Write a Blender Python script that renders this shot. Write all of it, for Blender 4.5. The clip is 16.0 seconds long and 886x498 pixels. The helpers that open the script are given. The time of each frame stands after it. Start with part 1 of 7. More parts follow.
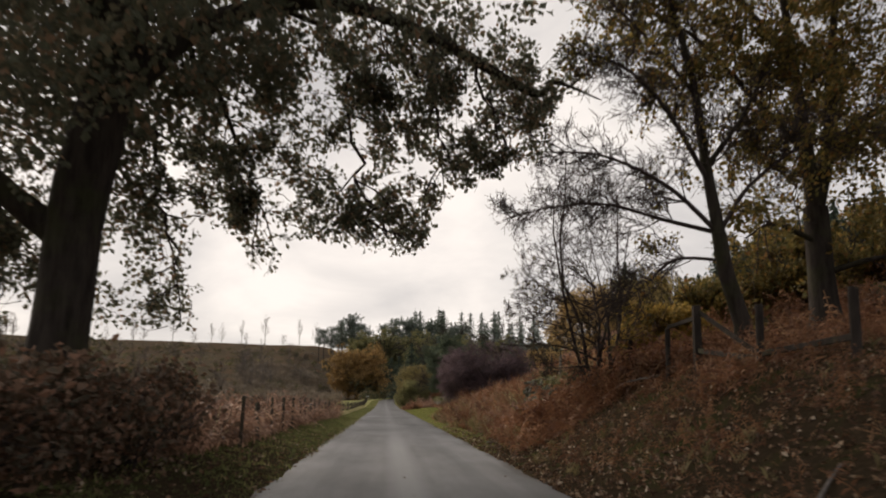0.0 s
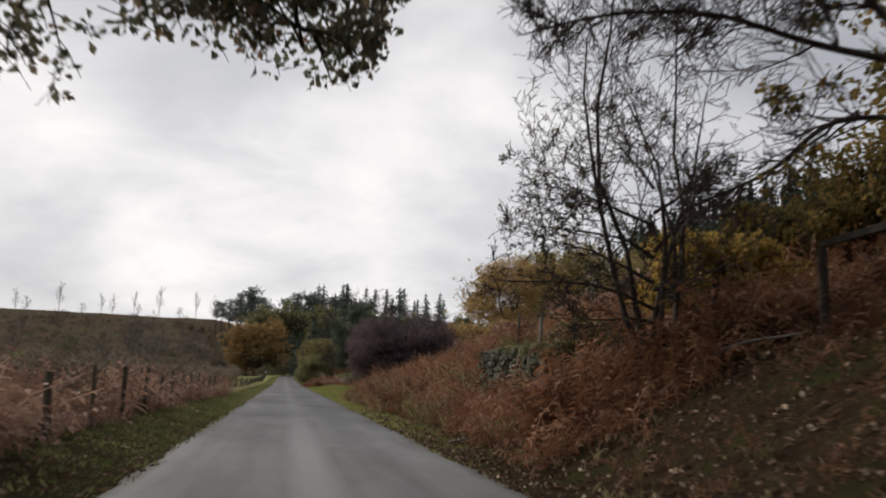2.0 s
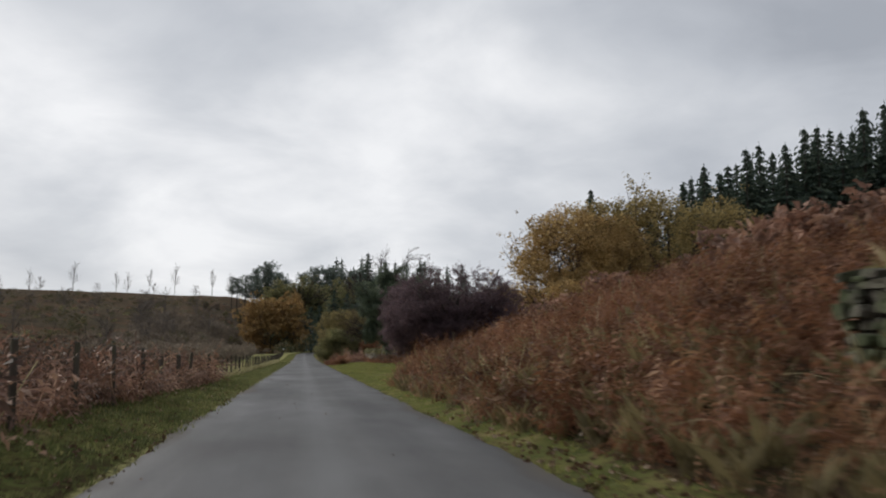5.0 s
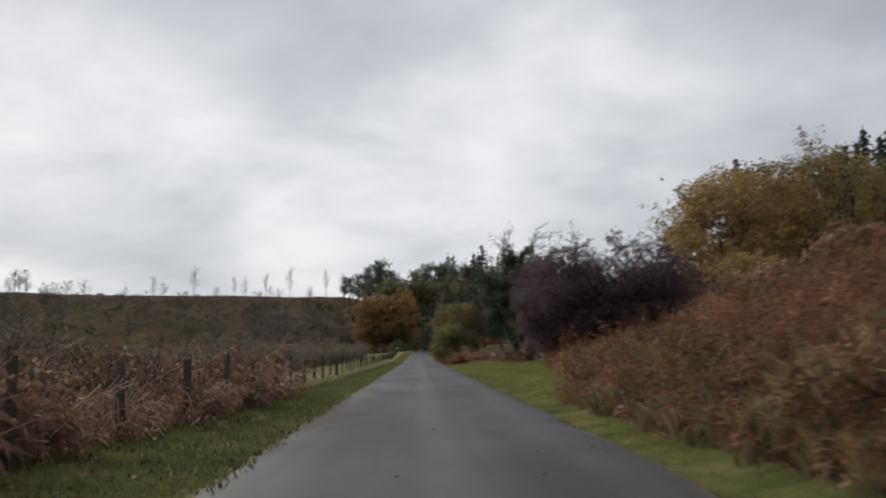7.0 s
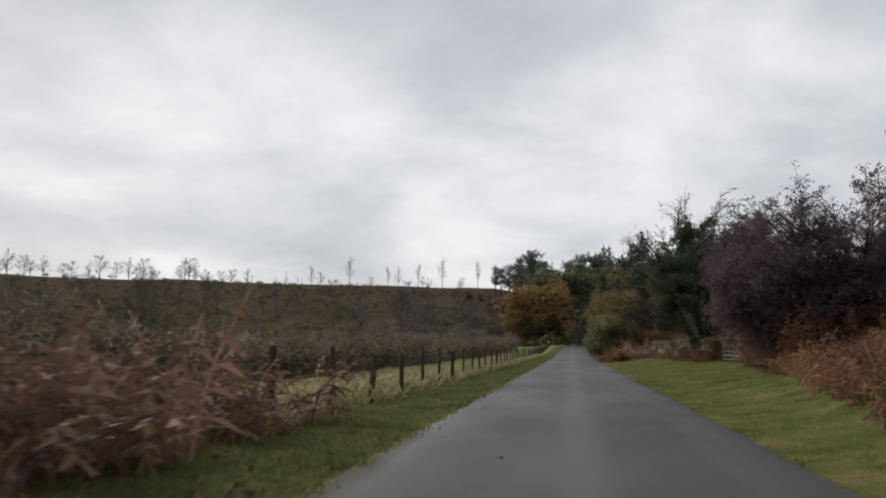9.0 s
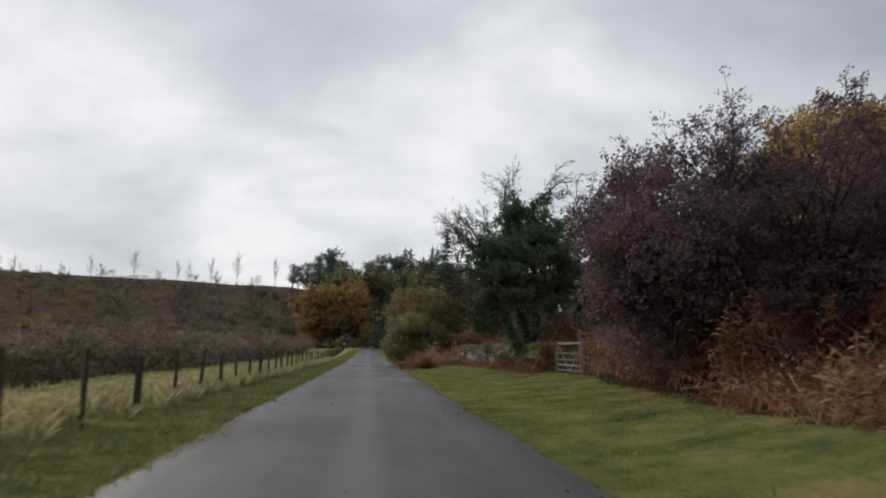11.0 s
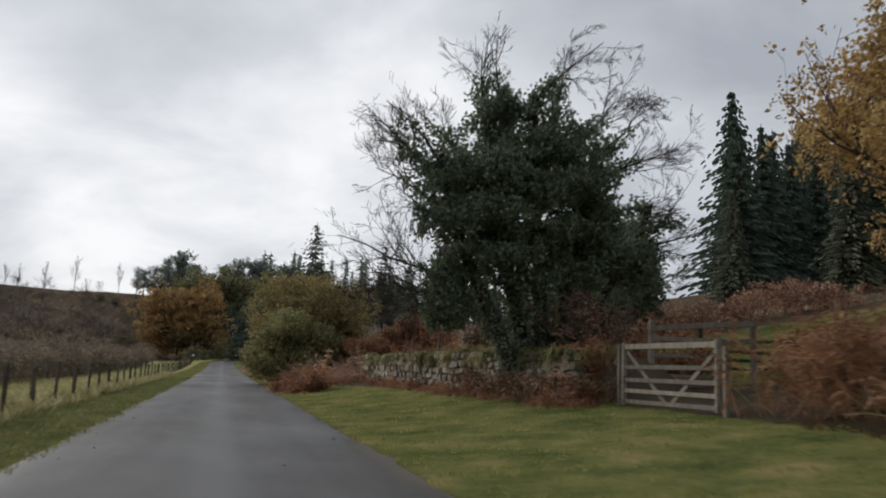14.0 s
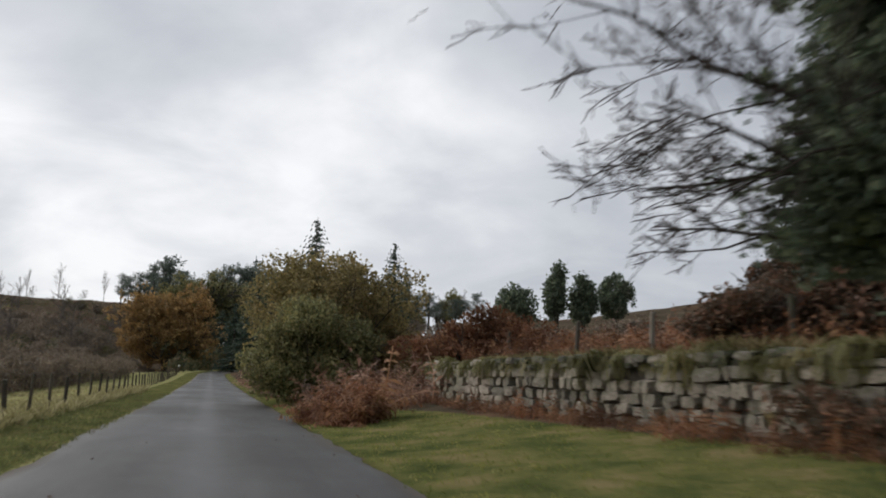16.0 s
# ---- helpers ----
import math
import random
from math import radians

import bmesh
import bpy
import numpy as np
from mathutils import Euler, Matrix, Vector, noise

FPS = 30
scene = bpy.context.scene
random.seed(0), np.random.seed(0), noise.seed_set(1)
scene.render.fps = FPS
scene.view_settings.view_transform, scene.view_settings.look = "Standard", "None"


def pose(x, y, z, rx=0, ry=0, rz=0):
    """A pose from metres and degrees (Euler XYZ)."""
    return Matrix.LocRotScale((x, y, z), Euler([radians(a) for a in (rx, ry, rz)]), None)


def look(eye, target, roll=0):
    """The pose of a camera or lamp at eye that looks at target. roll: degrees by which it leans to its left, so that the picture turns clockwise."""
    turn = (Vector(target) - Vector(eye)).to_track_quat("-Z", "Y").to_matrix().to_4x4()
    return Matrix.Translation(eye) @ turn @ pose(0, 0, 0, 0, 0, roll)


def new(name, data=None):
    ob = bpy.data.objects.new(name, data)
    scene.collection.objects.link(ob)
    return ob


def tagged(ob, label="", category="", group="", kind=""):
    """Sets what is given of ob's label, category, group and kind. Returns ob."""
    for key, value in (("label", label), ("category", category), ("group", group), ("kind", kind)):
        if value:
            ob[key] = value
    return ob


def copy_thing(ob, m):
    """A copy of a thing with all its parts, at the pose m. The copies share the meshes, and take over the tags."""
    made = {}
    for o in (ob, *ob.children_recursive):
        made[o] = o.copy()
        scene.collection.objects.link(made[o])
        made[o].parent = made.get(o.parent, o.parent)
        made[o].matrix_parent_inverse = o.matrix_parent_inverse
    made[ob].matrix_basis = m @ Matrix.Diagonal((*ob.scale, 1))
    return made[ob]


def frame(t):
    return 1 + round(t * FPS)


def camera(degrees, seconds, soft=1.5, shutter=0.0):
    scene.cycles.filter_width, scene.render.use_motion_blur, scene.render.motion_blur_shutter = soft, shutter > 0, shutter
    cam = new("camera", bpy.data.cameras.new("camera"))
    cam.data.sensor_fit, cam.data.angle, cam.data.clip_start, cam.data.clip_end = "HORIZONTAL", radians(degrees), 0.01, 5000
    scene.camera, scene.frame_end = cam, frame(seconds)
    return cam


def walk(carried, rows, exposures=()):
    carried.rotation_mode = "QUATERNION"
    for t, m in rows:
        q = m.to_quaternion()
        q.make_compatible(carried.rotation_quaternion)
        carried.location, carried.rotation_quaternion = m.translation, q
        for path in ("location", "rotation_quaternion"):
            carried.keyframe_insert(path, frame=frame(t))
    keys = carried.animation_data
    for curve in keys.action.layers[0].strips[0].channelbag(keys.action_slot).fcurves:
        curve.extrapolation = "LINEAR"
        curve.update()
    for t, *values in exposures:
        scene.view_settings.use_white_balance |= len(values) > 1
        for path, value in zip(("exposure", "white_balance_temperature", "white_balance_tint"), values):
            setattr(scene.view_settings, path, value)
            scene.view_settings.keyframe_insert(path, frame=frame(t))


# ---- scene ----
# The camera and its way along the lane
cam = camera(55.28, 16.0, soft=1.9, shutter=0.5)
PATH = [
    (0, 0.156, 0.834, 1.291, -3.90, 10.20, -0.83),
    (0.5, 0.157, 3.198, 1.275, -5.33, 9.80, -1.14),
    (1, 0.163, 5.638, 1.254, -7.45, 9.55, -1.68),
    (1.5, 0.140, 8.074, 1.246, -9.02, 9.09, -1.64),
    (2, 0.127, 10.561, 1.217, -10.54, 8.90, -1.65),
    (2.5, 0.141, 13.084, 1.190, -12.41, 8.70, -2.02),
    (3, 0.173, 15.717, 1.163, -13.38, 8.21, -1.64),
    (3.5, 0.199, 18.347, 1.153, -13.85, 7.60, -1.38),
    (4, 0.228, 20.931, 1.168, -13.67, 7.16, -1.33),
    (4.2, 0.241, 21.997, 1.174, -12.82, 7.00, -1.30),
    (6.3, 0.271, 35.289, 1.203, -5.53, 7.72, 0.44),
    (6.5, 0.279, 36.425, 1.199, -4.84, 7.58, 0.45),
    (7, 0.296, 39.229, 1.184, -1.71, 6.99, 0.40),
    (7.5, 0.314, 42.108, 1.203, 2.73, 6.50, 0.08),
    (8, 0.341, 45.011, 1.183, 5.57, 6.43, -0.03),
    (8.5, 0.383, 47.932, 1.181, 7.84, 6.45, -0.50),
    (9, 0.443, 50.916, 1.186, 8.57, 6.46, -1.09),
    (9.5, 0.518, 53.962, 1.172, 6.38, 6.73, -1.37),
    (10, 0.603, 57.169, 1.219, 1.90, 6.84, -1.87),
    (10.2, 0.635, 58.454, 1.234, 0.09, 6.91, -1.68),
    (12.3, 0.423, 72.033, 1.185, -9.18, 7.25, -3.24),
    (12.5, 0.434, 73.416, 1.165, -9.77, 7.41, -2.89),
    (13, 0.472, 76.896, 1.129, -11.28, 7.86, -2.56),
    (13.5, 0.498, 80.399, 1.201, -12.87, 8.08, -1.94),
    (14, 0.559, 84.019, 1.214, -14.53, 8.14, -1.96),
    (14.5, 0.540, 87.847, 1.195, -15.83, 8.15, -2.39),
    (15, 0.538, 91.758, 1.188, -15.42, 8.07, -1.06),
    (15.5, 0.541, 95.649, 1.172, -14.91, 8.42, -0.88),
    (16, 0.586, 99.561, 1.183, -15.19, 8.88, -1.83),
]
walk(cam, [(t, pose(x, y, z, 90 + pitch, roll, yaw)) for t, x, y, z, yaw, pitch, roll in PATH],
     exposures=[(0.0, 0.36, 7400, 15), (1.0, 0.36, 7150, 14), (2.0, 0.34, 6800, 12.5), (3.0, 0.30, 6600, 11), (4.2, 0.27, 6500, 10.5), (6.4, 0.17, 6500, 10.5), (10.2, 0.19, 6500, 10.5), (12.4, 0.28, 6500, 10.5), (16.0, 0.32, 6500, 10.5)])

# ---- light: overcast late-autumn sky, faint low sun ahead to the side of the open field ----
SUN_ELEV, SUN_AZ = radians(27), radians(-42)      # azimuth from +y towards +x
world = bpy.data.worlds.new("overcast_sky")
scene.world = world
world.use_nodes = True
wn, wl = world.node_tree.nodes, world.node_tree.links
wn.clear()
sky = wn.new("ShaderNodeTexSky")
sky.sky_type, sky.sun_disc = "NISHITA", False
sky.sun_elevation, sky.sun_rotation = SUN_ELEV, SUN_AZ
sky.air_density, sky.dust_density = 1.0, 1.0
bg_sky = wn.new("ShaderNodeBackground")
bg_sky.inputs["Strength"].default_value = 0.05
wl.new(sky.outputs[0], bg_sky.inputs[0])
tc = wn.new("ShaderNodeTexCoord")
sep = wn.new("ShaderNodeSeparateXYZ")
wl.new(tc.outputs["Generated"], sep.inputs[0])


def wmath(op, a, b=None, c=None):
    n = wn.new("ShaderNodeMath")
    n.operation = op
    for i, v in enumerate((a, b, c)):
        if v is None:
            continue
        if isinstance(v, (int, float)):
            n.inputs[i].default_value = v
        else:
            wl.new(v, n.inputs[i])
    return n.outputs[0]


# the cloud sheet is seen in perspective: divide by height above the horizon
up = wmath("ADD", wmath("MAXIMUM", sep.outputs[2], 0.0), 0.30)
comb = wn.new("ShaderNodeCombineXYZ")
wl.new(wmath("DIVIDE", sep.outputs[0], up), comb.inputs[0])
wl.new(wmath("DIVIDE", sep.outputs[1], up), comb.inputs[1])


def wnoise(scale, detail, rough, dist=0.0):
    mp = wn.new("ShaderNodeMapping")
    mp.inputs["Scale"].default_value = (1.0, 1.1, 1.0)
    mp.inputs["Rotation"].default_value = (0, 0, radians(35))
    mp.inputs["Location"].default_value = (3.1, 1.7, 0.4)
    wl.new(comb.outputs[0], mp.inputs[0])
    n = wn.new("ShaderNodeTexNoise")
    n.inputs["Scale"].default_value, n.inputs["Detail"].default_value = scale, detail
    n.inputs["Roughness"].default_value, n.inputs["Distortion"].default_value = rough, dist
    wl.new(mp.outputs[0], n.inputs["Vector"])
    return n.outputs[0]


big = wnoise(0.85, 4.0, 0.5, 0.35)
fine = wnoise(2.3, 7.0, 0.56, 0.3)
toward = wmath("ADD", wmath("MULTIPLY", sep.outputs[0], math.sin(SUN_AZ)), wmath("MULTIPLY", sep.outputs[1], math.cos(SUN_AZ)))
cl = wmath("ADD", wmath("MULTIPLY", big, 0.62), wmath("MULTIPLY", fine, 0.38))
cl = wmath("ADD", cl, wmath("MULTIPLY", wmath("SUBTRACT", toward, 0.68), 0.19))     # thinner cloud towards the sun
ramp = wn.new("ShaderNodeValToRGB")
cr = ramp.color_ramp
cr.elements[0].position, cr.elements[0].color = 0.29, (0.33, 0.353, 0.393, 1)
cr.elements[1].position, cr.elements[1].color = 0.65, (0.78, 0.79, 0.805, 1)
e = cr.elements.new(0.41)
e.color = (0.44, 0.465, 0.505, 1)
e = cr.elements.new(0.51)
e.color = (0.545, 0.567, 0.60, 1)
wl.new(cl, ramp.inputs[0])
# lighter, warmer band low down towards the hidden sun
low = wmath("POWER", wmath("SUBTRACT", 1.0, wmath("MINIMUM", wmath("ABSOLUTE", sep.outputs[2]), 1.0)), 9.0)
glow = wmath("MULTIPLY", low, wmath("POWER", wmath("MAXIMUM", toward, 0.0), 7.0))
mixc = wn.new("ShaderNodeMix")
mixc.data_type = "RGBA"
mixc.inputs[7].default_value = (0.82, 0.82, 0.81, 1)
wl.new(wmath("MULTIPLY", glow, 0.55), mixc.inputs[0])
wl.new(ramp.outputs[0], mixc.inputs[6])
bg_cloud = wn.new("ShaderNodeBackground")
bg_cloud.inputs["Strength"].default_value = 1.0
wl.new(mixc.outputs[2], bg_cloud.inputs[0])
wmix = wn.new("ShaderNodeMixShader")
wmix.inputs[0].default_value = 0.95
wl.new(bg_sky.outputs[0], wmix.inputs[1])
wl.new(bg_cloud.outputs[0], wmix.inputs[2])
wo = wn.new("ShaderNodeOutputWorld")
wl.new(wmix.outputs[0], wo.inputs[0])

sun = new("sun", bpy.data.lights.new("sun", "SUN"))
sun.data.energy, sun.data.angle, sun.data.color = 1.35, radians(40), (1.0, 0.95, 0.88)
sdir = Vector((math.sin(SUN_AZ) * math.cos(SUN_ELEV), math.cos(SUN_AZ) * math.cos(SUN_ELEV), math.sin(SUN_ELEV)))
sun.matrix_world = look(sdir * 100, (0, 0, 0))

# ---- materials ----
def material(name):
    m = bpy.data.materials.new(name)
    m.use_nodes = True
    nt = m.node_tree
    return m, nt.nodes, nt.links, nt.nodes["Principled BSDF"]


def ramp_node(nodes, stops):
    r = nodes.new("ShaderNodeValToRGB")
    el = r.color_ramp.elements
    el[0].position, el[0].color = stops[0][0], (*stops[0][1], 1)
    el[1].position, el[1].color = stops[-1][0], (*stops[-1][1], 1)
    for p, c in stops[1:-1]:
        k = el.new(p)
        k.color = (*c, 1)
    return r


def noise_node(nodes, links, scale, detail=4.0, rough=0.55, stretch=None, space="Object"):
    t = nodes.new("ShaderNodeTexCoord")
    n = nodes.new("ShaderNodeTexNoise")
    n.inputs["Scale"].default_value, n.inputs["Detail"].default_value, n.inputs["Roughness"].default_value = scale, detail, rough
    if stretch:
        mp = nodes.new("ShaderNodeMapping")
        mp.inputs["Scale"].default_value = stretch
        links.new(t.outputs[space], mp.inputs[0])
        links.new(mp.outputs[0], n.inputs["Vector"])
    else:
        links.new(t.outputs[space], n.inputs["Vector"])
    return n.outputs[0]


def mix_node(nodes, links, fac, a, b, blend="MIX"):
    m = nodes.new("ShaderNodeMix")
    m.data_type, m.blend_type = "RGBA", blend
    for sock, v in ((m.inputs[0], fac), (m.inputs[6], a), (m.inputs[7], b)):
        if isinstance(v, (int, float)):
            sock.default_value = v
        elif isinstance(v, tuple):
            sock.default_value = (*v, 1)
        else:
            links.new(v, sock)
    return m.outputs[2]


def bump_node(nodes, links, height, strength, distance, bsdf):
    b = nodes.new("ShaderNodeBump")
    b.inputs["Strength"].default_value, b.inputs["Distance"].default_value = strength, distance
    links.new(height, b.inputs["Height"])
    links.new(b.outputs[0], bsdf.inputs["Normal"])


def leaf_material(name, stops, trans=0.35, patch=0.25, rough=0.6, gain=1.4, drift=0.0, whole=False):
    """Leaves: a colour for each leaf, drifting in patches, with light shining through."""
    m, n, l, b = material(name)
    g = n.new("ShaderNodeNewGeometry")
    r = ramp_node(n, [(p, tuple(min(1.0, v * gain) for v in c)) for p, c in stops])
    big = noise_node(n, l, 0.9, 2.0)
    add = n.new("ShaderNodeMath")
    add.operation = "MULTIPLY_ADD"
    l.new(big, add.inputs[0])
    add.inputs[1].default_value = patch * 2
    sub = n.new("ShaderNodeMath")
    sub.operation = "SUBTRACT"
    if whole:                     # mostly one colour for each plant, a little for each leaf
        pl = n.new("ShaderNodeAttribute")
        pl.attribute_name = "tone"
        mo = n.new("ShaderNodeMix")
        mo.inputs[0].default_value = 0.22
        l.new(pl.outputs["Fac"], mo.inputs[2])
        l.new(g.outputs["Random Per Island"], mo.inputs[3])
        l.new(mo.outputs[0], sub.inputs[0])
    else:
        l.new(g.outputs["Random Per Island"], sub.inputs[0])
    sub.inputs[1].default_value = patch
    l.new(sub.outputs[0], add.inputs[2])
    l.new(add.outputs[0], r.inputs[0])
    col = r.outputs[0]
    if drift:
        k = ramp_node(n, [(0.36, (1 - drift, 1 - drift, 1 - drift)), (0.5, (1, 1, 1)), (0.66, (1 + drift * 0.7, 1 + drift * 0.75, 1 + drift * 0.8))])
        l.new(noise_node(n, l, 0.55, 4.0, 0.6), k.inputs[0])
        col = mix_node(n, l, 1.0, col, k.outputs[0], "MULTIPLY")
    l.new(col, b.inputs["Base Color"])
    b.inputs["Roughness"].default_value = rough
    b.inputs["Specular IOR Level"].default_value = 0.25
    t = n.new("ShaderNodeBsdfTranslucent")
    l.new(col, t.inputs[0])
    mx = n.new("ShaderNodeMixShader")
    mx.inputs[0].default_value = trans
    l.new(b.outputs[0], mx.inputs[1])
    l.new(t.outputs[0], mx.inputs[2])
    l.new(mx.outputs[0], n["Material Output"].inputs[0])
    return m


def bark_material(name, dark, light, moss=0.0):
    m, n, l, b = material(name)
    v = noise_node(n, l, 7.0, 6.0, 0.65, (1.0, 1.0, 0.22))
    r = ramp_node(n, [(0.3, dark), (0.7, light)])
    l.new(v, r.inputs[0])
    col = r.outputs[0]
    if moss:
        k = ramp_node(n, [(0.5, (0, 0, 0)), (0.66, (moss, moss, moss))])
        l.new(noise_node(n, l, 1.3, 4.0), k.inputs[0])
        col = mix_node(n, l, k.outputs[0], col, (0.07, 0.08, 0.03))
    l.new(col, b.inputs["Base Color"])
    b.inputs["Roughness"].default_value = 0.9
    b.inputs["Specular IOR Level"].default_value = 0.15
    bump_node(n, l, v, 0.8, 0.05, b)
    return m


def wood_material(name, dark, light, green=0.0):
    m, n, l, b = material(name)
    o = n.new("ShaderNodeObjectInfo")
    v = noise_node(n, l, 9.0, 6.0, 0.6, (1.0, 1.0, 0.12))
    r = ramp_node(n, [(0.28, dark), (0.72, light)])
    l.new(v, r.inputs[0])
    tint = ramp_node(n, [(0.0, (0.65, 0.65, 0.65)), (1.0, (1.25, 1.22, 1.18))])
    l.new(o.outputs["Random"], tint.inputs[0])
    col = mix_node(n, l, 1.0, r.outputs[0], tint.outputs[0], "MULTIPLY")
    if green:
        k = ramp_node(n, [(0.48, (0, 0, 0)), (0.62, (green, green, green))])
        l.new(noise_node(n, l, 2.2, 4.0), k.inputs[0])
        col = mix_node(n, l, k.outputs[0], col, (0.075, 0.09, 0.04))
    l.new(col, b.inputs["Base Color"])
    b.inputs["Roughness"].default_value = 0.85
    b.inputs["Specular IOR Level"].default_value = 0.2
    bump_node(n, l, v, 0.5, 0.01, b)
    return m


M_OAK = leaf_material("oak_leaves", [(0.0, (0.040, 0.043, 0.030)), (0.5, (0.060, 0.063, 0.042)), (0.8, (0.084, 0.074, 0.048)), (1.0, (0.125, 0.080, 0.050))], 0.45, gain=2.8)
M_OAK_YELLOW = leaf_material("yellowing_oak_leaves", [(0.0, (0.085, 0.080, 0.030)), (0.45, (0.17, 0.135, 0.045)), (0.8, (0.28, 0.20, 0.06)), (1.0, (0.26, 0.13, 0.045))], 0.45, gain=1.3, drift=0.3)
M_GOLD = leaf_material("golden_leaves", [(0.0, (0.13, 0.10, 0.030)), (0.5, (0.26, 0.18, 0.048)), (1.0, (0.36, 0.24, 0.07))], 0.4, gain=1.6)
M_OLIVE = leaf_material("olive_gold_leaves", [(0.0, (0.10, 0.080, 0.034)), (0.5, (0.19, 0.148, 0.060)), (1.0, (0.27, 0.205, 0.085))], 0.4, gain=1.9, drift=0.3)
M_ORANGE = leaf_material("orange_leaves", [(0.0, (0.085, 0.058, 0.026)), (0.5, (0.150, 0.095, 0.038)), (1.0, (0.215, 0.138, 0.054))], 0.35, 0.4, gain=2.6, drift=0.35)
M_BUFF = leaf_material("golden_brown_leaves", [(0.0, (0.13, 0.085, 0.038)), (0.5, (0.235, 0.160, 0.066)), (1.0, (0.32, 0.230, 0.098))], 0.4, gain=2.0, drift=0.3)
M_PURPLE = leaf_material("dark_purple_leaves", [(0.0, (0.032, 0.024, 0.026)), (0.6, (0.048, 0.033, 0.037)), (1.0, (0.070, 0.046, 0.044))], 0.5, gain=3.6, drift=0.25)
M_IVY = leaf_material("ivy_leaves", [(0.0, (0.026, 0.033, 0.024)), (0.6, (0.042, 0.052, 0.034)), (1.0, (0.070, 0.082, 0.050))], 0.4, rough=0.55, gain=3.8)
M_HEDGE = leaf_material("dark_hedge_leaves", [(0.0, (0.018, 0.020, 0.012)), (0.6, (0.035, 0.035, 0.018)), (1.0, (0.07, 0.05, 0.026))], 0.35, gain=3.6)
M_SHRUB = leaf_material("green_shrub_leaves", [(0.0, (0.052, 0.053, 0.026)), (0.5, (0.090, 0.090, 0.040)), (1.0, (0.145, 0.124, 0.054))], 0.35, gain=2.6, drift=0.35)
M_SHRUB_GOLD = leaf_material("olive_shrub_leaves", [(0.0, (0.070, 0.060, 0.028)), (0.5, (0.118, 0.098, 0.042)), (1.0, (0.175, 0.132, 0.056))], 0.35, gain=2.5, drift=0.3)
M_SCRUB = leaf_material("scrub_twigs", [(0.0, (0.062, 0.051, 0.040)), (0.5, (0.097, 0.078, 0.058)), (1.0, (0.138, 0.110, 0.078))], 0.3, 0.4, gain=2.4, drift=0.35, whole=True)
M_NEEDLE = leaf_material("conifer_needles", [(0.0, (0.016, 0.024, 0.018)), (0.6, (0.028, 0.040, 0.028)), (1.0, (0.046, 0.058, 0.038))], 0.3, gain=2.2)
# far conifers: distance haze painted in as paler, bluer needles
M_NEEDLE_HAZED = leaf_material("haze_tinted_needles", [(0.0, (0.030, 0.038, 0.034)), (0.6, (0.048, 0.058, 0.048)), (1.0, (0.075, 0.085, 0.066))], 0.3, gain=3.2)
M_NEEDLE_SOFT = leaf_material("greyish_conifer_needles", [(0.0, (0.04, 0.05, 0.034)), (0.6, (0.07, 0.08, 0.05)), (1.0, (0.10, 0.105, 0.065))], 0.15)
M_BRACKEN = leaf_material("dead_bracken", [(0.0, (0.095, 0.046, 0.028)), (0.4, (0.185, 0.086, 0.047)), (0.75, (0.255, 0.128, 0.066)), (1.0, (0.33, 0.205, 0.112))], 0.3, 0.3, gain=1.3, drift=0.55, whole=True)
M_BRACKEN_DARK = leaf_material("dull_brown_bracken", [(0.0, (0.062, 0.040, 0.031)), (0.5, (0.122, 0.069, 0.047)), (1.0, (0.200, 0.130, 0.088))], 0.3, 0.3, gain=2.7, drift=0.5, whole=True)
M_BRAMBLE = leaf_material("bramble_leaves", [(0.0, (0.035, 0.030, 0.02)), (0.6, (0.07, 0.045, 0.03)), (1.0, (0.13, 0.07, 0.045))], 0.2, gain=2.5)
M_GRASS = leaf_material("verge_grass", [(0.0, (0.070, 0.086, 0.022)), (0.5, (0.125, 0.135, 0.034)), (0.85, (0.19, 0.18, 0.055)), (1.0, (0.26, 0.22, 0.10))], 0.5, 0.3, gain=1.9, whole=True)
M_GRASS_DEEP = leaf_material("deep_green_grass", [(0.0, (0.050, 0.060, 0.022)), (0.6, (0.095, 0.102, 0.038)), (1.0, (0.17, 0.150, 0.066))], 0.5, 0.3, gain=1.9, drift=0.3, whole=True)
M_STRAW = leaf_material("bleached_grass", [(0.0, (0.17, 0.155, 0.070)), (0.6, (0.29, 0.265, 0.130)), (1.0, (0.42, 0.37, 0.22))], 0.35)
M_TUSSOCK = leaf_material("tussock_grass", [(0.0, (0.095, 0.078, 0.038)), (0.6, (0.17, 0.138, 0.066)), (1.0, (0.29, 0.225, 0.125))], 0.35, gain=1.45, drift=0.4, whole=True)
M_HUMMOCK = leaf_material("mossy_hummock_grass", [(0.0, (0.070, 0.070, 0.028)), (0.6, (0.135, 0.125, 0.048)), (1.0, (0.25, 0.205, 0.10))], 0.4, gain=1.7, drift=0.35, whole=True)
M_FALLEN = leaf_material("fallen_leaves", [(0.0, (0.05, 0.03, 0.018)), (0.6, (0.11, 0.062, 0.036)), (0.88, (0.22, 0.14, 0.08)), (1.0, (0.42, 0.34, 0.25))], 0.1, 0.0, gain=1.5)
M_BARK = bark_material("oak_bark", (0.025, 0.020, 0.017), (0.076, 0.062, 0.051), 0.4)
M_BARK_GREY = bark_material("grey_bark", (0.035, 0.030, 0.026), (0.12, 0.105, 0.09), 0.3)
M_TWIG = bark_material("twig_bark", (0.046, 0.037, 0.034), (0.105, 0.082, 0.072))
M_TWIG_PALE = bark_material("pale_twig_bark", (0.10, 0.085, 0.075), (0.22, 0.19, 0.165))
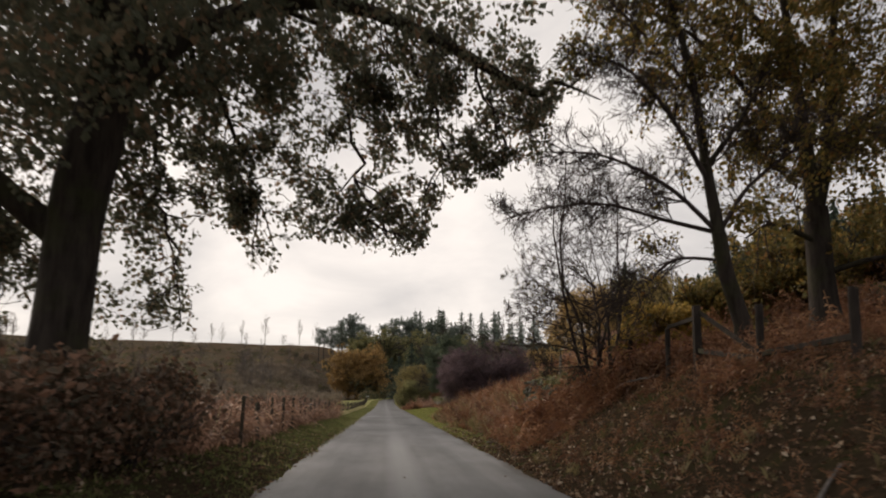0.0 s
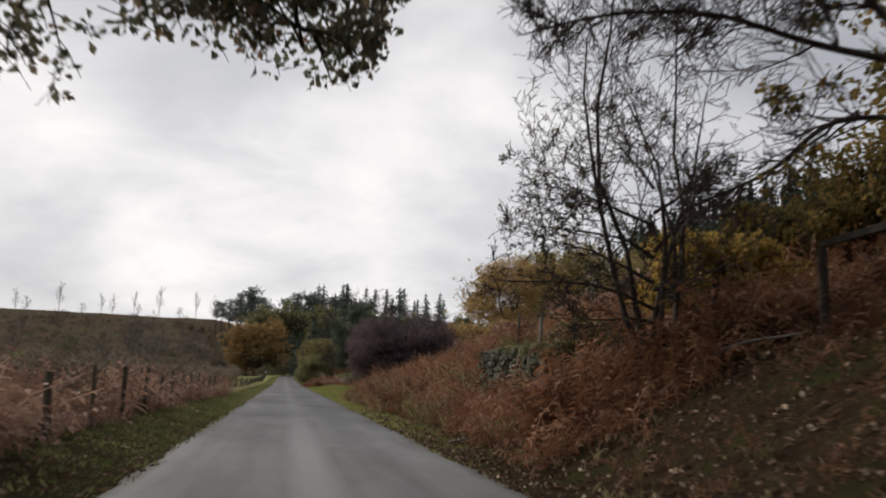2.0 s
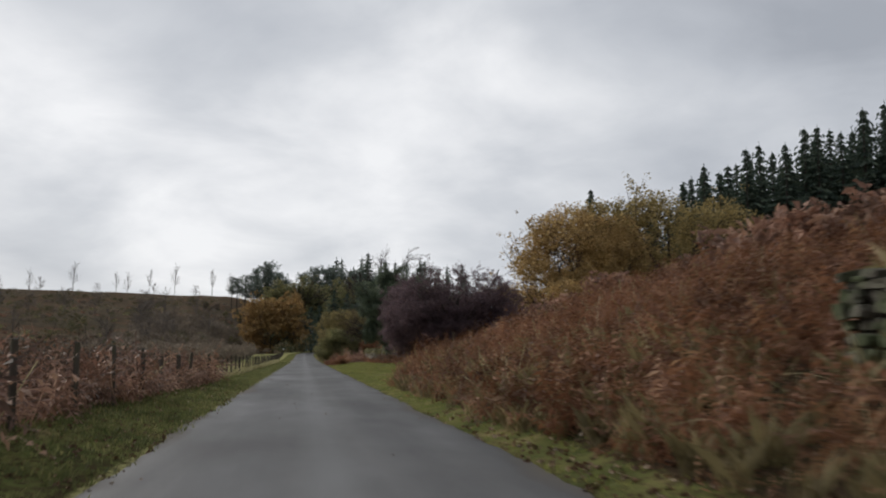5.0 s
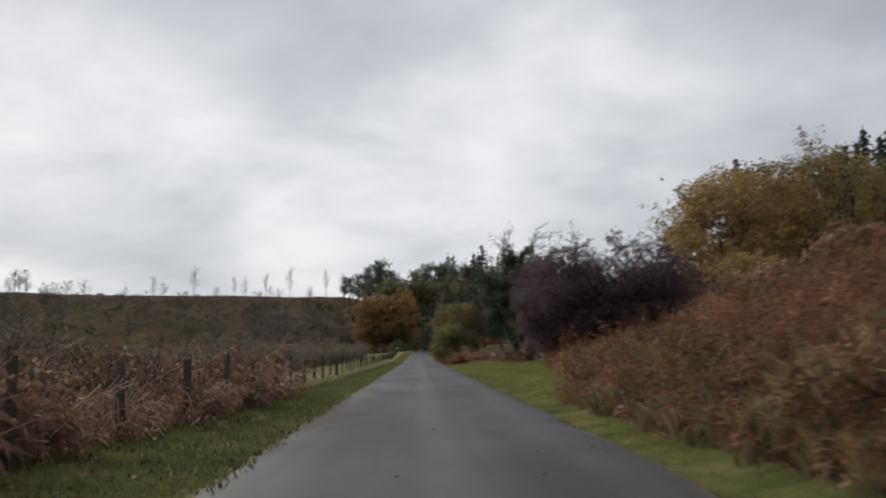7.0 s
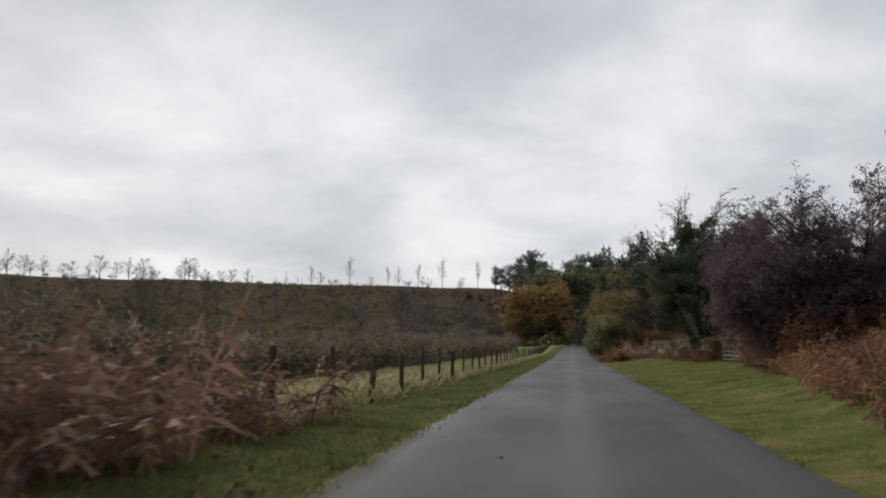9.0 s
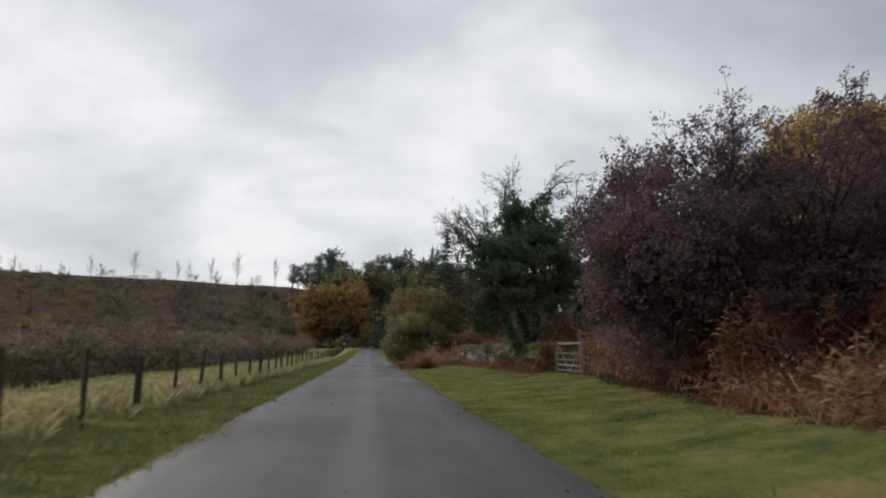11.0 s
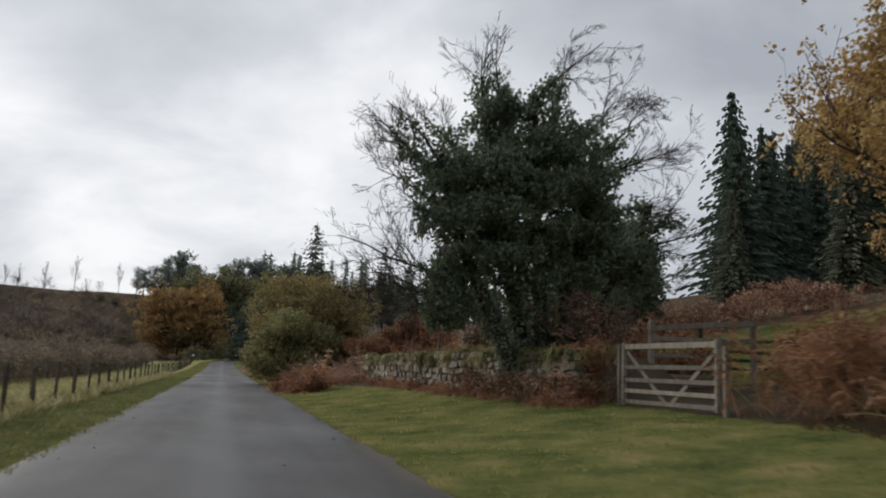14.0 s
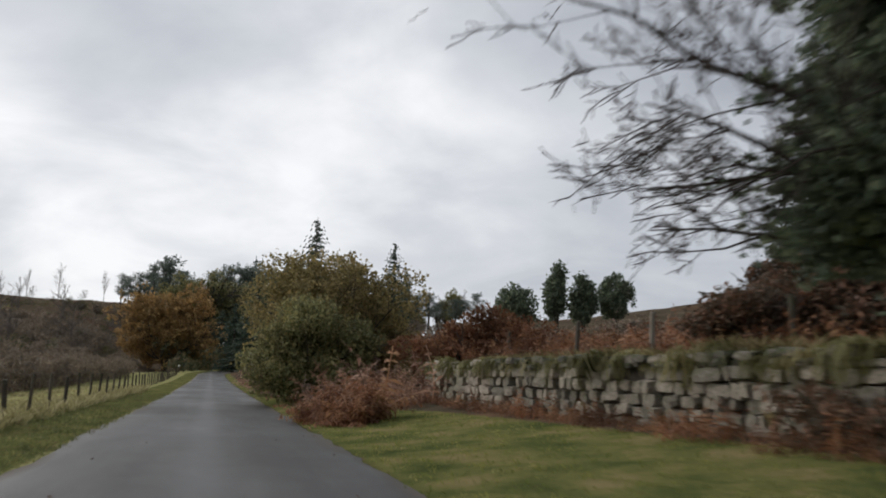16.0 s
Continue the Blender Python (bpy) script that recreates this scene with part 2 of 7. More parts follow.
M_POST = wood_material("weathered_post", (0.042, 0.035, 0.028), (0.135, 0.115, 0.092), 0.5)
M_GATE = wood_material("silvered_timber", (0.12, 0.106, 0.088), (0.30, 0.27, 0.23), 0.2)
M_GREENRAIL = wood_material("green_stained_timber", (0.015, 0.03, 0.016), (0.035, 0.06, 0.03), 0.3)
M_PALEPOST = wood_material("pale_stake", (0.22, 0.19, 0.15), (0.42, 0.38, 0.32), 0.1)

# ---- mesh helpers ----
rng = np.random.default_rng(7)


def mesh_np(name, verts, faces, mat, smooth=False):
    """A mesh from arrays; all faces have the same number of corners."""
    verts, faces = np.asarray(verts, np.float32), np.asarray(faces, np.int32)
    me = bpy.data.meshes.new(name)
    k = faces.shape[1]
    me.vertices.add(len(verts))
    me.vertices.foreach_set("co", verts.ravel())
    me.loops.add(faces.size)
    me.loops.foreach_set("vertex_index", faces.ravel())
    me.polygons.add(len(faces))
    me.polygons.foreach_set("loop_start", np.arange(len(faces), dtype=np.int32) * k)
    me.polygons.foreach_set("loop_total", np.full(len(faces), k, np.int32))
    me.polygons.foreach_set("use_smooth", np.full(len(faces), smooth, bool))
    me.materials.append(mat)
    me.update(calc_edges=True)
    return me


def part(name, data, mat=None, parent=None, label=""):
    """A bmesh or a ready mesh as ONE object, under a thing or a part."""
    if isinstance(data, bmesh.types.BMesh):
        me = bpy.data.meshes.new(name)
        data.to_mesh(me)
        data.free()
        me.materials.append(mat)
        data = me
    ob = new(name, data)
    if parent is not None:
        ob.parent = parent
    if label:
        ob["label"] = label
    return ob


def base(name, place, label, category, group="", kind=""):
    """An empty at a thing's foot, to hold its parts."""
    ob = new(name)
    ob.empty_display_size = 0.3
    ob.location = place
    return tagged(ob, label, category, group, kind)


def box_into(bm, size, m, bevel=0.0):
    r = bmesh.ops.create_cube(bm, size=1.0, matrix=m @ Matrix.Diagonal((*size, 1)))
    if bevel:
        ed = list({ed for v in r["verts"] for ed in v.link_edges})
        bmesh.ops.bevel(bm, geom=ed, offset=bevel, segments=1, affect="EDGES")


def tubes(polys, sides_for):
    """Tapered tubes along polylines [(points, radii)], as arrays of quads."""
    vs, fs, o = [], [], 0
    for pts, rad in polys:
        p = np.asarray(pts, float)
        n = sides_for(rad[0])
        d = np.gradient(p, axis=0)
        d /= np.linalg.norm(d, axis=1)[:, None] + 1e-9
        ref = np.array([0.0, 0.0, 1.0]) if abs(d[0][2]) < 0.9 else np.array([1.0, 0.0, 0.0])
        u = np.cross(d, ref)
        u /= np.linalg.norm(u, axis=1)[:, None] + 1e-9
        w = np.cross(d, u)
        a = np.arange(n) * 2 * np.pi / n
        ring = p[:, None] + np.asarray(rad)[:, None, None] * (u[:, None] * np.cos(a)[None, :, None] + w[:, None] * np.sin(a)[None, :, None])
        vs.append(ring.reshape(-1, 3))
        m = len(p)
        i = np.arange(m - 1)[:, None] * n + np.arange(n)[None] + o
        j = np.arange(m - 1)[:, None] * n + (np.arange(n)[None] + 1) % n + o
        fs.append(np.stack([i, j, j + n, i + n], -1).reshape(-1, 4))
        o += m * n
    return np.concatenate(vs), np.concatenate(fs)


def sides(r):
    return 10 if r > 0.25 else 7 if r > 0.09 else 5 if r > 0.03 else 3


def turn(yaw, tilt, spin):
    cy, sy, ct, st, cs, ss = np.cos(yaw), np.sin(yaw), np.cos(tilt), np.sin(tilt), np.cos(spin), np.sin(spin)
    z, o = np.zeros_like(cy), np.ones_like(cy)
    rz = np.stack([np.stack([cy, -sy, z], -1), np.stack([sy, cy, z], -1), np.stack([z, z, o], -1)], -2)
    rx = np.stack([np.stack([o, z, z], -1), np.stack([z, ct, -st], -1), np.stack([z, st, ct], -1)], -2)
    rs = np.stack([np.stack([cs, -ss, z], -1), np.stack([ss, cs, z], -1), np.stack([z, z, o], -1)], -2)
    return rz @ rx @ rs


def scatter(name, shapes, pos, scale, mat, tilt=(0, 0.35), free=False):
    """Many copies of small shapes [(verts, faces)] set out at pos, joined into one mesh."""
    pos = np.asarray(pos, float)
    n = len(pos)
    kind = rng.integers(0, len(shapes), n)
    yaw, spin = rng.uniform(0, 6.283, n), rng.uniform(0, 6.283, n)
    tl = np.arccos(rng.uniform(-1, 1, n)) if free else rng.uniform(tilt[0], tilt[1], n)
    rot = turn(yaw, tl, spin)
    sc = np.broadcast_to(scale, (n,)) if np.ndim(scale) else np.full(n, scale)
    vs, fs, o = [], [], 0
    for k, (tv, tf) in enumerate(shapes):
        s = kind == k
        c = int(s.sum())
        if not c:
            continue
        v = np.einsum("nij,vj->nvi", rot[s], tv) * sc[s][:, None, None] + pos[s][:, None]
        vs.append(v.reshape(-1, 3))
        fs.append((tf[None] + (np.arange(c) * len(tv))[:, None, None] + o).reshape(-1, tf.shape[1]))
        o += c * len(tv)
    me = mesh_np(name, np.concatenate(vs), np.concatenate(fs), mat)
    tone = np.concatenate([np.repeat(rng.uniform(0, 1, int((kind == k).sum())), len(tv)) for k, (tv, tf) in enumerate(shapes)])
    me.attributes.new("tone", "FLOAT", "POINT").data.foreach_set("value", tone.astype(np.float32))
    return me


def leaf_cluster(r, count, length, width, seed, flat=1.0):
    """A spray of bent leaves round a twig's end, each of two quads."""
    g = np.random.default_rng(seed)
    vs, fs = [], []
    for i in range(count):
        c = g.normal(0, 1, 3)
        c *= r * g.uniform(0.25, 1) / (np.linalg.norm(c) + 1e-6)
        c[2] *= flat
        a = g.normal(0, 1, 3)
        a /= np.linalg.norm(a)
        b = np.cross(a, g.normal(0, 1, 3))
        b /= np.linalg.norm(b)
        nrm = np.cross(a, b)
        L, W = length * g.uniform(0.7, 1.2), width * g.uniform(0.8, 1.2)
        k = len(vs)
        vs += [c - a * L * 0.5, c + b * W * 0.5 + nrm * W * 0.25, c + a * L * 0.5, c - b * W * 0.5 + nrm * W * 0.25]
        fs += [(k, k + 1, k + 2, k + 3)]
    return np.array(vs), np.array(fs)


def frond(seed, pairs=8, length=1.0):
    """A dead bracken frond, arched over and curled: a stalk with narrow tapering side leaves."""
    g = np.random.default_rng(seed)
    vs, fs = [], []
    s = np.linspace(0, 1, pairs + 2)
    bend, side = g.uniform(0.9, 2.0), g.normal(0, 0.16)
    x = side * s ** 2
    ang = 0.1 + bend * s ** 1.2
    y = np.concatenate([[0], np.cumsum(np.sin(ang[1:]) * np.diff(s))]) * length
    z = np.concatenate([[0], np.cumsum(np.cos(ang[1:]) * np.diff(s))]) * length
    p = np.stack([x * length, y, z], 1)
    cut = [0, (pairs + 1) // 3, 2 * (pairs + 1) // 3, pairs + 1]
    for i, j in zip(cut, cut[1:]):
        k = len(vs)
        w = 0.011 * (1.2 - s[i])
        vs += [p[i] + (-w, 0, 0), p[i] + (w, 0, 0), p[j] + (w, 0, 0), p[j] + (-w, 0, 0)]
        fs.append((k, k + 1, k + 2, k + 3))
    for i in range(2, pairs + 1):
        for sg in (-1, 1):
            if g.uniform() < 0.08:
                continue
            ln = 0.36 * length * (1.14 - s[i]) * g.uniform(0.55, 1.2)
            d = np.array([sg * ln * g.uniform(0.7, 1.0), g.normal(0.12, 0.12) * ln, -g.uniform(0.1, 0.8) * ln])
            wv = (p[i + 1] - p[i]) * g.uniform(0.34, 0.6) * (pairs + 1) / 9.5
            k = len(vs)
            vs += [p[i] - wv * 0.5, p[i] + d * 0.5 - wv * 0.45 + (0, 0, 0.06 * ln), p[i] + d, p[i] + d * 0.45 + wv * 0.5 + (0, 0, 0.03 * ln)]
            fs.append((k, k + 1, k + 2, k + 3))
    return np.array(vs), np.array(fs)


def tuft(seed, blades, h, spread):
    g = np.random.default_rng(seed)
    vs, fs = [], []
    for i in range(blades):
        a, r = g.uniform(0, 6.283), spread * g.uniform(0, 1) ** 0.5
        o = np.array([math.cos(a) * r, math.sin(a) * r, -0.01])
        t = g.uniform(0, 6.283)
        hh = h * g.uniform(0.5, 1.15)
        lean = np.array([math.cos(t), math.sin(t), 0]) * hh * g.uniform(0.15, 0.9)
        sd = np.array([-math.sin(t), math.cos(t), 0]) * 0.006 * (1 + h * 2)
        k = len(vs)
        vs += [o - sd, o + sd, o + lean * 0.4 + sd * 0.8 + (0, 0, hh * 0.65), o + lean + (0, 0, hh)]
        fs.append((k, k + 1, k + 2, k + 3))
    return np.array(vs), np.array(fs)


def rosette(seed, count, length, width, r=0.10):
    """Lobed leaves fanning out from a twig's end, each folded along its rib."""
    g = np.random.default_rng(seed)
    vs, fs = [], []
    for i in range(count):
        a = g.normal(0, 1, 3)
        a[2] = a[2] * 0.7 - 0.15
        a /= np.linalg.norm(a)
        b = np.cross(a, g.normal(0, 1, 3))
        b /= np.linalg.norm(b)
        nrm = np.cross(a, b)
        L, W = length * g.uniform(0.7, 1.2), width * g.uniform(0.8, 1.2)
        o = a * r * g.uniform(0.15, 1.0) + g.normal(0, r * 0.35, 3)
        k = len(vs)
        t = o + a * L - nrm * L * 0.18
        c = o + a * L * 0.62
        vs += [o, c + b * W * 0.5 + nrm * W * 0.15, t, o + a * L * 0.40, c - b * W * 0.5 + nrm * W * 0.15]
        fs += [(k, k + 1, k + 2, k + 3), (k, k + 3, k + 2, k + 4)]
    return np.array(vs), np.array(fs)


OAKS = [rosette(s, 7, 0.14, 0.10) for s in range(8)]
SPRAYS = [leaf_cluster(0.30, 7, 0.18, 0.12, 20 + s) for s in range(5)]
CLUMPS = [leaf_cluster(0.6, 10, 0.45, 0.30, 40 + s) for s in range(5)]
FAR_CLUMPS = [leaf_cluster(0.6, 6, 0.50, 0.30, 50 + s) for s in range(6)]
FAR_TWIGS = [leaf_cluster(0.6, 6, 0.80, 0.13, 150 + s) for s in range(6)]
IVIES = [leaf_cluster(0.20, 10, 0.10, 0.085, 60 + s) for s in range(5)]
FRONDS = [frond(80 + s) for s in range(9)]
MID_FRONDS = [frond(110 + s, 6) for s in range(7)]
SMALL_FRONDS = [frond(95 + s, 4) for s in range(6)]
TUFTS = [tuft(100 + s, 9, 0.05, 0.15) for s in range(6)]
LONG_TUFTS = [tuft(120 + s, 11, 0.42, 0.11) for s in range(6)]


def hummock(seed, blades=70):
    """A tussock whose long blades arch out and hang down all round."""
    g = np.random.default_rng(seed)
    vs, fs = [], []
    for i in range(blades):
        a = g.uniform(0, 6.283)
        d, sd = np.array([math.cos(a), math.sin(a), 0]), np.array([-math.sin(a), math.cos(a), 0]) * 0.011
        r, h = g.uniform(0.10, 0.30), g.uniform(0.10, 0.24)
        o = d * 0.05 * g.uniform()
        line = [o, o + d * r * 0.4 + (0, 0, h), o + d * r + (0, 0, h * 0.75), o + d * r * g.uniform(1.1, 1.4) - (0, 0, g.uniform(0.02, 0.25))]
        for k in range(3):
            n = len(vs)
            w0, w1 = (1.0, 1.0, 0.7)[k], (1.0, 0.7, 0.25)[k]
            vs += [line[k] - sd * w0, line[k] + sd * w0, line[k + 1] + sd * w1, line[k + 1] - sd * w1]
            fs.append((n, n + 1, n + 2, n + 3))
    return np.array(vs), np.array(fs)


HUMMOCKS = [hummock(180 + s) for s in range(6)]
STALKS = []
for s_ in range(5):
    g_ = np.random.default_rng(160 + s_)
    c_ = np.stack([0.3 * np.linspace(0, 1, 4) ** 2 * g_.uniform(0.5, 2), np.zeros(4), np.linspace(0, 0.8, 4)], 1)
    STALKS.append((np.concatenate([c_ - (0, 0.006, 0), c_ + (0, 0.006, 0)]), np.array([(k, k + 4, k + 5, k + 1) for k in range(3)])))
LITTER = [leaf_cluster(0.09, 3, 0.10, 0.065, 140 + s, 0.12) for s in range(6)]


def waves(x, y, size, seed):
    """Smooth uneven ground, about -1 to 1."""
    g = np.random.default_rng(seed)
    out = np.zeros(np.broadcast(x, y).shape)
    for i in range(7):
        a, k = g.uniform(0, 6.283), 6.283 / size * g.uniform(0.6, 1.7)
        out = out + np.sin(x * math.cos(a) * k + y * math.sin(a) * k + g.uniform(0, 6.283))
    return out / 3.2


# ---- the lie of the land ----
ROAD_HALF = 2.26
KX = np.array([2.9, 3.4, 4.2, 5.2, 6.2, 7.2, 8.5, 10.0, 12.0, 16.0])
KY = np.array([-40, 10, 22, 29, 36, 42, 60, 70, 78, 90, 98, 104, 107, 126, 132, 160, 230])
KZ = np.array([
    [0, .05, .40, 1.0, 1.7, 2.1, 2.3, 2.5, 2.8, 3.5],
    [0, .06, .40, 1.0, 1.7, 2.1, 2.35, 2.55, 2.9, 3.6],
    [0, .06, .35, 1.0, 1.75, 2.2, 2.55, 2.85, 3.3, 4.4],
    [0, .06, .30, .70, 1.10, 1.5, 2.2, 3.2, 4.2, 5.7],
    [0, .06, .30, .70, 1.05, 1.45, 2.2, 3.1, 4.1, 5.6],
    [0, .05, .30, .75, 1.20, 1.7, 2.2, 2.8, 3.5, 5.0],
    [0, .03, .25, .80, 1.20, 1.5, 1.9, 2.4, 3.1, 4.6],
    [0, .03, .12, .35, .65, .95, 1.35, 1.9, 2.6, 4.2],
    [0, .03, .12, .25, .40, .60, .90, 1.3, 2.0, 3.4],
    [0, .03, .10, .20, .30, .40, .60, .95, 1.5, 2.6],
    [0, .03, .10, .20, .30, .40, .50, .62, .85, 1.5],
    [0, .03, .10, .20, .32, .45, .58, .70, 1.0, 1.7],
    [0, .03, .10, .22, .34, .45, .60, .75, 1.1, 1.9],
    [0, .03, .10, .22, .34, .48, .60, .75, 1.1, 1.9],
    [0, .05, .15, .30, .45, .60, .80, 1.1, 1.6, 2.6],
    [0, .05, .15, .30, .45, .60, .80, 1.1, 1.6, 2.6],
    [0, .10, .30, .60, 1.0, 1.4, 1.9, 2.5, 3.3, 5.0]])


def road_z(y):
    return np.interp(y, [-60, 150, 200, 240, 280, 340], [0, 0, 0.25, 0.8, 1.8, 2.6])


def road_x(y):
    return 0.61 + 9.0 * smooth((np.asarray(y, float) - 246) / 75)


def smooth(a):
    a = np.clip(a, 0, 1)
    return a * a * (3 - 2 * a)


def land(x, y):
    """Height of the ground."""
    x, y = np.asarray(x, float), np.asarray(y, float)
    xs = x - (road_x(y) - 0.61)
    # bank and hill on the right-hand side
    i = np.clip(np.searchsorted(KY, y) - 1, 0, len(KY) - 2)
    f = smooth((y - KY[i]) / (KY[i + 1] - KY[i]))
    j = np.clip(np.searchsorted(KX, xs) - 1, 0, len(KX) - 2)
    g = np.clip((xs - KX[j]) / (KX[j + 1] - KX[j]), 0, 1)
    a = KZ[i, j] * (1 - g) + KZ[i, j + 1] * g
    b = KZ[i + 1, j] * (1 - g) + KZ[i + 1, j + 1] * g
    right = a * (1 - f) + b * f + np.clip(xs - 16, 0, 140) * np.interp(y, [112, 145], [0.2, 0.14]) + np.clip(xs - 156, 0, 1500) * 0.03
    # the ground stands higher behind the two retaining walls
    right = right + 0.95 * smooth((xs - (8.62 - (y - 101.9) * 0.0359)) / 0.25) * smooth((y - 101.2) / 0.8) * (1 - smooth((y - 126.6) / 1.5)) * (1 - 0.5 * smooth((xs - 9) / 7)) * (1 - smooth((xs - 10) / 1.5) * (1 - smooth((y - 106) / 3)))
    right = right + 0.95 * smooth((xs - 6.12) / 0.25) * smooth((y - 27.6) / 0.9) * (1 - smooth((y - 34.8) / 1.4)) * (1 - smooth((xs - 6.6) / 4))
    # verge, field and far hill on the left-hand side
    dl = np.clip(-1.65 - xs, 0, None)
    vg = np.interp(y, [-40, 40, 62, 90], [0.22, 0.22, 0.02, -0.06])
    left = vg * smooth(dl / 1.5)
    left = left - np.interp(y, [40, 70], [0.35, 1.0]) * smooth((dl - 2.5) / 12) * (1 - smooth((dl - 40) / 60))
    left = left + (38.5 - 0.008 * np.clip(dl, 0, 500)) * smooth((np.hypot(xs, y - 20) - 120) / 540) * smooth((dl - 8) / 42)
    z = np.where(xs > 0.6, right, left) + road_z(y)
    off = np.clip(np.maximum(xs - toe(y), -xs - 3.6), 0, None)
    z = z + waves(x, y, 3.1, 3) * 0.10 * smooth(off / 2.5) + waves(x, y, 14.0, 4) * 0.35 * smooth(off / 25) + waves(x, y, 70.0, 5) * np.where(xs < 0, 0.8, 1.6) * smooth(off / 120)
    inner = np.abs(xs - 0.61)
    return z - 0.10 * (1 - smooth((inner - 1.7) / 0.62)) + 0.012 * waves(x, y, 0.9, 6) * smooth((inner - 2.2) / 0.4)


def on_land(x, y, lift=0.0):
    return np.stack([x, y, land(x, y) + lift], -1)


def toe(y):
    """Where the mown and grazed verge ends at the foot of the bank."""
    return np.interp(y, [-20, 18, 27, 45, 58, 65, 72, 80, 88, 95, 100, 104, 114, 122, 130, 150, 240],
                     [3.1, 3.2, 3.6, 3.5, 3.65, 4.7, 6.0, 6.8, 7.6, 8.8, 9.0, 7.9, 6.9, 6.2, 3.9, 3.5, 3.4])


# ---- ground, one sheet to the horizon ----
def ground_material():
    m, n, l, b = material("ground_cover")
    at = n.new("ShaderNodeAttribute")
    at.attribute_name = "cover"
    sp = n.new("ShaderNodeSeparateColor")
    l.new(at.outputs["Color"], sp.inputs[0])
    fine = noise_node(n, l, 9.0, 6.0, 0.65)
    mid = noise_node(n, l, 0.8, 5.0, 0.6)
    far = noise_node(n, l, 0.05, 5.0, 0.6)
    straw = ramp_node(n, [(0.3, (0.21, 0.205, 0.085)), (0.7, (0.35, 0.33, 0.155))])
    l.new(mid, straw.inputs[0])
    grass = ramp_node(n, [(0.30, (0.055, 0.070, 0.026)), (0.44, (0.100, 0.112, 0.040)), (0.56, (0.150, 0.148, 0.054)), (0.70, (0.235, 0.185, 0.092))])
    mm = n.new("ShaderNodeMath")
    mm.operation = "MULTIPLY_ADD"
    l.new(fine, mm.inputs[0])
    mm.inputs[1].default_value = 0.45
    ms = n.new("ShaderNodeMath")
    ms.operation = "SUBTRACT"
    l.new(mid, ms.inputs[0])
    ms.inputs[1].default_value = 0.22
    l.new(ms.outputs[0], mm.inputs[2])
    l.new(mm.outputs[0], grass.inputs[0])
    litter = ramp_node(n, [(0.3, (0.022, 0.017, 0.011)), (0.55, (0.046, 0.033, 0.021)), (0.75, (0.10, 0.066, 0.040))])
    l.new(fine, litter.inputs[0])
    mossy = ramp_node(n, [(0.50, (0, 0, 0)), (0.64, (0.75, 0.75, 0.75))])
    l.new(noise_node(n, l, 1.1, 5.0, 0.65), mossy.inputs[0])
    litter_c = mix_node(n, l, mossy.outputs[0], litter.outputs[0], (0.042, 0.046, 0.017))
    moor = ramp_node(n, [(0.30, (0.080, 0.068, 0.052)), (0.42, (0.128, 0.102, 0.074)), (0.48, (0.085, 0.074, 0.054)), (0.56, (0.145, 0.094, 0.064)), (0.62, (0.095, 0.084, 0.060)), (0.72, (0.165, 0.140, 0.098))])
    l.new(far, moor.inputs[0])
    tuss = noise_node(n, l, 0.33, 6.0, 0.72)
    dapple = ramp_node(n, [(0.34, (0.62, 0.62, 0.62)), (0.66, (1.18, 1.14, 1.08))])
    l.new(tuss, dapple.inputs[0])
    moor2 = mix_node(n, l, 1.0, moor.outputs[0], dapple.outputs[0], "MULTIPLY")

    def edge(ch):
        a = n.new("ShaderNodeMath")
        a.operation = "ADD"
        l.new(sp.outputs[ch], a.inputs[0])
        l.new(fine, a.inputs[1])
        r = ramp_node(n, [(0.85, (0, 0, 0)), (1.05, (1, 1, 1))])
        l.new(a.outputs[0], r.inputs[0])
        return r.outputs[0]

    c = mix_node(n, l, edge(2), straw.outputs[0], moor2)
    c = mix_node(n, l, edge(0), c, grass.outputs[0])
    c = mix_node(n, l, edge(1), c, litter_c)
    l.new(c, b.inputs["Base Color"])
    b.inputs["Roughness"].default_value = 0.95
    b.inputs["Specular IOR Level"].default_value = 0.0
    bump_node(n, l, fine, 0.7, 0.05, b)
    return m


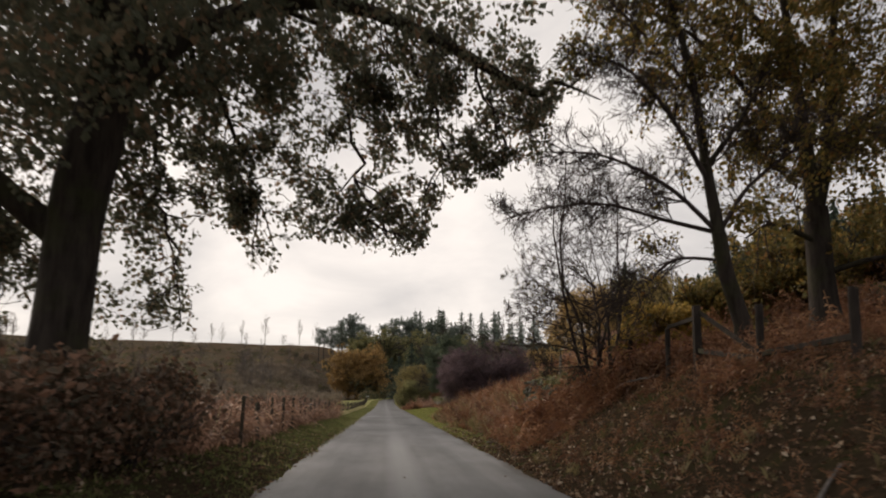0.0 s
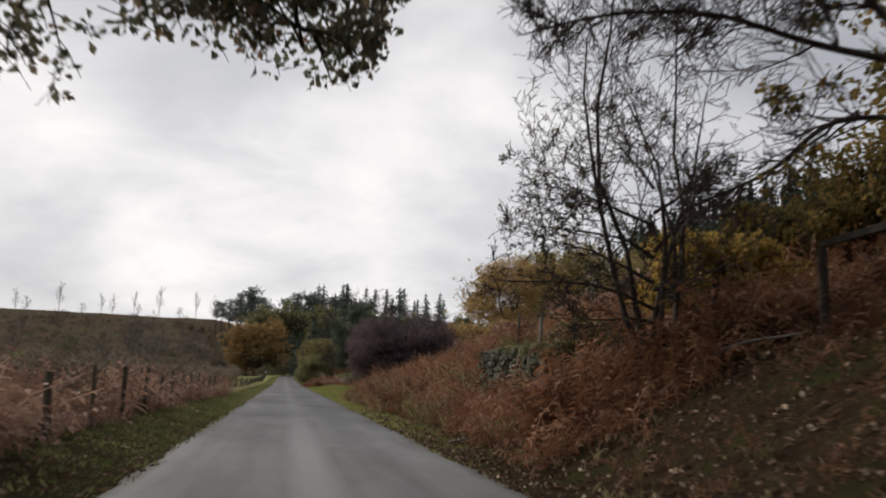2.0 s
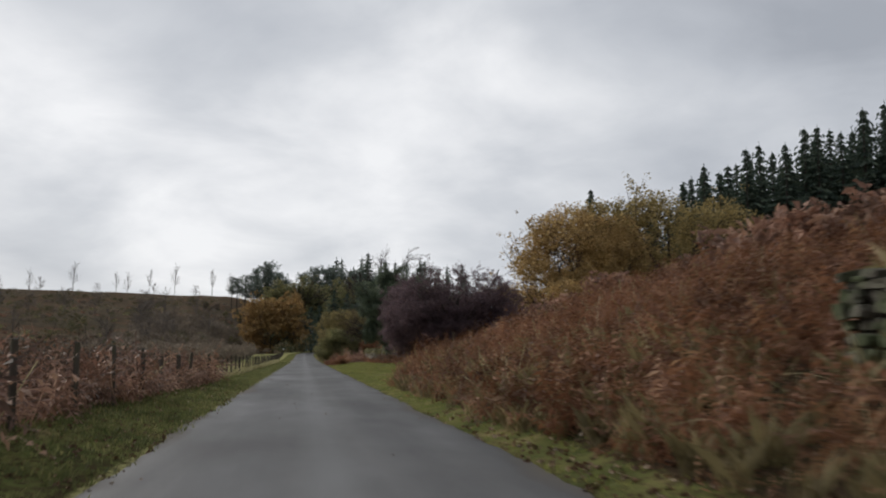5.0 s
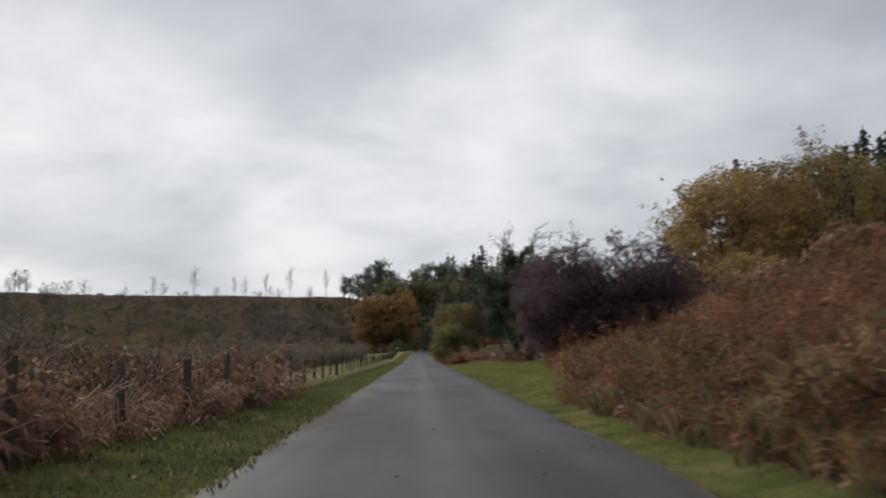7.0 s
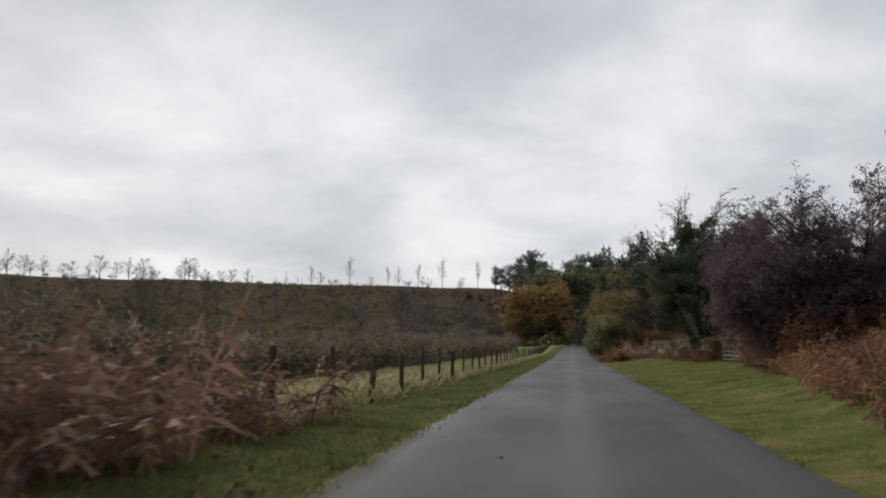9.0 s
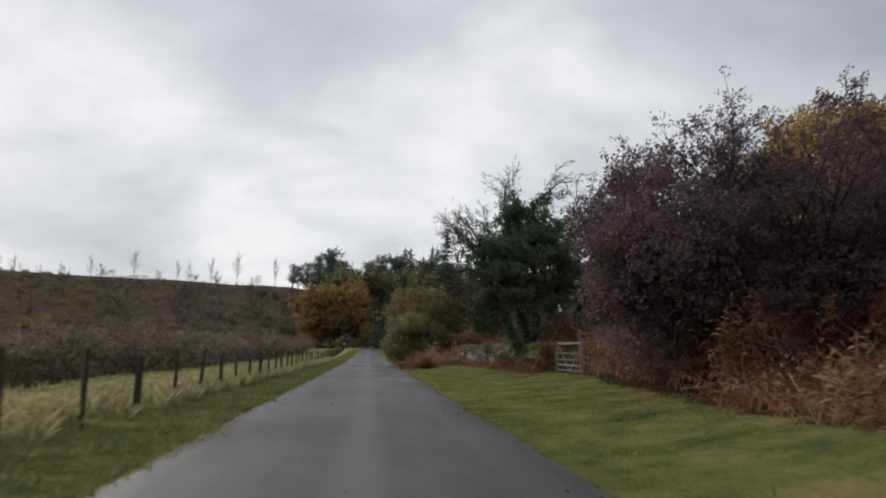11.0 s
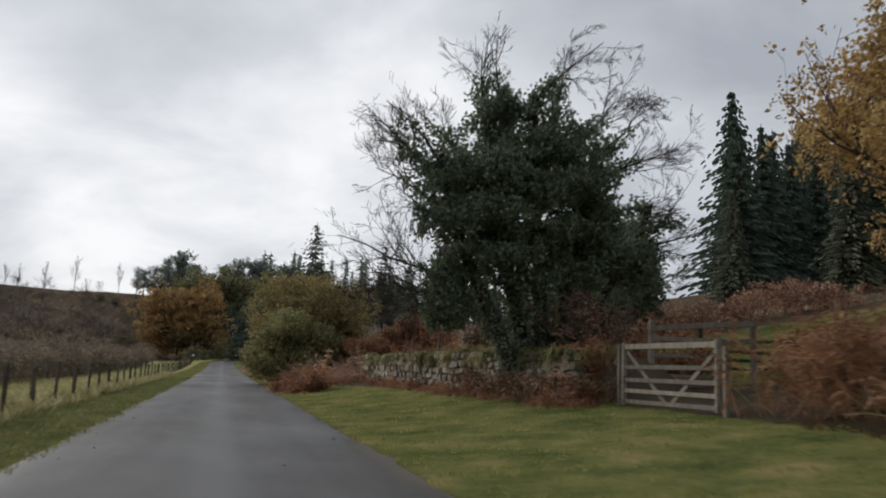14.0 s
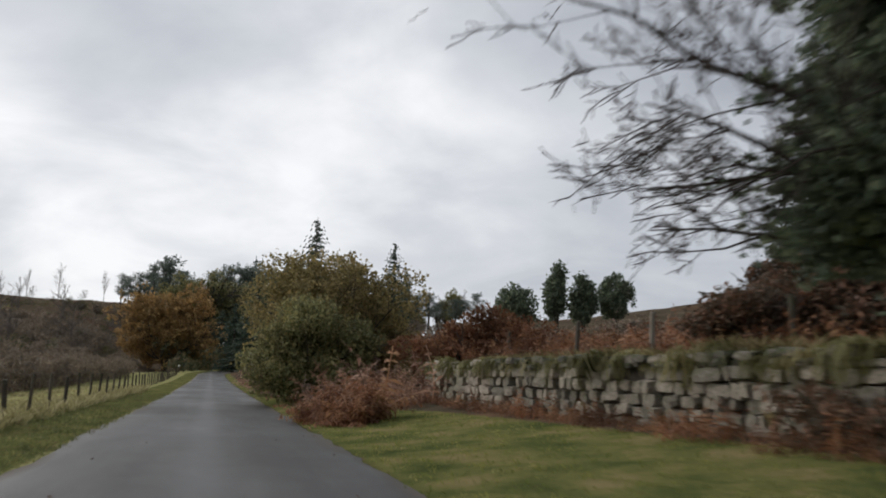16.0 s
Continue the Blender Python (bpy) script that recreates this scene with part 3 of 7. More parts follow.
def build_ground():
    gx = np.concatenate([-np.geomspace(3000, 30, 34), np.linspace(-29, -7, 30), np.arange(-6.5, 14, 0.25), np.linspace(14.5, 40, 34), np.geomspace(42, 3000, 36)])
    gy = np.concatenate([-np.geomspace(3000, 35, 12), np.linspace(-30, -2, 20), np.arange(-1, 135, 0.4), np.linspace(136, 300, 100), np.geomspace(304, 4500, 46)])
    X, Y = np.meshgrid(gx, gy)
    Z = land(X, Y)
    v = np.stack([X, Y, Z], -1).reshape(-1, 3)
    nx, ny = len(gx), len(gy)
    i = (np.arange(ny - 1)[:, None] * nx + np.arange(nx - 1)[None]).ravel()
    me = mesh_np("ground", v, np.stack([i, i + 1, i + nx + 1, i + nx], 1), ground_material(), True)
    x, y = v[:, 0], v[:, 1]
    xs = x - (road_x(y) - 0.61)
    t = toe(y)
    inverge = smooth((xs - 2.6) / 0.2) * (1 - smooth((xs - t) / 0.6)) + (1 - smooth((xs + 1.7) / 0.2)) * smooth((xs + 3.9) / 0.5)
    grass = inverge * np.interp(y, [0, 18, 26, 34], [0.25, 0.3, 0.55, 0.75])
    pasture = smooth((y - 99) / 3) * (1 - smooth((y - 190) / 20)) * smooth((xs - 11) / 3) * (1 - smooth((xs - 55) / 10))
    grass = np.maximum(grass, pasture * np.where((y < 112) & (xs < 24), 0.72, 0.25))
    lit = np.interp(y, [-20, 20, 30, 45], [0.62, 0.6, 0.42, 0.25]) * (np.abs(xs) < 14)
    lit = np.where((xs > t) & (xs < 14) & (y < 96), np.maximum(lit, 0.55), lit)
    lit = np.where((xs < -1.6) & (xs > -2.0), np.interp(y, [30, 45], [0.55, 0.36]), lit)
    lit = np.where((xs <= -2.0) & (xs > -4.0), np.maximum(lit, np.interp(y, [30, 45, 150], [0.45, 0.36, 0.30])), lit)
    lit = np.where((xs > 2.7) & (xs < 2.98), 0.45, lit)
    moor = np.where(xs > 0.6, smooth((xs - t + 0.9) / 0.9), np.maximum(smooth((-xs - 13) / 5), (1 - smooth((y - 56) / 8)) * smooth((-xs - 3) / 1)))
    col = np.zeros((len(v), 4), np.float32)
    col[:, 0], col[:, 1], col[:, 2], col[:, 3] = grass, lit, moor, 1
    at = me.color_attributes.new("cover", "FLOAT_COLOR", "POINT")
    at.data.foreach_set("color", col.ravel())
    tagged(part("ground", me), "rolling autumn ground of grass verge, leaf litter and brown moor", "ground", kind="structure")


def road_material():
    m, n, l, b = material("worn_asphalt")
    t = n.new("ShaderNodeTexCoord")
    sp = n.new("ShaderNodeSeparateXYZ")
    l.new(t.outputs["Object"], sp.inputs[0])
    grit = noise_node(n, l, 60.0, 3.0, 0.7)
    streak = noise_node(n, l, 1.6, 5.0, 0.6, (1.0, 0.05, 1.0))
    patch = noise_node(n, l, 0.35, 4.0, 0.6, (1.0, 0.35, 1.0))
    r = ramp_node(n, [(0.3, (0.066, 0.065, 0.063)), (0.7, (0.135, 0.132, 0.127))])
    l.new(streak, r.inputs[0])
    g = ramp_node(n, [(0.3, (0.72, 0.72, 0.72)), (0.7, (1.22, 1.21, 1.19))])
    l.new(grit, g.inputs[0])
    c = mix_node(n, l, 0.8, r.outputs[0], g.outputs[0], "MULTIPLY")
    bl = ramp_node(n, [(0.32, (0.72, 0.72, 0.72)), (0.5, (1.0, 1.0, 1.0)), (0.68, (1.22, 1.21, 1.19))])
    l.new(noise_node(n, l, 0.55, 5.0, 0.65, (1.0, 0.28, 1.0)), bl.inputs[0])
    c = mix_node(n, l, 1.0, c, bl.outputs[0], "MULTIPLY")
    # pale dry strip between the wheel tracks
    d = n.new("ShaderNodeMath")
    d.operation = "SUBTRACT"
    l.new(sp.outputs[0], d.inputs[0])
    d.inputs[1].default_value = 0.55
    ab = n.new("ShaderNodeMath")
    ab.operation = "ABSOLUTE"
    l.new(d.outputs[0], ab.inputs[0])
    mid = ramp_node(n, [(0.10, (1.5, 1.5, 1.5)), (0.38, (0, 0, 0))])
    l.new(ab.outputs[0], mid.inputs[0])
    mk = mix_node(n, l, 1.0, mid.outputs[0], patch, "MULTIPLY")
    c = mix_node(n, l, mk, c, (0.21, 0.21, 0.205))
    trk = ramp_node(n, [(0.40, (1, 1, 1)), (0.62, (0.80, 0.80, 0.80)), (0.98, (0.80, 0.80, 0.80)), (1.0, (0.97, 0.97, 0.97))])
    tk = n.new("ShaderNodeMath")
    tk.operation = "MULTIPLY"
    l.new(ab.outputs[0], tk.inputs[0])
    tk.inputs[1].default_value = 0.72
    l.new(tk.outputs[0], trk.inputs[0])
    c = mix_node(n, l, 1.0, c, trk.outputs[0], "MULTIPLY")
    # the lane's colour darkens along its length, from y 24 to y 38
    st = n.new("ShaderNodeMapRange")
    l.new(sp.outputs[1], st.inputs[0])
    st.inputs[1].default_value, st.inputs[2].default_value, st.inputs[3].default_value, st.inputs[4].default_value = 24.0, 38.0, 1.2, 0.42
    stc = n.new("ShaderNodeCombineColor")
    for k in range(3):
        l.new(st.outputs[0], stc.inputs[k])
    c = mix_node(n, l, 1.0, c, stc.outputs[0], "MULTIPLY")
    # earth washed in from the margins
    ed = ramp_node(n, [(0.42, (0, 0, 0)), (0.60, (1, 1, 1))])
    q = n.new("ShaderNodeMath")
    q.operation = "MULTIPLY_ADD"
    ab2 = n.new("ShaderNodeMath")
    ab2.operation = "ABSOLUTE"
    d2 = n.new("ShaderNodeMath")
    d2.operation = "SUBTRACT"
    l.new(sp.outputs[0], d2.inputs[0])
    d2.inputs[1].default_value = 0.61
    l.new(d2.outputs[0], ab2.inputs[0])
    l.new(ab2.outputs[0], q.inputs[0])
    q.inputs[1].default_value = 0.55
    q2 = n.new("ShaderNodeMath")
    q2.operation = "SUBTRACT"
    l.new(patch, q2.inputs[0])
    q2.inputs[1].default_value = 1.18
    l.new(q2.outputs[0], q.inputs[2])
    l.new(q.outputs[0], ed.inputs[0])
    c = mix_node(n, l, ed.outputs[0], c, (0.105, 0.090, 0.072))
    l.new(c, b.inputs["Base Color"])
    rr = ramp_node(n, [(0.3, (0.46, 0.46, 0.46)), (0.7, (0.68, 0.68, 0.68))])
    l.new(patch, rr.inputs[0])
    l.new(mix_node(n, l, ed.outputs[0], rr.outputs[0], (0.95, 0.95, 0.95)), b.inputs["Roughness"])
    b.inputs["Specular IOR Level"].default_value = 0.4
    bump_node(n, l, grit, 0.35, 0.01, b)
    return m


def build_road():
    y = np.concatenate([np.arange(-30, 140, 0.5), np.arange(140, 330, 3.0)])
    k = np.array([-1.04, -1.0, -0.97, -0.8, -0.5, -0.2, 0, 0.2, 0.5, 0.8, 0.97, 1.0, 1.04])
    dz = np.array([-0.12, -0.03, 0.0, 0.015, 0.028, 0.034, 0.035, 0.034, 0.028, 0.015, 0.0, -0.03, -0.12])
    cx = road_x(y)
    jag = np.stack([waves(np.full_like(y, s), y, 1.3, 11) * 0.05 + waves(np.full_like(y, s), y, 6, 12) * 0.05 for s in (0, 9)], 1)
    K = k[None] * ROAD_HALF + np.where(np.abs(k)[None] > 0.9, np.where(k[None] < 0, -jag[:, :1], jag[:, 1:]), 0)
    X = cx[:, None] + K
    Y = np.repeat(y[:, None], len(k), 1)
    Z = road_z(y)[:, None] + dz[None]
    v = np.stack([X, Y, Z], -1).reshape(-1, 3)
    nk = len(k)
    i = (np.arange(len(y) - 1)[:, None] * nk + np.arange(nk - 1)[None]).ravel()
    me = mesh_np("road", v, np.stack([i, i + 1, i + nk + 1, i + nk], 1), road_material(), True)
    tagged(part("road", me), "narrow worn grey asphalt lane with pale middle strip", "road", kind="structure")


build_ground()
build_road()


# ---- trees ----
def grow(g, start, way, length, radius, depth, spec, wood, tips):
    """A branch and, from its outer part, its side branches. Adds polylines and leafy points."""
    last = depth >= len(spec["kids"])
    n = 6 if depth == 0 else 4 if not last else 3
    p, d = np.array(start, float), np.array(way, float)
    d /= np.linalg.norm(d)
    pts, step = [p.copy()], length / (n - 1)
    for i in range(n - 1):
        d = d + g.normal(0, spec["wander"], 3) + np.array([0, 0, spec["rise"][min(depth, len(spec["rise"]) - 1)]])
        d /= np.linalg.norm(d)
        p = p + d * step
        pts.append(p.copy())
    end = spec.get("thin", 0.35)
    rad = radius * np.linspace(1, end, n)
    wood.append((pts, np.maximum(rad, spec["min_r"])))
    if depth >= spec["leaf_from"]:
        tips += pts[1:] if last else pts[2:]
    if last:
        return
    for c in range(spec["kids"][depth]):
        s = g.uniform(spec["first"], 1.0)
        k = s * (n - 1)
        i = min(int(k), n - 2)
        q = pts[i] + (pts[i + 1] - pts[i]) * (k - i)
        ax = pts[i + 1] - pts[i]
        ax /= np.linalg.norm(ax)
        sd = np.cross(ax, g.normal(0, 1, 3))
        sd /= np.linalg.norm(sd) + 1e-9
        a = math.radians(g.uniform(*spec["angle"]))
        grow(g, q, ax * math.cos(a) + sd * math.sin(a), length * g.uniform(*spec["ratio"]), radius * (1 - (1 - end) * s) * spec.get("slim", 0.62), depth + 1, spec, wood, tips)


def within(wood, tips, centre, radii):
    """Cut back what reaches out of the crown's uneven outline."""
    c, r = np.array(centre), np.array(radii)

    def reach(p):
        d = (np.atleast_2d(p) - c) / r
        th, ph = np.arctan2(d[:, 1], d[:, 0]), np.arctan2(d[:, 2], np.hypot(d[:, 0], d[:, 1]))
        return (d ** 2).sum(1) * (1.0 + 0.22 * np.sin(5 * th + 3 * ph + c[0]) + 0.18 * np.sin(9 * ph - 4 * th) + 0.10 * np.sin(17 * ph + 13 * th))

    out, held = [], set()
    for pts, rad in wood:
        p = np.array(pts)
        bad = np.nonzero((reach(p) > 1) & (p[:, 2] > c[2] - r[2]))[0]
        n = len(pts) if len(bad) == 0 else bad[0]
        if n >= 2 and rad[0] < 0.045 and tuple(np.floor(p[0] * 7).astype(int)) not in held:
            n = 0               # its parent was cut away
        if n >= 2:
            m = max(2, int(np.linalg.norm(p[n - 1] - p[0]) / 0.06))
            w = np.interp(np.linspace(0, n - 1, m), np.arange(n), np.arange(n))
            for f in w:
                i = min(int(f), n - 2)
                cell = np.floor((p[i] + (p[i + 1] - p[i]) * (f - i)) * 7).astype(int)
                held.update((cell[0] + a, cell[1] + b, cell[2] + d) for a in (-1, 0, 1) for b in (-1, 0, 1) for d in (-1, 0, 1))
            k = np.linspace(1.0, 0.35 if n < len(pts) else 1.0, n)
            out.append((pts[:n], rad[:n] * k))
    t = [p for p in tips if reach(p)[0] < 1]
    return out, t


def spline(ctrl, n):
    """A smooth line through control points."""
    c = np.array([2 * np.array(ctrl[0]) - ctrl[1], *ctrl, 2 * np.array(ctrl[-1]) - ctrl[-2]], float)
    out = []
    m = len(ctrl) - 1
    for u in np.linspace(0, m - 1e-6, n):
        i, t = int(u), u - int(u)
        p0, p1, p2, p3 = c[i:i + 4]
        out.append(0.5 * (2 * p1 + (p2 - p0) * t + (2 * p0 - 5 * p1 + 4 * p2 - p3) * t * t + (3 * p1 - p0 - 3 * p2 + p3) * t ** 3))
    return out


BRANCHY = dict(kids=[5, 4, 4], wander=0.16, rise=[0.03, 0.02, -0.01], min_r=0.006, leaf_from=2, first=0.25, angle=(25, 65), ratio=(0.45, 0.75))
DROOPY = dict(kids=[5, 4], wander=0.20, rise=[-0.04, -0.08, -0.10], min_r=0.005, leaf_from=1, first=0.2, angle=(25, 70), ratio=(0.4, 0.7))
TWIGGY = dict(kids=[6, 5, 4], wander=0.13, rise=[0.05, 0.06, 0.05], min_r=0.005, leaf_from=9, first=0.2, angle=(20, 50), ratio=(0.45, 0.75))


def tree(name, foot, trunk, label, category="tree", bark=None, twig=None, crown=None, group=""):
    """A tree: trunk polylines, branch polylines and a crown mesh, in world metres."""
    ob = base(name, foot, label, category, group)
    off = np.array(foot, float)
    heavy = [(np.array(p) - off, r) for p, r in trunk if r[0] > 0.07]
    light = [(np.array(p) - off, r) for p, r in trunk if r[0] <= 0.07]
    part("trunk", mesh_np("trunk", *tubes(heavy, sides), bark or M_BARK, True), parent=ob)
    if light:
        tagged(part("twig", mesh_np("twig", *tubes(light, sides), twig or M_TWIG, True), parent=ob), kind="stuff")
    if crown:
        shapes, pos, scale, mat = crown
        part("crown", scatter("crown", shapes, np.asarray(pos) - off, scale, mat, free=True), parent=ob)
    return ob


def lumps(g, centre, radii, count, each, hollow=0.55, low=-0.75):
    """Points on many small billows that together make an uneven crown."""
    out = []
    for i in range(count):
        d = g.normal(0, 1, 3)
        d /= np.linalg.norm(d)
        d[2] = max(d[2], low)
        c = np.array(centre) + d * np.array(radii) * g.uniform(hollow, 0.85)
        r = np.array(radii) * g.uniform(0.22, 0.40)
        q = g.normal(0, 1, (each, 3))
        q /= np.linalg.norm(q, axis=1)[:, None]
        out.append(c + q * r * g.uniform(0.6, 1.0, (each, 1)))
    return np.concatenate(out)


def left_oak():
    g = np.random.default_rng(21)
    foot = (-5.3, 15.0, float(land(-5.3, 15.0)) - 0.1)
    z0 = foot[2]
    wood, tips = [], []
    wood.append((spline([(-5.45, 15.0, z0), (-5.3, 15.0, 1.0), (-5.12, 15.0, 2.6), (-5.05, 15.0, 4.4), (-4.8, 15.2, 6.4), (-4.6, 15.4, 8.6), (-4.9, 15.2, 11.5)], 14),
                 np.array([0.90, 0.72, 0.58, 0.50, 0.46, 0.45, 0.45, 0.47, 0.46, 0.44, 0.40, 0.34, 0.27, 0.18])))
    for a in range(5):     # root flare
        an = a * 1.26 + 0.4
        wood.append((spline([(-5.15 + 0.35 * math.cos(an), 15 + 0.35 * math.sin(an), z0 + 1.1), (-5.15 + 0.7 * math.cos(an), 15 + 0.7 * math.sin(an), z0 + 0.4),
                             (-5.15 + 1.3 * math.cos(an), 15 + 1.3 * math.sin(an), z0 + 0.02)], 5), np.linspace(0.32, 0.12, 5)))
    limbs = [
        ([(-4.75, 15.2, 6.3), (-3.4, 16.4, 8.4), (-1.2, 17.7, 9.6), (1.2, 18.6, 9.2), (3.3, 18.9, 8.2), (4.0, 19.6, 8.75), (5.3, 20.4, 8.65)], 0.26, 0.015),
        ([(-4.7, 15.3, 6.9), (-4.2, 17.0, 8.2), (-3.5, 18.3, 7.7), (-2.9, 19.1, 6.3), (-2.6, 19.6, 4.9)], 0.15, 0.03),
        ([(-2.2, 17.2, 9.2), (-1.1, 18.8, 9.0), (-0.8, 19.3, 7.8), (-0.5, 19.6, 6.2), (-0.2, 19.7, 5.3), (0.4, 19.8, 4.9)], 0.12, 0.02),
        ([(-0.2, 18.1, 9.5), (0.9, 19.2, 8.6), (1.3, 19.6, 7.2), (1.2, 19.8, 6.2)], 0.09, 0.02),
        ([(2.0, 18.8, 8.9), (2.5, 19.2, 7.7), (2.9, 19.5, 6.6)], 0.07, 0.02),
        ([(-4.7, 15.5, 5.6), (-4.6, 17.2, 6.2), (-4.3, 18.1, 4.6), (-4.1, 18.4, 2.7)], 0.11, 0.02),
        ([(-5.3, 15.0, 3.9), (-6.5, 14.8, 4.9), (-8.0, 14.7, 6.6), (-9.8, 15.0, 8.2)], 0.26, 0.08),
        ([(-6.3, 14.9, 4.8), (-7.0, 16.5, 4.6), (-7.4, 18.2, 3.0)], 0.08, 0.02),
        ([(-4.7, 15.2, 7.4), (-5.4, 13.0, 9.2), (-4.8, 10.5, 10.4), (-3.5, 8.0, 10.2)], 0.24, 0.06),
        ([(-4.6, 15.4, 8.4), (-2.6, 14.0, 10.3), (0.2, 13.2, 11.0), (2.8, 13.2, 10.6)], 0.22, 0.05),
        ([(-4.8, 15.3, 9.5), (-5.8, 17.5, 11.0), (-6.2, 19.6, 10.2)], 0.18, 0.05),
        ([(-4.8, 15.2, 10.5), (-2.8, 16.6, 12.0), (0.0, 17.8, 12.2)], 0.16, 0.05),
    ]
    for k, (ctrl, r0, r1) in enumerate(limbs):
        drooping = k in (1, 2, 3, 4, 5, 7)
        line = spline(ctrl, 4 * len(ctrl))
        if drooping:
            line = [line[0]] + [p + g.normal(0, 0.11, 3) for p in line[1:]]
        wood.append((line, np.linspace(r0, r1, len(line)) * (0.62 if drooping else 1.0)))
        L = sum(np.linalg.norm(np.diff(np.array(line), axis=0), axis=1))
        for c in range(int(L * (3.4 if drooping else 2.2))):
            i = g.integers(len(line) // 4, len(line) - 1)
            ax = np.array(line[i + 1]) - line[i]
            ax /= np.linalg.norm(ax)
            sd = np.cross(ax, g.normal(0, 1, 3))
            sd /= np.linalg.norm(sd)
            way = ax * 0.5 + sd * 0.8
            if drooping:
                way[1] *= 0.5
            grow(g, line[i], way, g.uniform(0.6, 1.25) if drooping else g.uniform(0.9, 2.0), 0.028, 0, DROOPY, wood, tips)
    tips = np.array(tips)
    # the curtain of hanging sprays over the lane: its lower edge rises in steps from the trunk outwards
    ex = [-7.5, -5.7, -4.1, -3.95, -3.1, -2.7, -2.2, -1.0, 0.0, 0.9, 1.3, 1.6, 2.0, 3.0, 3.6, 3.9, 4.4]
    ez = [2.6, 2.6, 2.8, 5.0, 5.0, 3.9, 4.6, 4.75, 4.8, 4.7, 5.8, 6.3, 6.1, 6.5, 6.8, 7.9, 9.0]
    q = np.stack([g.uniform(-7.5, 4.3, 5600), g.normal(19.3, 0.6, 5600), g.uniform(2.6, 9.6, 5600)], 1)
    q[:, 1] -= 2.4 * smooth((-3.9 - q[:, 0]) / 1.0)
    low = np.interp(q[:, 0], ex, ez)
    gap = waves(q[:, 0] * 1.3, q[:, 2], 1.5, 35) + 0.6 * waves(q[:, 0], q[:, 2] * 1.2, 0.6, 36)
    keep = (q[:, 2] > low + 0.25 * np.abs(waves(q[:, 0], q[:, 2] * 0, 0.5, 37))) & (gap > np.interp(q[:, 2], [4, 7, 9.4], [0.26, 0.28, 0.06]) + 0.22 * smooth((q[:, 0] + 0.8) / 1.5))
    veil = q[keep]
    tips = tips[(g.uniform(0, 1, len(tips)) < 0.36) & (tips[:, 2] > np.interp(tips[:, 0], ex, ez))]
    trimmed = []
    for pts, rad in wood:
        end = np.array(pts[-1])
        if rad[0] > 0.05 or end[2] > np.interp(end[0], ex, ez) - 0.1:
            trimmed.append((pts, rad))
    wood = trimmed
    for p in veil[::2]:
        top = p + (g.normal(-0.15, 0.32), g.normal(0, 0.2), g.uniform(0.05, 0.35))
        wood.append(([top, (top + p) / 2 + g.normal(0, 0.05, 3), p], np.array([0.011, 0.008, 0.005])))
    # the dense roof of the crown, and low boughs on the near side
    q = np.stack([g.uniform(-12, 4.5, 5500), g.uniform(6.5, 20.5, 5500), g.uniform(7.4, 12.0, 5500)], 1)
    e = ((q[:, 0] + 4.0) / 8.0) ** 2 + ((q[:, 1] - 15) / 7.5) ** 2
    keep = (e < 1) & (q[:, 2] < 13.2 - 3.5 * e) & (q[:, 2] > 8.0 + 0.6 * waves(q[:, 0], q[:, 1], 3.5, 31) + 0.5 * np.clip(q[:, 0] - 1.5, 0, 3)) & (waves(q[:, 0] + q[:, 2], q[:, 1], 2.0, 32) > -0.8)
    fill = q[keep]
    q = np.stack([g.uniform(-10.0, -0.5, 3500), g.uniform(8.0, 14.5, 3500), g.uniform(4.0, 8.6, 3500)], 1)
    keep = (q[:, 2] > 4.5 + 0.5 * waves(q[:, 0], q[:, 1], 2.5, 33) + 0.70 * np.clip(q[:, 0] + 4.8, 0, 9)) & (waves(q[:, 0], q[:, 2] + q[:, 1], 1.7, 34) > -0.05)
    pos = np.concatenate([tips, veil, fill, q[keep]])
    q = np.stack([g.uniform(-8.5, -1.8, 1800), g.uniform(14.5, 18.6, 1800), g.uniform(5.9, 8.6, 1800)], 1)
    pos = np.concatenate([pos, q[(waves(q[:, 0], q[:, 2] + q[:, 1], 1.6, 38) > -0.15) & (q[:, 2] > 6.0 + 0.45 * np.clip(q[:, 0] + 4.5, 0, 9))]])
    size = np.concatenate([g.uniform(0.7, 1.15, len(tips) + len(veil)), g.uniform(0.9, 1.5, len(pos) - len(tips) - len(veil))])
    tree("oak_tree", foot, wood, "massive dark oak with spreading limbs and browning leaves over the lane", bark=M_BARK, crown=(OAKS, pos, size, M_OAK))


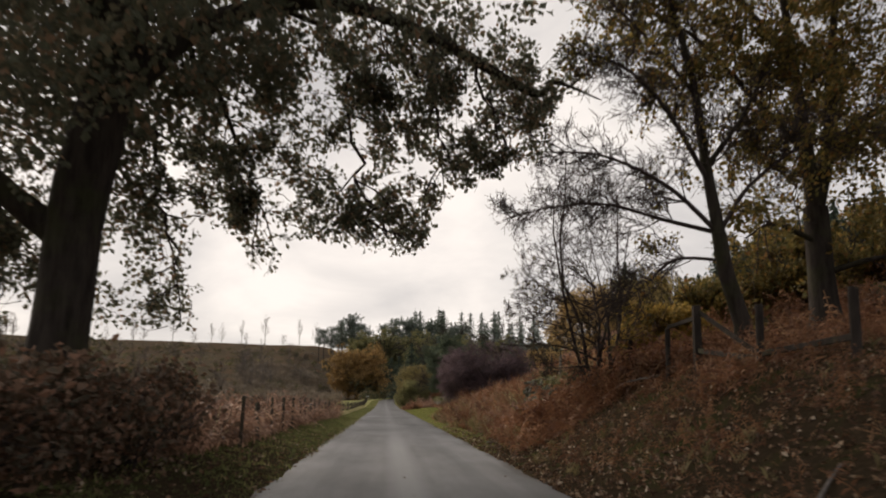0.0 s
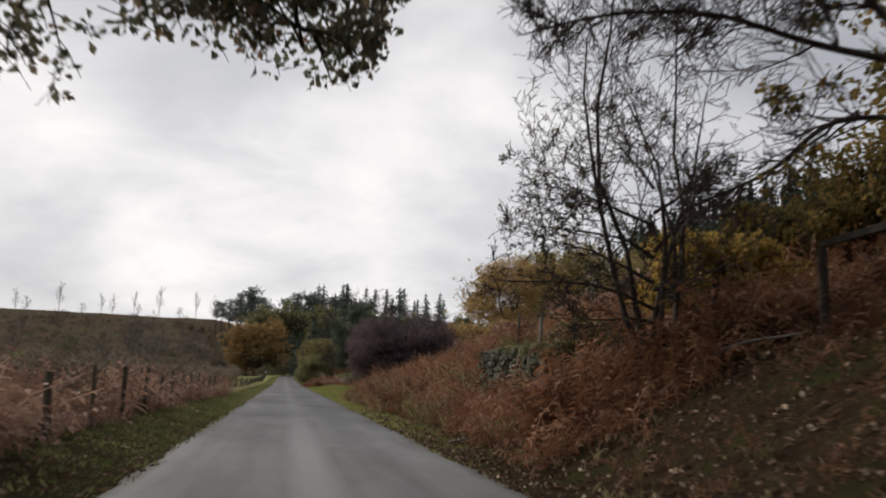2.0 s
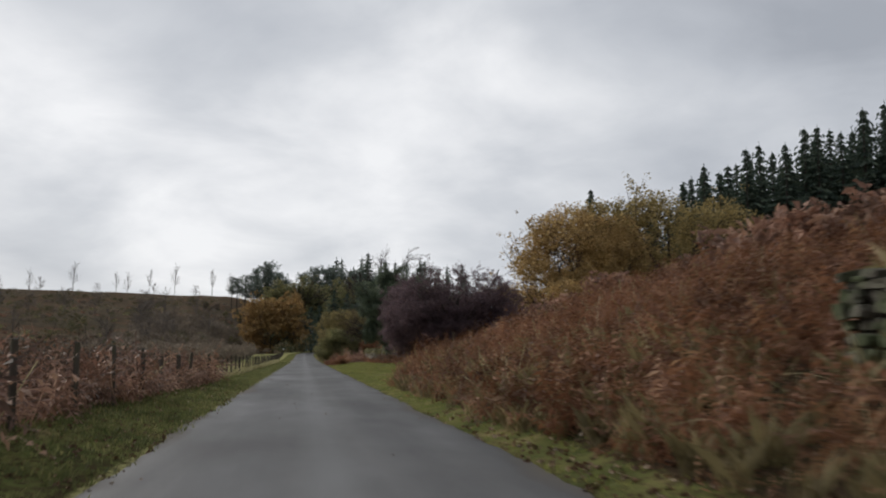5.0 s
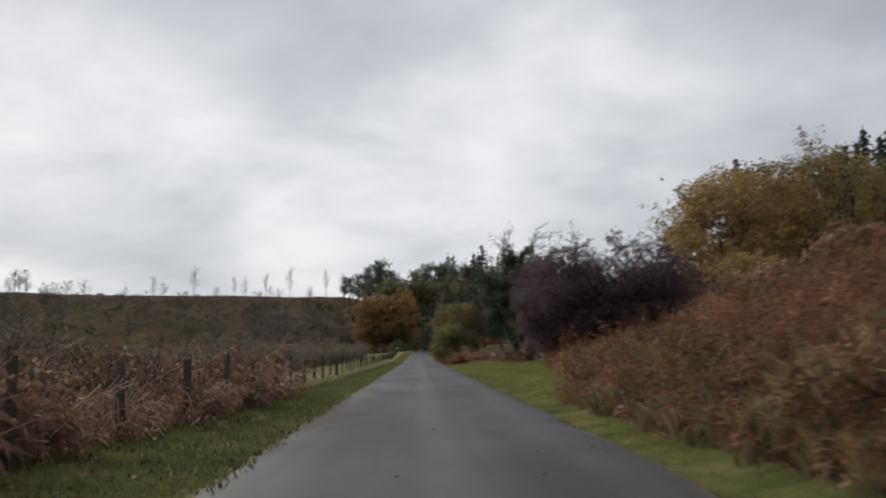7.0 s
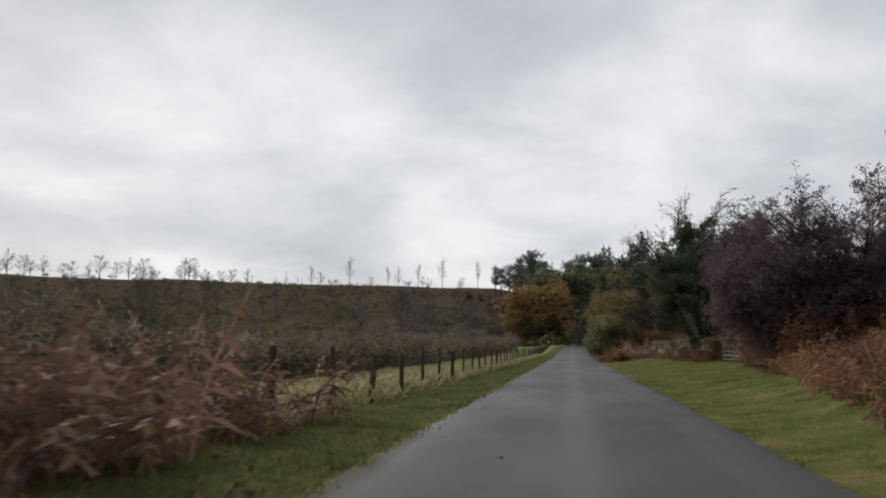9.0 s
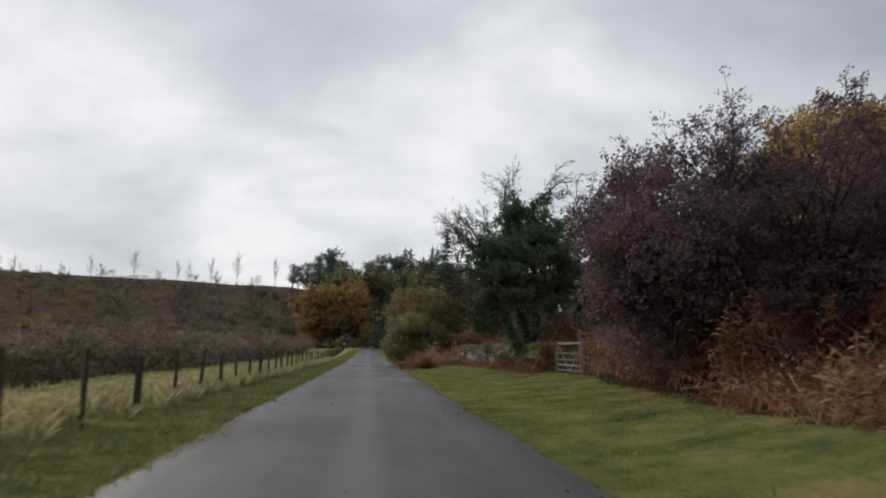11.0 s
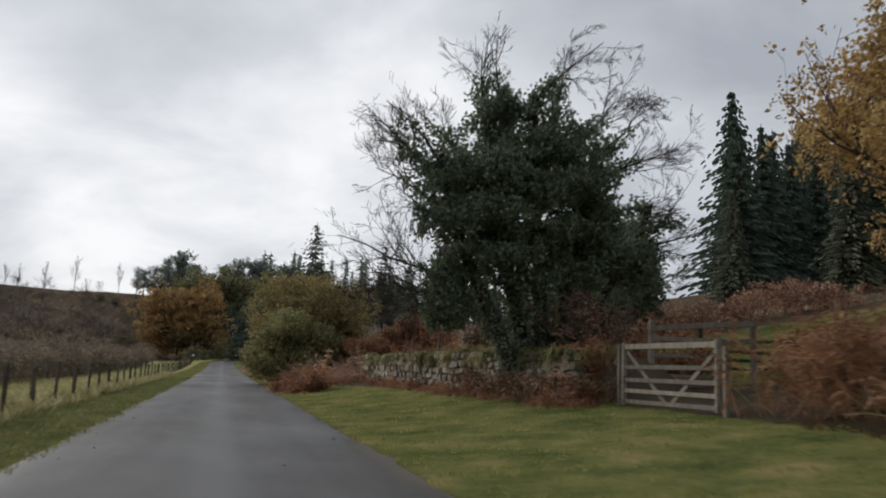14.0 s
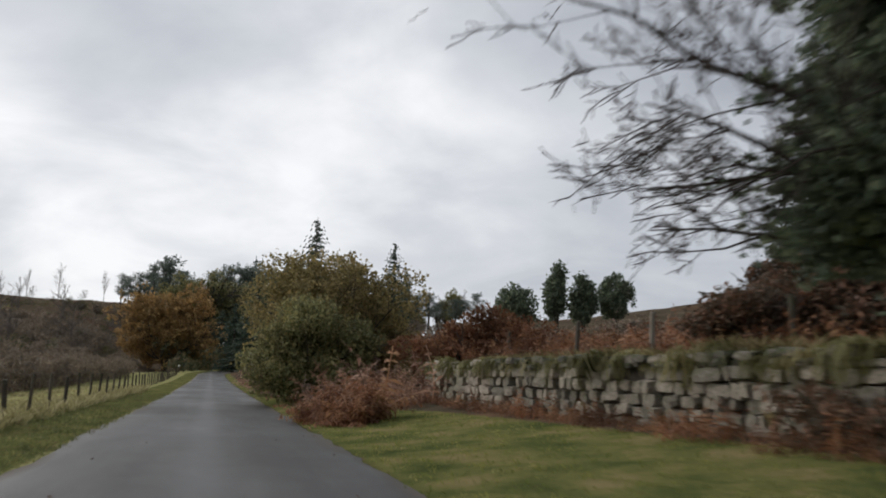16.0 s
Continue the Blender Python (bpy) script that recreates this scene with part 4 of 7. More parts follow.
def bank_oak():
    g = np.random.default_rng(33)
    foot = (8.2, 19.3, float(land(8.2, 19.3)) - 0.1)
    wood, tips = [], []
    fork = (7.55, 19.0, 5.1)
    wood.append((spline([foot, (8.1, 19.25, 3.1), (7.72, 19.1, 4.2), fork], 7), np.array([0.34, 0.24, 0.20, 0.185, 0.175, 0.17, 0.165])))
    limbs = [([fork, (7.3, 19.0, 6.8), (7.1, 19.0, 8.6), (6.6, 19.0, 10.8), (6.3, 19.1, 12.5)], 0.15, 0.03),
             ([fork, (6.4, 19.1, 6.2), (5.0, 19.3, 6.9), (3.6, 19.5, 7.0)], 0.09, 0.015),
             ([fork, (6.5, 19.6, 5.5), (5.2, 19.9, 5.9), (3.9, 20.0, 5.8), (2.8, 20.2, 5.5)], 0.08, 0.012),
             ([(7.7, 19.1, 4.5), (6.8, 19.8, 4.6), (6.1, 20.2, 4.0), (5.3, 20.6, 3.6)], 0.06, 0.015),
             ([(7.4, 19.0, 6.2), (6.3, 18.6, 7.8), (5.2, 18.3, 8.7), (4.0, 18.4, 9.0)], 0.09, 0.015),
             ([(7.3, 19.0, 6.6), (8.4, 19.4, 8.0), (9.4, 19.8, 9.8)], 0.10, 0.02),
             ([fork, (8.3, 19.0, 6.2), (9.6, 18.8, 7.2), (11.0, 18.6, 7.6)], 0.08, 0.015),
             ([(7.1, 19.0, 8.4), (5.9, 19.2, 10.0), (4.8, 19.4, 11.2)], 0.08, 0.015)]
    spec = dict(BRANCHY, kids=[7, 5], rise=[0.02, 0.02], leaf_from=1, angle=(28, 65), ratio=(0.4, 0.7), wander=0.2)
    for ctrl, r0, r1 in limbs:
        line = spline(ctrl, 4 * len(ctrl))
        wood.append((line, np.linspace(r0 * (1.0 if r0 > 0.12 else 0.75), r1, len(line))))
        L = sum(np.linalg.norm(np.diff(np.array(line), axis=0), axis=1))
        for c in range(int(L * 7.5)):
            i = g.integers(len(line) // 5, len(line) - 1)
            ax = np.array(line[i + 1]) - line[i]
            ax /= np.linalg.norm(ax)
            sd = np.cross(ax, g.normal(0, 1, 3))
            sd /= np.linalg.norm(sd)
            grow(g, line[i], ax * 0.75 + sd * 0.7, g.uniform(0.7, 1.7) * (1.0 - 0.5 * i / len(line)) * (0.75 if line[i][0] < 6.5 else 1.0), 0.019, 0, spec, wood, tips)
    tips = np.array(tips)
    chance = np.where(tips[:, 2] > 8.5, 0.20, 0.05) + 0.05 * (tips[:, 0] > 7.5) - 0.14 * (tips[:, 0] < 5.8)
    pos = tips[(g.uniform(0, 1, len(tips)) < chance) & (waves(tips[:, 0], tips[:, 2], 2.2, 41) > -0.1)]
    tree("oak_tree", foot, wood, "slender leaning oak on the bank with sparse yellowing leaves", bark=M_BARK, crown=(OAKS, pos, g.uniform(0.6, 1.1, len(pos)), M_OAK_YELLOW))


def rear_oak():
    g = np.random.default_rng(35)
    foot = (11.2, 21.3, float(land(11.2, 21.3)) - 0.1)
    wood, tips = [], []
    fork = (11.0, 21.2, 6.3)
    wood.append((spline([foot, (11.1, 21.3, 4.2), fork], 6), np.array([0.62, 0.42, 0.36, 0.33, 0.32, 0.31])))
    limbs = [([fork, (10.7, 21.0, 8.2), (10.4, 20.8, 10.5), (10.0, 20.6, 13.5)], 0.24, 0.06),
             ([fork, (11.5, 21.2, 8.2), (11.7, 21.2, 10.5), (12.2, 21.2, 13.5)], 0.24, 0.06),
             ([(10.8, 21.0, 7.6), (9.2, 20.4, 8.8), (7.6, 20.0, 10.2), (6.2, 19.8, 10.8)], 0.11, 0.02),
             ([(11.0, 21.2, 5.4), (9.6, 20.6, 5.7), (8.6, 20.0, 5.2)], 0.08, 0.02),
             ([(11.5, 21.2, 8.0), (13.0, 20.8, 9.0), (14.8, 20.6, 9.4)], 0.13, 0.03),
             ([(10.5, 20.9, 10), (8.8, 20.6, 11.8), (7.4, 20.4, 12.6)], 0.10, 0.02),
             ([(11.1, 21.2, 4.6), (12.6, 20.8, 5.0), (14.2, 20.4, 4.8)], 0.09, 0.02)]
    spec = dict(BRANCHY, kids=[5, 4], rise=[0.01, 0.0], leaf_from=1)
    for ctrl, r0, r1 in limbs:
        line = spline(ctrl, 4 * len(ctrl))
        wood.append((line, np.linspace(r0, r1, len(line))))
        L = sum(np.linalg.norm(np.diff(np.array(line), axis=0), axis=1))
        for c in range(int(L * 2.6)):
            i = g.integers(len(line) // 5, len(line) - 1)
            ax = np.array(line[i + 1]) - line[i]
            ax /= np.linalg.norm(ax)
            sd = np.cross(ax, g.normal(0, 1, 3))
            sd /= np.linalg.norm(sd)
            grow(g, line[i], ax * 0.6 + sd * 0.8, g.uniform(0.9, 2.0), 0.03, 0, spec, wood, tips)
    tips = np.array(tips)
    pos = tips[(g.uniform(0, 1, len(tips)) < 0.6) & (waves(tips[:, 0], tips[:, 2], 2.5, 42) > -0.3)]
    # the flat top layer, mostly out of view, is added to shade the bank
    more = np.concatenate([lumps(g, (12.4, 21.6, 8.6), (5.2, 2.8, 5.0), 46, 36, 0.3), lumps(g, (10.5, 17.5, 12.4), (6.5, 6.0, 1.6), 60, 40, 0.1)])
    pos = np.concatenate([pos, more[(more[:, 2] > 4.1) & ((more[:, 0] > 9.3) | (more[:, 2] > 10.5)) & (waves(more[:, 0], more[:, 2], 1.8, 43) > -0.2)]])
    tree("oak_tree", foot, wood, "tall forked oak on the bank with ochre autumn leaves", bark=M_BARK, crown=(OAKS, pos, g.uniform(0.8, 1.3, len(pos)), M_OAK_YELLOW))


def thorn_tree():
    g = np.random.default_rng(37)
    foot = (5.75, 22.7, float(land(5.75, 22.7)) - 0.1)
    wood, tips = [], []
    spec = dict(TWIGGY, slim=0.36, kids=[15, 7, 5], wander=0.17, rise=[0.07, 0.04, 0.02], leaf_from=2, angle=(28, 68), ratio=(0.22, 0.42), min_r=0.0055, first=0.12, thin=0.25)
    z = foot[2]
    f = np.array(foot)
    for k, (dx, dy, w, L) in enumerate(((-0.14, 0, (-0.22, 0.05, 1), 5.8), (0.0, 0.1, (-0.04, 0.1, 1), 6.6), (0.12, -0.05, (0.12, -0.05, 1), 6.4), (-0.05, -0.12, (-0.1, -0.22, 1), 5.8), (0.08, 0.12, (0.3, 0.2, 1), 5.4), (-0.1, 0.08, (-0.42, 0.1, 1), 4.6))):
        s = f + (dx, dy, 0)
        head = s + np.array(w) * 0.9
        wood.append((spline([s, (s + head) / 2 + g.normal(0, 0.04, 3), head], 5), np.linspace(0.095, 0.05, 5)))
        grow(g, head, w, L, 0.048, 0, spec, wood, tips)
    low = dict(spec, rise=[-0.01, 0.03, 0.03], kids=[14, 8, 5], angle=(25, 60), ratio=(0.26, 0.46), first=0.05)
    for w, L, h in [((-1, 0.1, 0.30), 2.6, 1.1), ((-1, -0.3, 0.18), 2.4, 0.9), ((-0.9, 0.3, 0.5), 2.7, 1.5), ((-1, 0.2, 0.6), 2.7, 1.9), ((-1, -0.1, 0.5), 2.7, 2.4), ((-1, -0.4, 0.6), 2.4, 3.0), ((1, 0, 0.5), 2.0, 1.4), ((0.3, -1, 0.5), 2.0, 1.4), ((0.9, 0.3, 0.8), 2.2, 2.0), ((1, -0.2, 0.7), 2.0, 2.6)]:
        grow(g, f + (-0.1, 0, h), w, L, 0.034, 0, low, wood, tips)
    wood, tips = within(wood, tips, (5.2, 22.7, z + 3.3), (2.0, 1.8, 4.3))
    tips = np.array(tips)
    pos = tips[(g.uniform(0, 1, len(tips)) < np.where(tips[:, 2] < z + 3.4, 0.05, 0.012))]
    tree("thorn_tree", foot, wood, "nearly bare many-stemmed thorn tree on the bank", bark=M_BARK_GREY, twig=M_TWIG, crown=(OAKS, pos, g.uniform(0.22, 0.42, len(pos)), M_HEDGE))


def hawthorn():
    g = np.random.default_rng(39)
    x, y = 9.9, 80.8
    foot = (x, y, float(land(x, y)) - 0.1)
    f = np.array(foot)
    wood, tips = [], []
    spec = dict(TWIGGY, kids=[10, 6, 4], wander=0.15, rise=[0.0, -0.01, 0.0], leaf_from=1, angle=(22, 55), ratio=(0.30, 0.55), min_r=0.006, slim=0.5, thin=0.25)
    wood.append((spline([foot, f + (0.05, 0, 0.6), f + (0, 0, 1.5)], 5), np.array([0.34, 0.28, 0.26, 0.24, 0.2])))
    # boughs in storeys, nearly level, reaching out over the verge
    for h, up, L, n in ((1.0, 0.22, 5.4, 7), (1.5, 0.45, 5.6, 8), (2.2, 0.75, 5.4, 8), (2.6, 1.2, 5.2, 7)):
        for k in range(n):
            a = (k + 0.5 * (h > 1.2)) * 6.283 / n + g.uniform(-0.2, 0.2)
            grow(g, f + (0, 0, min(h, 1.45)), (math.cos(a), math.sin(a) * 0.8, up), L, 0.085, 0, spec, wood, tips)
    wood, tips = within(wood, tips, (x + 0.8, y, 3.3), (5.2, 3.2, 3.6))
    # long sprays reaching out over the edge of the lane
    spray, ends = [], []
    for k in range(9):
        grow(g, (9.0 + g.uniform(-0.4, 0.4), y + g.uniform(1.0, 2.2), 2.2 + 0.28 * k), (-0.85, g.uniform(0.4, 0.75), 0.12 + 0.05 * k), g.uniform(4.2, 5.2), 0.045, 0, dict(spec, kids=[9, 5, 3]), spray, ends)
    spray, ends = within(spray, ends, (8.4, y + 3.2, 4.5), (2.9, 2.6, 2.1))
    spray = [(p, r) for p, r in spray if np.array(p)[:, 2].min() > 2.3 and np.array(p)[:, 0].min() > 5.3]
    wood = wood + spray
    tips = np.concatenate([np.array(p)[1:] for p, r in wood if r[0] < 0.03])
    tips = np.concatenate([tips, tips + g.normal(0, 0.12, tips.shape)])
    # leafy plates, thickest inside
    pos = []
    for k in range(150):
        d = g.normal(0, 1, 3)
        d /= np.linalg.norm(d)
        c = np.array((x + 0.6, y, 3.3)) + d * np.array((5.0, 3.0, 3.0)) * g.uniform(0.1, 0.88)
        q = g.normal(0, 1, (70, 3)) * np.array((0.62, 0.5, 0.22)) * g.uniform(0.7, 1.25)
        pos.append(c + q)
    for k in range(46):
        c = np.array((6.9, y + 0.8, 3.5)) + g.normal(0, 0.45, 3) * np.array((1.6, 2.4, 2.0))
        pos.append(c + g.normal(0, 1, (80, 3)) * np.array((0.6, 0.5, 0.22)))
    for k in range(34):
        c = np.array((6.9, y + 1.5, 2.7)) + g.normal(0, 0.45, 3) * np.array((1.2, 1.2, 1.2))
        pos.append(c + g.normal(0, 1, (80, 3)) * np.array((0.5, 0.5, 0.22)))
    pos = np.concatenate(pos)
    e = (((pos - (x + 0.6, y, 3.2)) / (5.7, 3.6, 3.7)) ** 2).sum(1) + 0.16 * waves(pos[:, 0], pos[:, 2] + pos[:, 1], 1.2, 44)
    pos = pos[(e < 1.0) & (pos[:, 2] > land(pos[:, 0], pos[:, 1]) + 0.7)]
    size = np.concatenate([g.uniform(0.4, 0.7, len(pos)), g.uniform(0.24, 0.46, len(tips))])
    pos = np.concatenate([pos, tips])
    tree("hawthorn_tree", foot, wood, "spreading hawthorn with dark purple-brown leaves", bark=M_BARK_GREY, twig=M_TWIG, crown=(SPRAYS, pos, size, M_PURPLE))


def ivy_tree():
    g = np.random.default_rng(41)
    x, y = 8.4, 106.0
    foot = (x, y, 0.5)
    f = np.array(foot)
    wood, tips, sleeves = [], [], []
    spec = dict(TWIGGY, kids=[12, 7, 5], wander=0.14, rise=[0.02, 0.02, 0.03], leaf_from=9, angle=(20, 50), ratio=(0.28, 0.5), min_r=0.006, slim=0.5, thin=0.2)
    # several trunks from one root, the outer ones leaning away
    trunks = [[(0.0, -0.2, -0.3), (-0.3, -0.2, 0.9), (-1.05, -0.1, 2.6), (-1.9, 0, 4.6), (-2.4, 0, 6.6)],
              [(0.4, 0.3, -0.3), (0.2, 0.3, 1.4), (-0.35, 0.2, 3.4), (-0.9, 0.3, 5.8), (-1.0, 0.3, 8.2)],
              [(0.7, 0, -0.3), (0.65, 0, 1.4), (0.45, -0.1, 3.6), (0.3, -0.2, 6.0), (0.2, -0.2, 8.6)],
              [(0.9, 0.3, -0.3), (1.05, 0.3, 1.4), (1.5, 0.2, 3.4), (2.0, 0.2, 5.6), (2.3, 0.2, 7.4)],
              [(1.0, 0.1, -0.3), (1.5, 0.2, 1.2), (2.4, 0.4, 2.6), (3.6, 0.5, 4.4), (4.2, 0.5, 5.8)]]
    for k, ctrl in enumerate(trunks):
        line = spline([f + np.array(c) for c in ctrl], 14)
        wood.append((line, np.linspace(0.24 if k < 4 else 0.17, 0.09, 14) * g.uniform(0.92, 1.08, 14)))
        sleeves.append((np.array(line), 4, 14, 0.30, 170))
        sleeves.append((np.array(line), 2, 6, 0.2, 90))
    # bare boughs that fan out of the ivy
    boughs = [((-2.2, 0, 5.8), (-1, 0.1, 0.9), 4.2), ((-1.8, 0, 4.6), (-1, -0.1, 0.45), 4.0), ((-1.5, 0, 3.4), (-1, 0.0, 0.12), 3.8), ((-1.5, -0.2, 2.9), (-1, -0.25, 0.0), 3.6),
              ((-2.4, 0, 6.6), (-0.7, 0.1, 1), 4.0), ((-1.0, 0.3, 8.0), (-0.45, 0, 1), 3.6), ((-0.6, 0.2, 8.2), (-0.1, 0.1, 1), 3.4), ((0.2, -0.2, 8.4), (0.2, -0.1, 1), 3.0), ((-1.4, 0.2, 6.6), (-0.8, 0.3, 0.9), 4.0),
              ((0.8, 0, 8.0), (0.5, 0.1, 1), 3.0), ((2.3, 0.2, 7.2), (0.8, 0.1, 0.9), 3.4), ((2.2, 0.2, 6.6), (1, 0, 0.55), 3.8), ((2.6, 0.2, 5.6), (1, 0.2, 0.35), 3.8), ((3.4, 0.4, 4.6), (1, 0, 0.12), 3.2),
              ((3.8, 0.5, 5.2), (1, -0.2, 0.35), 3.2), ((1.6, 0.2, 7.4), (0.7, -0.2, 1), 3.2), ((3.2, 0.4, 3.8), (1, 0.1, -0.05), 3.2), ((-1.5, 0, 2.7), (-1, 0.15, 0.05), 2.8),
              ((-1.6, 0.2, 3.1), (-1, 0.4, 0.1), 3.0), ((-1.4, 0.3, 2.5), (-0.9, 0.6, 0.08), 3.0), ((-2.0, 0.1, 5.2), (-1, 0.15, 0.65), 4.4), ((-2.3, 0.1, 6.2), (-0.9, 0, 0.75), 4.2)]
    for s, w, L in boughs:
        n = len(wood)
        grow(g, f + np.array(s) - (0, 0, 0.3), w, L, 0.055, 0, dict(spec, rise=[0.03, 0.03, 0.03]) if s[0] < 1.5 else dict(spec, rise=[-0.02, 0.0, 0.0], kids=[16, 9, 5]), wood, tips)
        sleeves.append((np.array(wood[n][0]), 0, 2, 0.16, 45))
    wood, tips = within(wood, tips, (x + 0.2, y, 5.2), (5.3, 2.6, 5.9))
    pos = [lumps(g, f + np.array(c), r, n, each, 0.15, -0.8) for c, r, n, each in (
        ((-0.6, 0, 5.9), (2.0, 1.9, 2.7), 40, 80), ((-1.7, -0.1, 4.8), (1.3, 1.4, 2.3), 26, 70), ((0.8, 0, 5.8), (2.0, 1.9, 2.5), 36, 80),
        ((2.0, 0.1, 4.4), (1.6, 1.6, 1.9), 20, 70), ((-0.2, 0, 3.7), (2.2, 1.4, 1.2), 20, 60), ((-0.4, 0.1, 7.9), (0.9, 0.9, 0.9), 8, 50), ((3.6, 0.4, 3.7), (1.2, 1.2, 1.2), 9, 45))]
    ivy_low = lumps(g, f + np.array((-2.1, -0.1, 2.9)), (0.8, 0.8, 1.3), 14, 45, 0.15)
    pos = np.concatenate(pos)
    pos = pos[(waves(pos[:, 0] + 0.5 * pos[:, 1], pos[:, 2], 1.5, 45) > -0.42) & (pos[:, 2] > 3.5 + 0.9 * waves(pos[:, 0], pos[:, 1], 1.0, 46))]
    ivy = [pos, ivy_low]
    for line, a, b, thick, n in sleeves:
        u = g.uniform(a, min(b, len(line) - 1) - 1e-3, n)
        i = u.astype(int)
        ivy.append(line[i] + (line[i + 1] - line[i]) * (u - i)[:, None] + g.normal(0, thick, (n, 3)) * (1, 1, 0.6))
    pos = np.concatenate(ivy)
    tree("ivy_clad_tree", foot, wood, "bare-twigged tree with several trunks smothered in dark green ivy", bark=M_BARK, twig=M_TWIG, crown=(IVIES, pos, g.uniform(0.8, 1.4, len(pos)), M_IVY))


def broad_tree(name, x, y, height, radii, label, mat, seed, shapes=CLUMPS, leaf=1.0, dens=(30, 70), bare=0.0, trunk_r=0.35, bark=None, clear=0.25, twigs=True, cat="tree", hollow=0.5):
    """A rounded tree with visible boughs and a billowing crown."""
    g = np.random.default_rng(seed)
    z = float(land(x, y)) - 0.1
    foot = (x, y, z)
    wood, tips = [], []
    spec = dict(BRANCHY, kids=[5, 4, 3] if twigs else [4, 3], rise=[0.04, 0.03, 0.02], min_r=0.012, leaf_from=1, angle=(25, 60), ratio=(0.5, 0.75))
    wood.append((spline([foot, (x + 0.1, y, z + height * clear * 0.6), (x, y, z + height * clear)], 5), np.linspace(trunk_r * 1.3, trunk_r * 0.9, 5)))
    for k in range(7):
        a = k * 0.9 + g.uniform(-0.3, 0.3)
        w = np.array([math.cos(a) * radii[0], math.sin(a) * radii[1], g.uniform(0.5, 1.5) * radii[2]])
        L = np.linalg.norm(w) * 0.72
        grow(g, (x, y, z + height * clear * 0.95), w, L, trunk_r * 0.5, 0, spec, wood, tips)
    c = (x, y, z + height - radii[2])
    wood, tips = within(wood, tips, c, np.array(radii) * 1.04)
    pos = lumps(g, c, radii, dens[0], dens[1], hollow)
    tips = np.array(tips)
    pos = np.concatenate([pos, tips[g.uniform(0, 1, len(tips)) < 0.5 * (1 - bare)]])
    if bare:
        pos = pos[waves(pos[:, 0] * 1.0, pos[:, 2] + pos[:, 1], radii[0] * 0.6, seed + 1) > bare * 1.6 - 0.8]
    return tree(name, foot, wood, label, cat, bark=bark or M_BARK_GREY, twig=M_TWIG, crown=(shapes, pos, g.uniform(0.7, 1.3, len(pos)) * leaf, mat))


def shrub(name, x, y, height, radii, label, mat, seed, shapes=SPRAYS, leaf=1.0, dens=(22, 90), low=-0.9, cat="shrub"):
    """A bush leafy to the ground on a few stems."""
    g = np.random.default_rng(seed)
    z = float(land(x, y)) - 0.05
    foot = (x, y, z)
    wood, tips = [], []
    for k in range(6):
        a = k * 1.05
        grow(g, foot, (math.cos(a) * radii[0], math.sin(a) * radii[1], height * 0.9), height * 0.8, 0.08, 0, dict(TWIGGY, kids=[5, 4], min_r=0.008), wood, tips)
    c = (x, y, z + height * 0.5)
    wood, tips = within(wood, tips, c, (radii[0] * 1.05, radii[1] * 1.05, height * 0.56))
    pos = lumps(g, c, (radii[0], radii[1], height * 0.55), dens[0], dens[1], 0.3, low)
    pos = pos[pos[:, 2] > land(pos[:, 0], pos[:, 1]) + 0.05]
    return tree(name, foot, wood, label, cat, bark=M_BARK_GREY, twig=M_TWIG, crown=(shapes, pos, g.uniform(0.7, 1.3, len(pos)) * leaf, mat))


def conifer_shapes(seed, levels, width, droop, bare=0.08, m=9):
    """A spruce one metre high: whorls of boughs, each hung with small ragged needle sprays."""
    g = np.random.default_rng(seed)
    vs, fs = [], []
    gap = (1 - bare) / levels
    for k in range(levels):
        s = bare + (1 - bare) * (k / levels) ** 0.95
        R = width * (1 - s) ** 0.85 * g.uniform(0.7, 1.12) + 0.004
        for a in range(m):
            if g.uniform() < 0.12:
                continue
            an = a * 6.283 / m + g.uniform(-0.3, 0.3) + k * 1.7
            rr = R * g.uniform(0.45, 1.25)
            d, sd = np.array([math.cos(an), math.sin(an), 0]), np.array([-math.sin(an), math.cos(an), 0])
            lift = g.normal(0, 0.3 * gap)
            n = 2 + int(rr / 0.055)
            for u in np.linspace(0.15, 1.0, n):
                c = d * rr * u + (0, 0, s + lift - droop * rr * u ** 1.5)
                for sg in (-1, 1):
                    w = (0.006 + 0.013 * (1 - s) + 0.22 * rr * (1.1 - u)) * g.uniform(0.6, 1.3)
                    tip = c + sd * sg * w + d * w * 0.8 - (0, 0, w * g.uniform(0.2, 0.7))
                    h = np.array((0, 0, min(0.5 * gap, 0.012) * g.uniform(0.5, 1.1)))
                    i = len(vs)
                    vs += [c - d * w * 0.5 + h * 0.4, (c + tip) / 2 + d * w * 0.25 - h, tip, (c + tip) / 2 - d * w * 0.35 + h]
                    fs.append((i, i + 1, i + 2, i + 3))
    i = len(vs)
    vs += [(-0.004, 0, 0.94), (0.004, 0, 0.94), (0.0015, 0, 1.01), (-0.0015, 0, 1.01)]
    fs.append((i, i + 1, i + 2, i + 3))
    return np.array(vs), np.array(fs)


def conifer_kind(seed, levels, width, droop, mat, label, bare=0.08, name="conifer_tree", m=9):
    ob = base(name, (0, 0, -500), label, "conifer", "conifers of the plantation")
    part("trunk", mesh_np("trunk", *tubes([([(0, 0, -0.02), (0, 0, 0.4), (0, 0, 0.97)], np.array([0.016, 0.011, 0.002]))], lambda r: 6), M_BARK_GREY, True), parent=ob)
    part("crown", mesh_np("crown", *conifer_shapes(seed, levels, width, droop, bare, m), mat), parent=ob)
    return ob


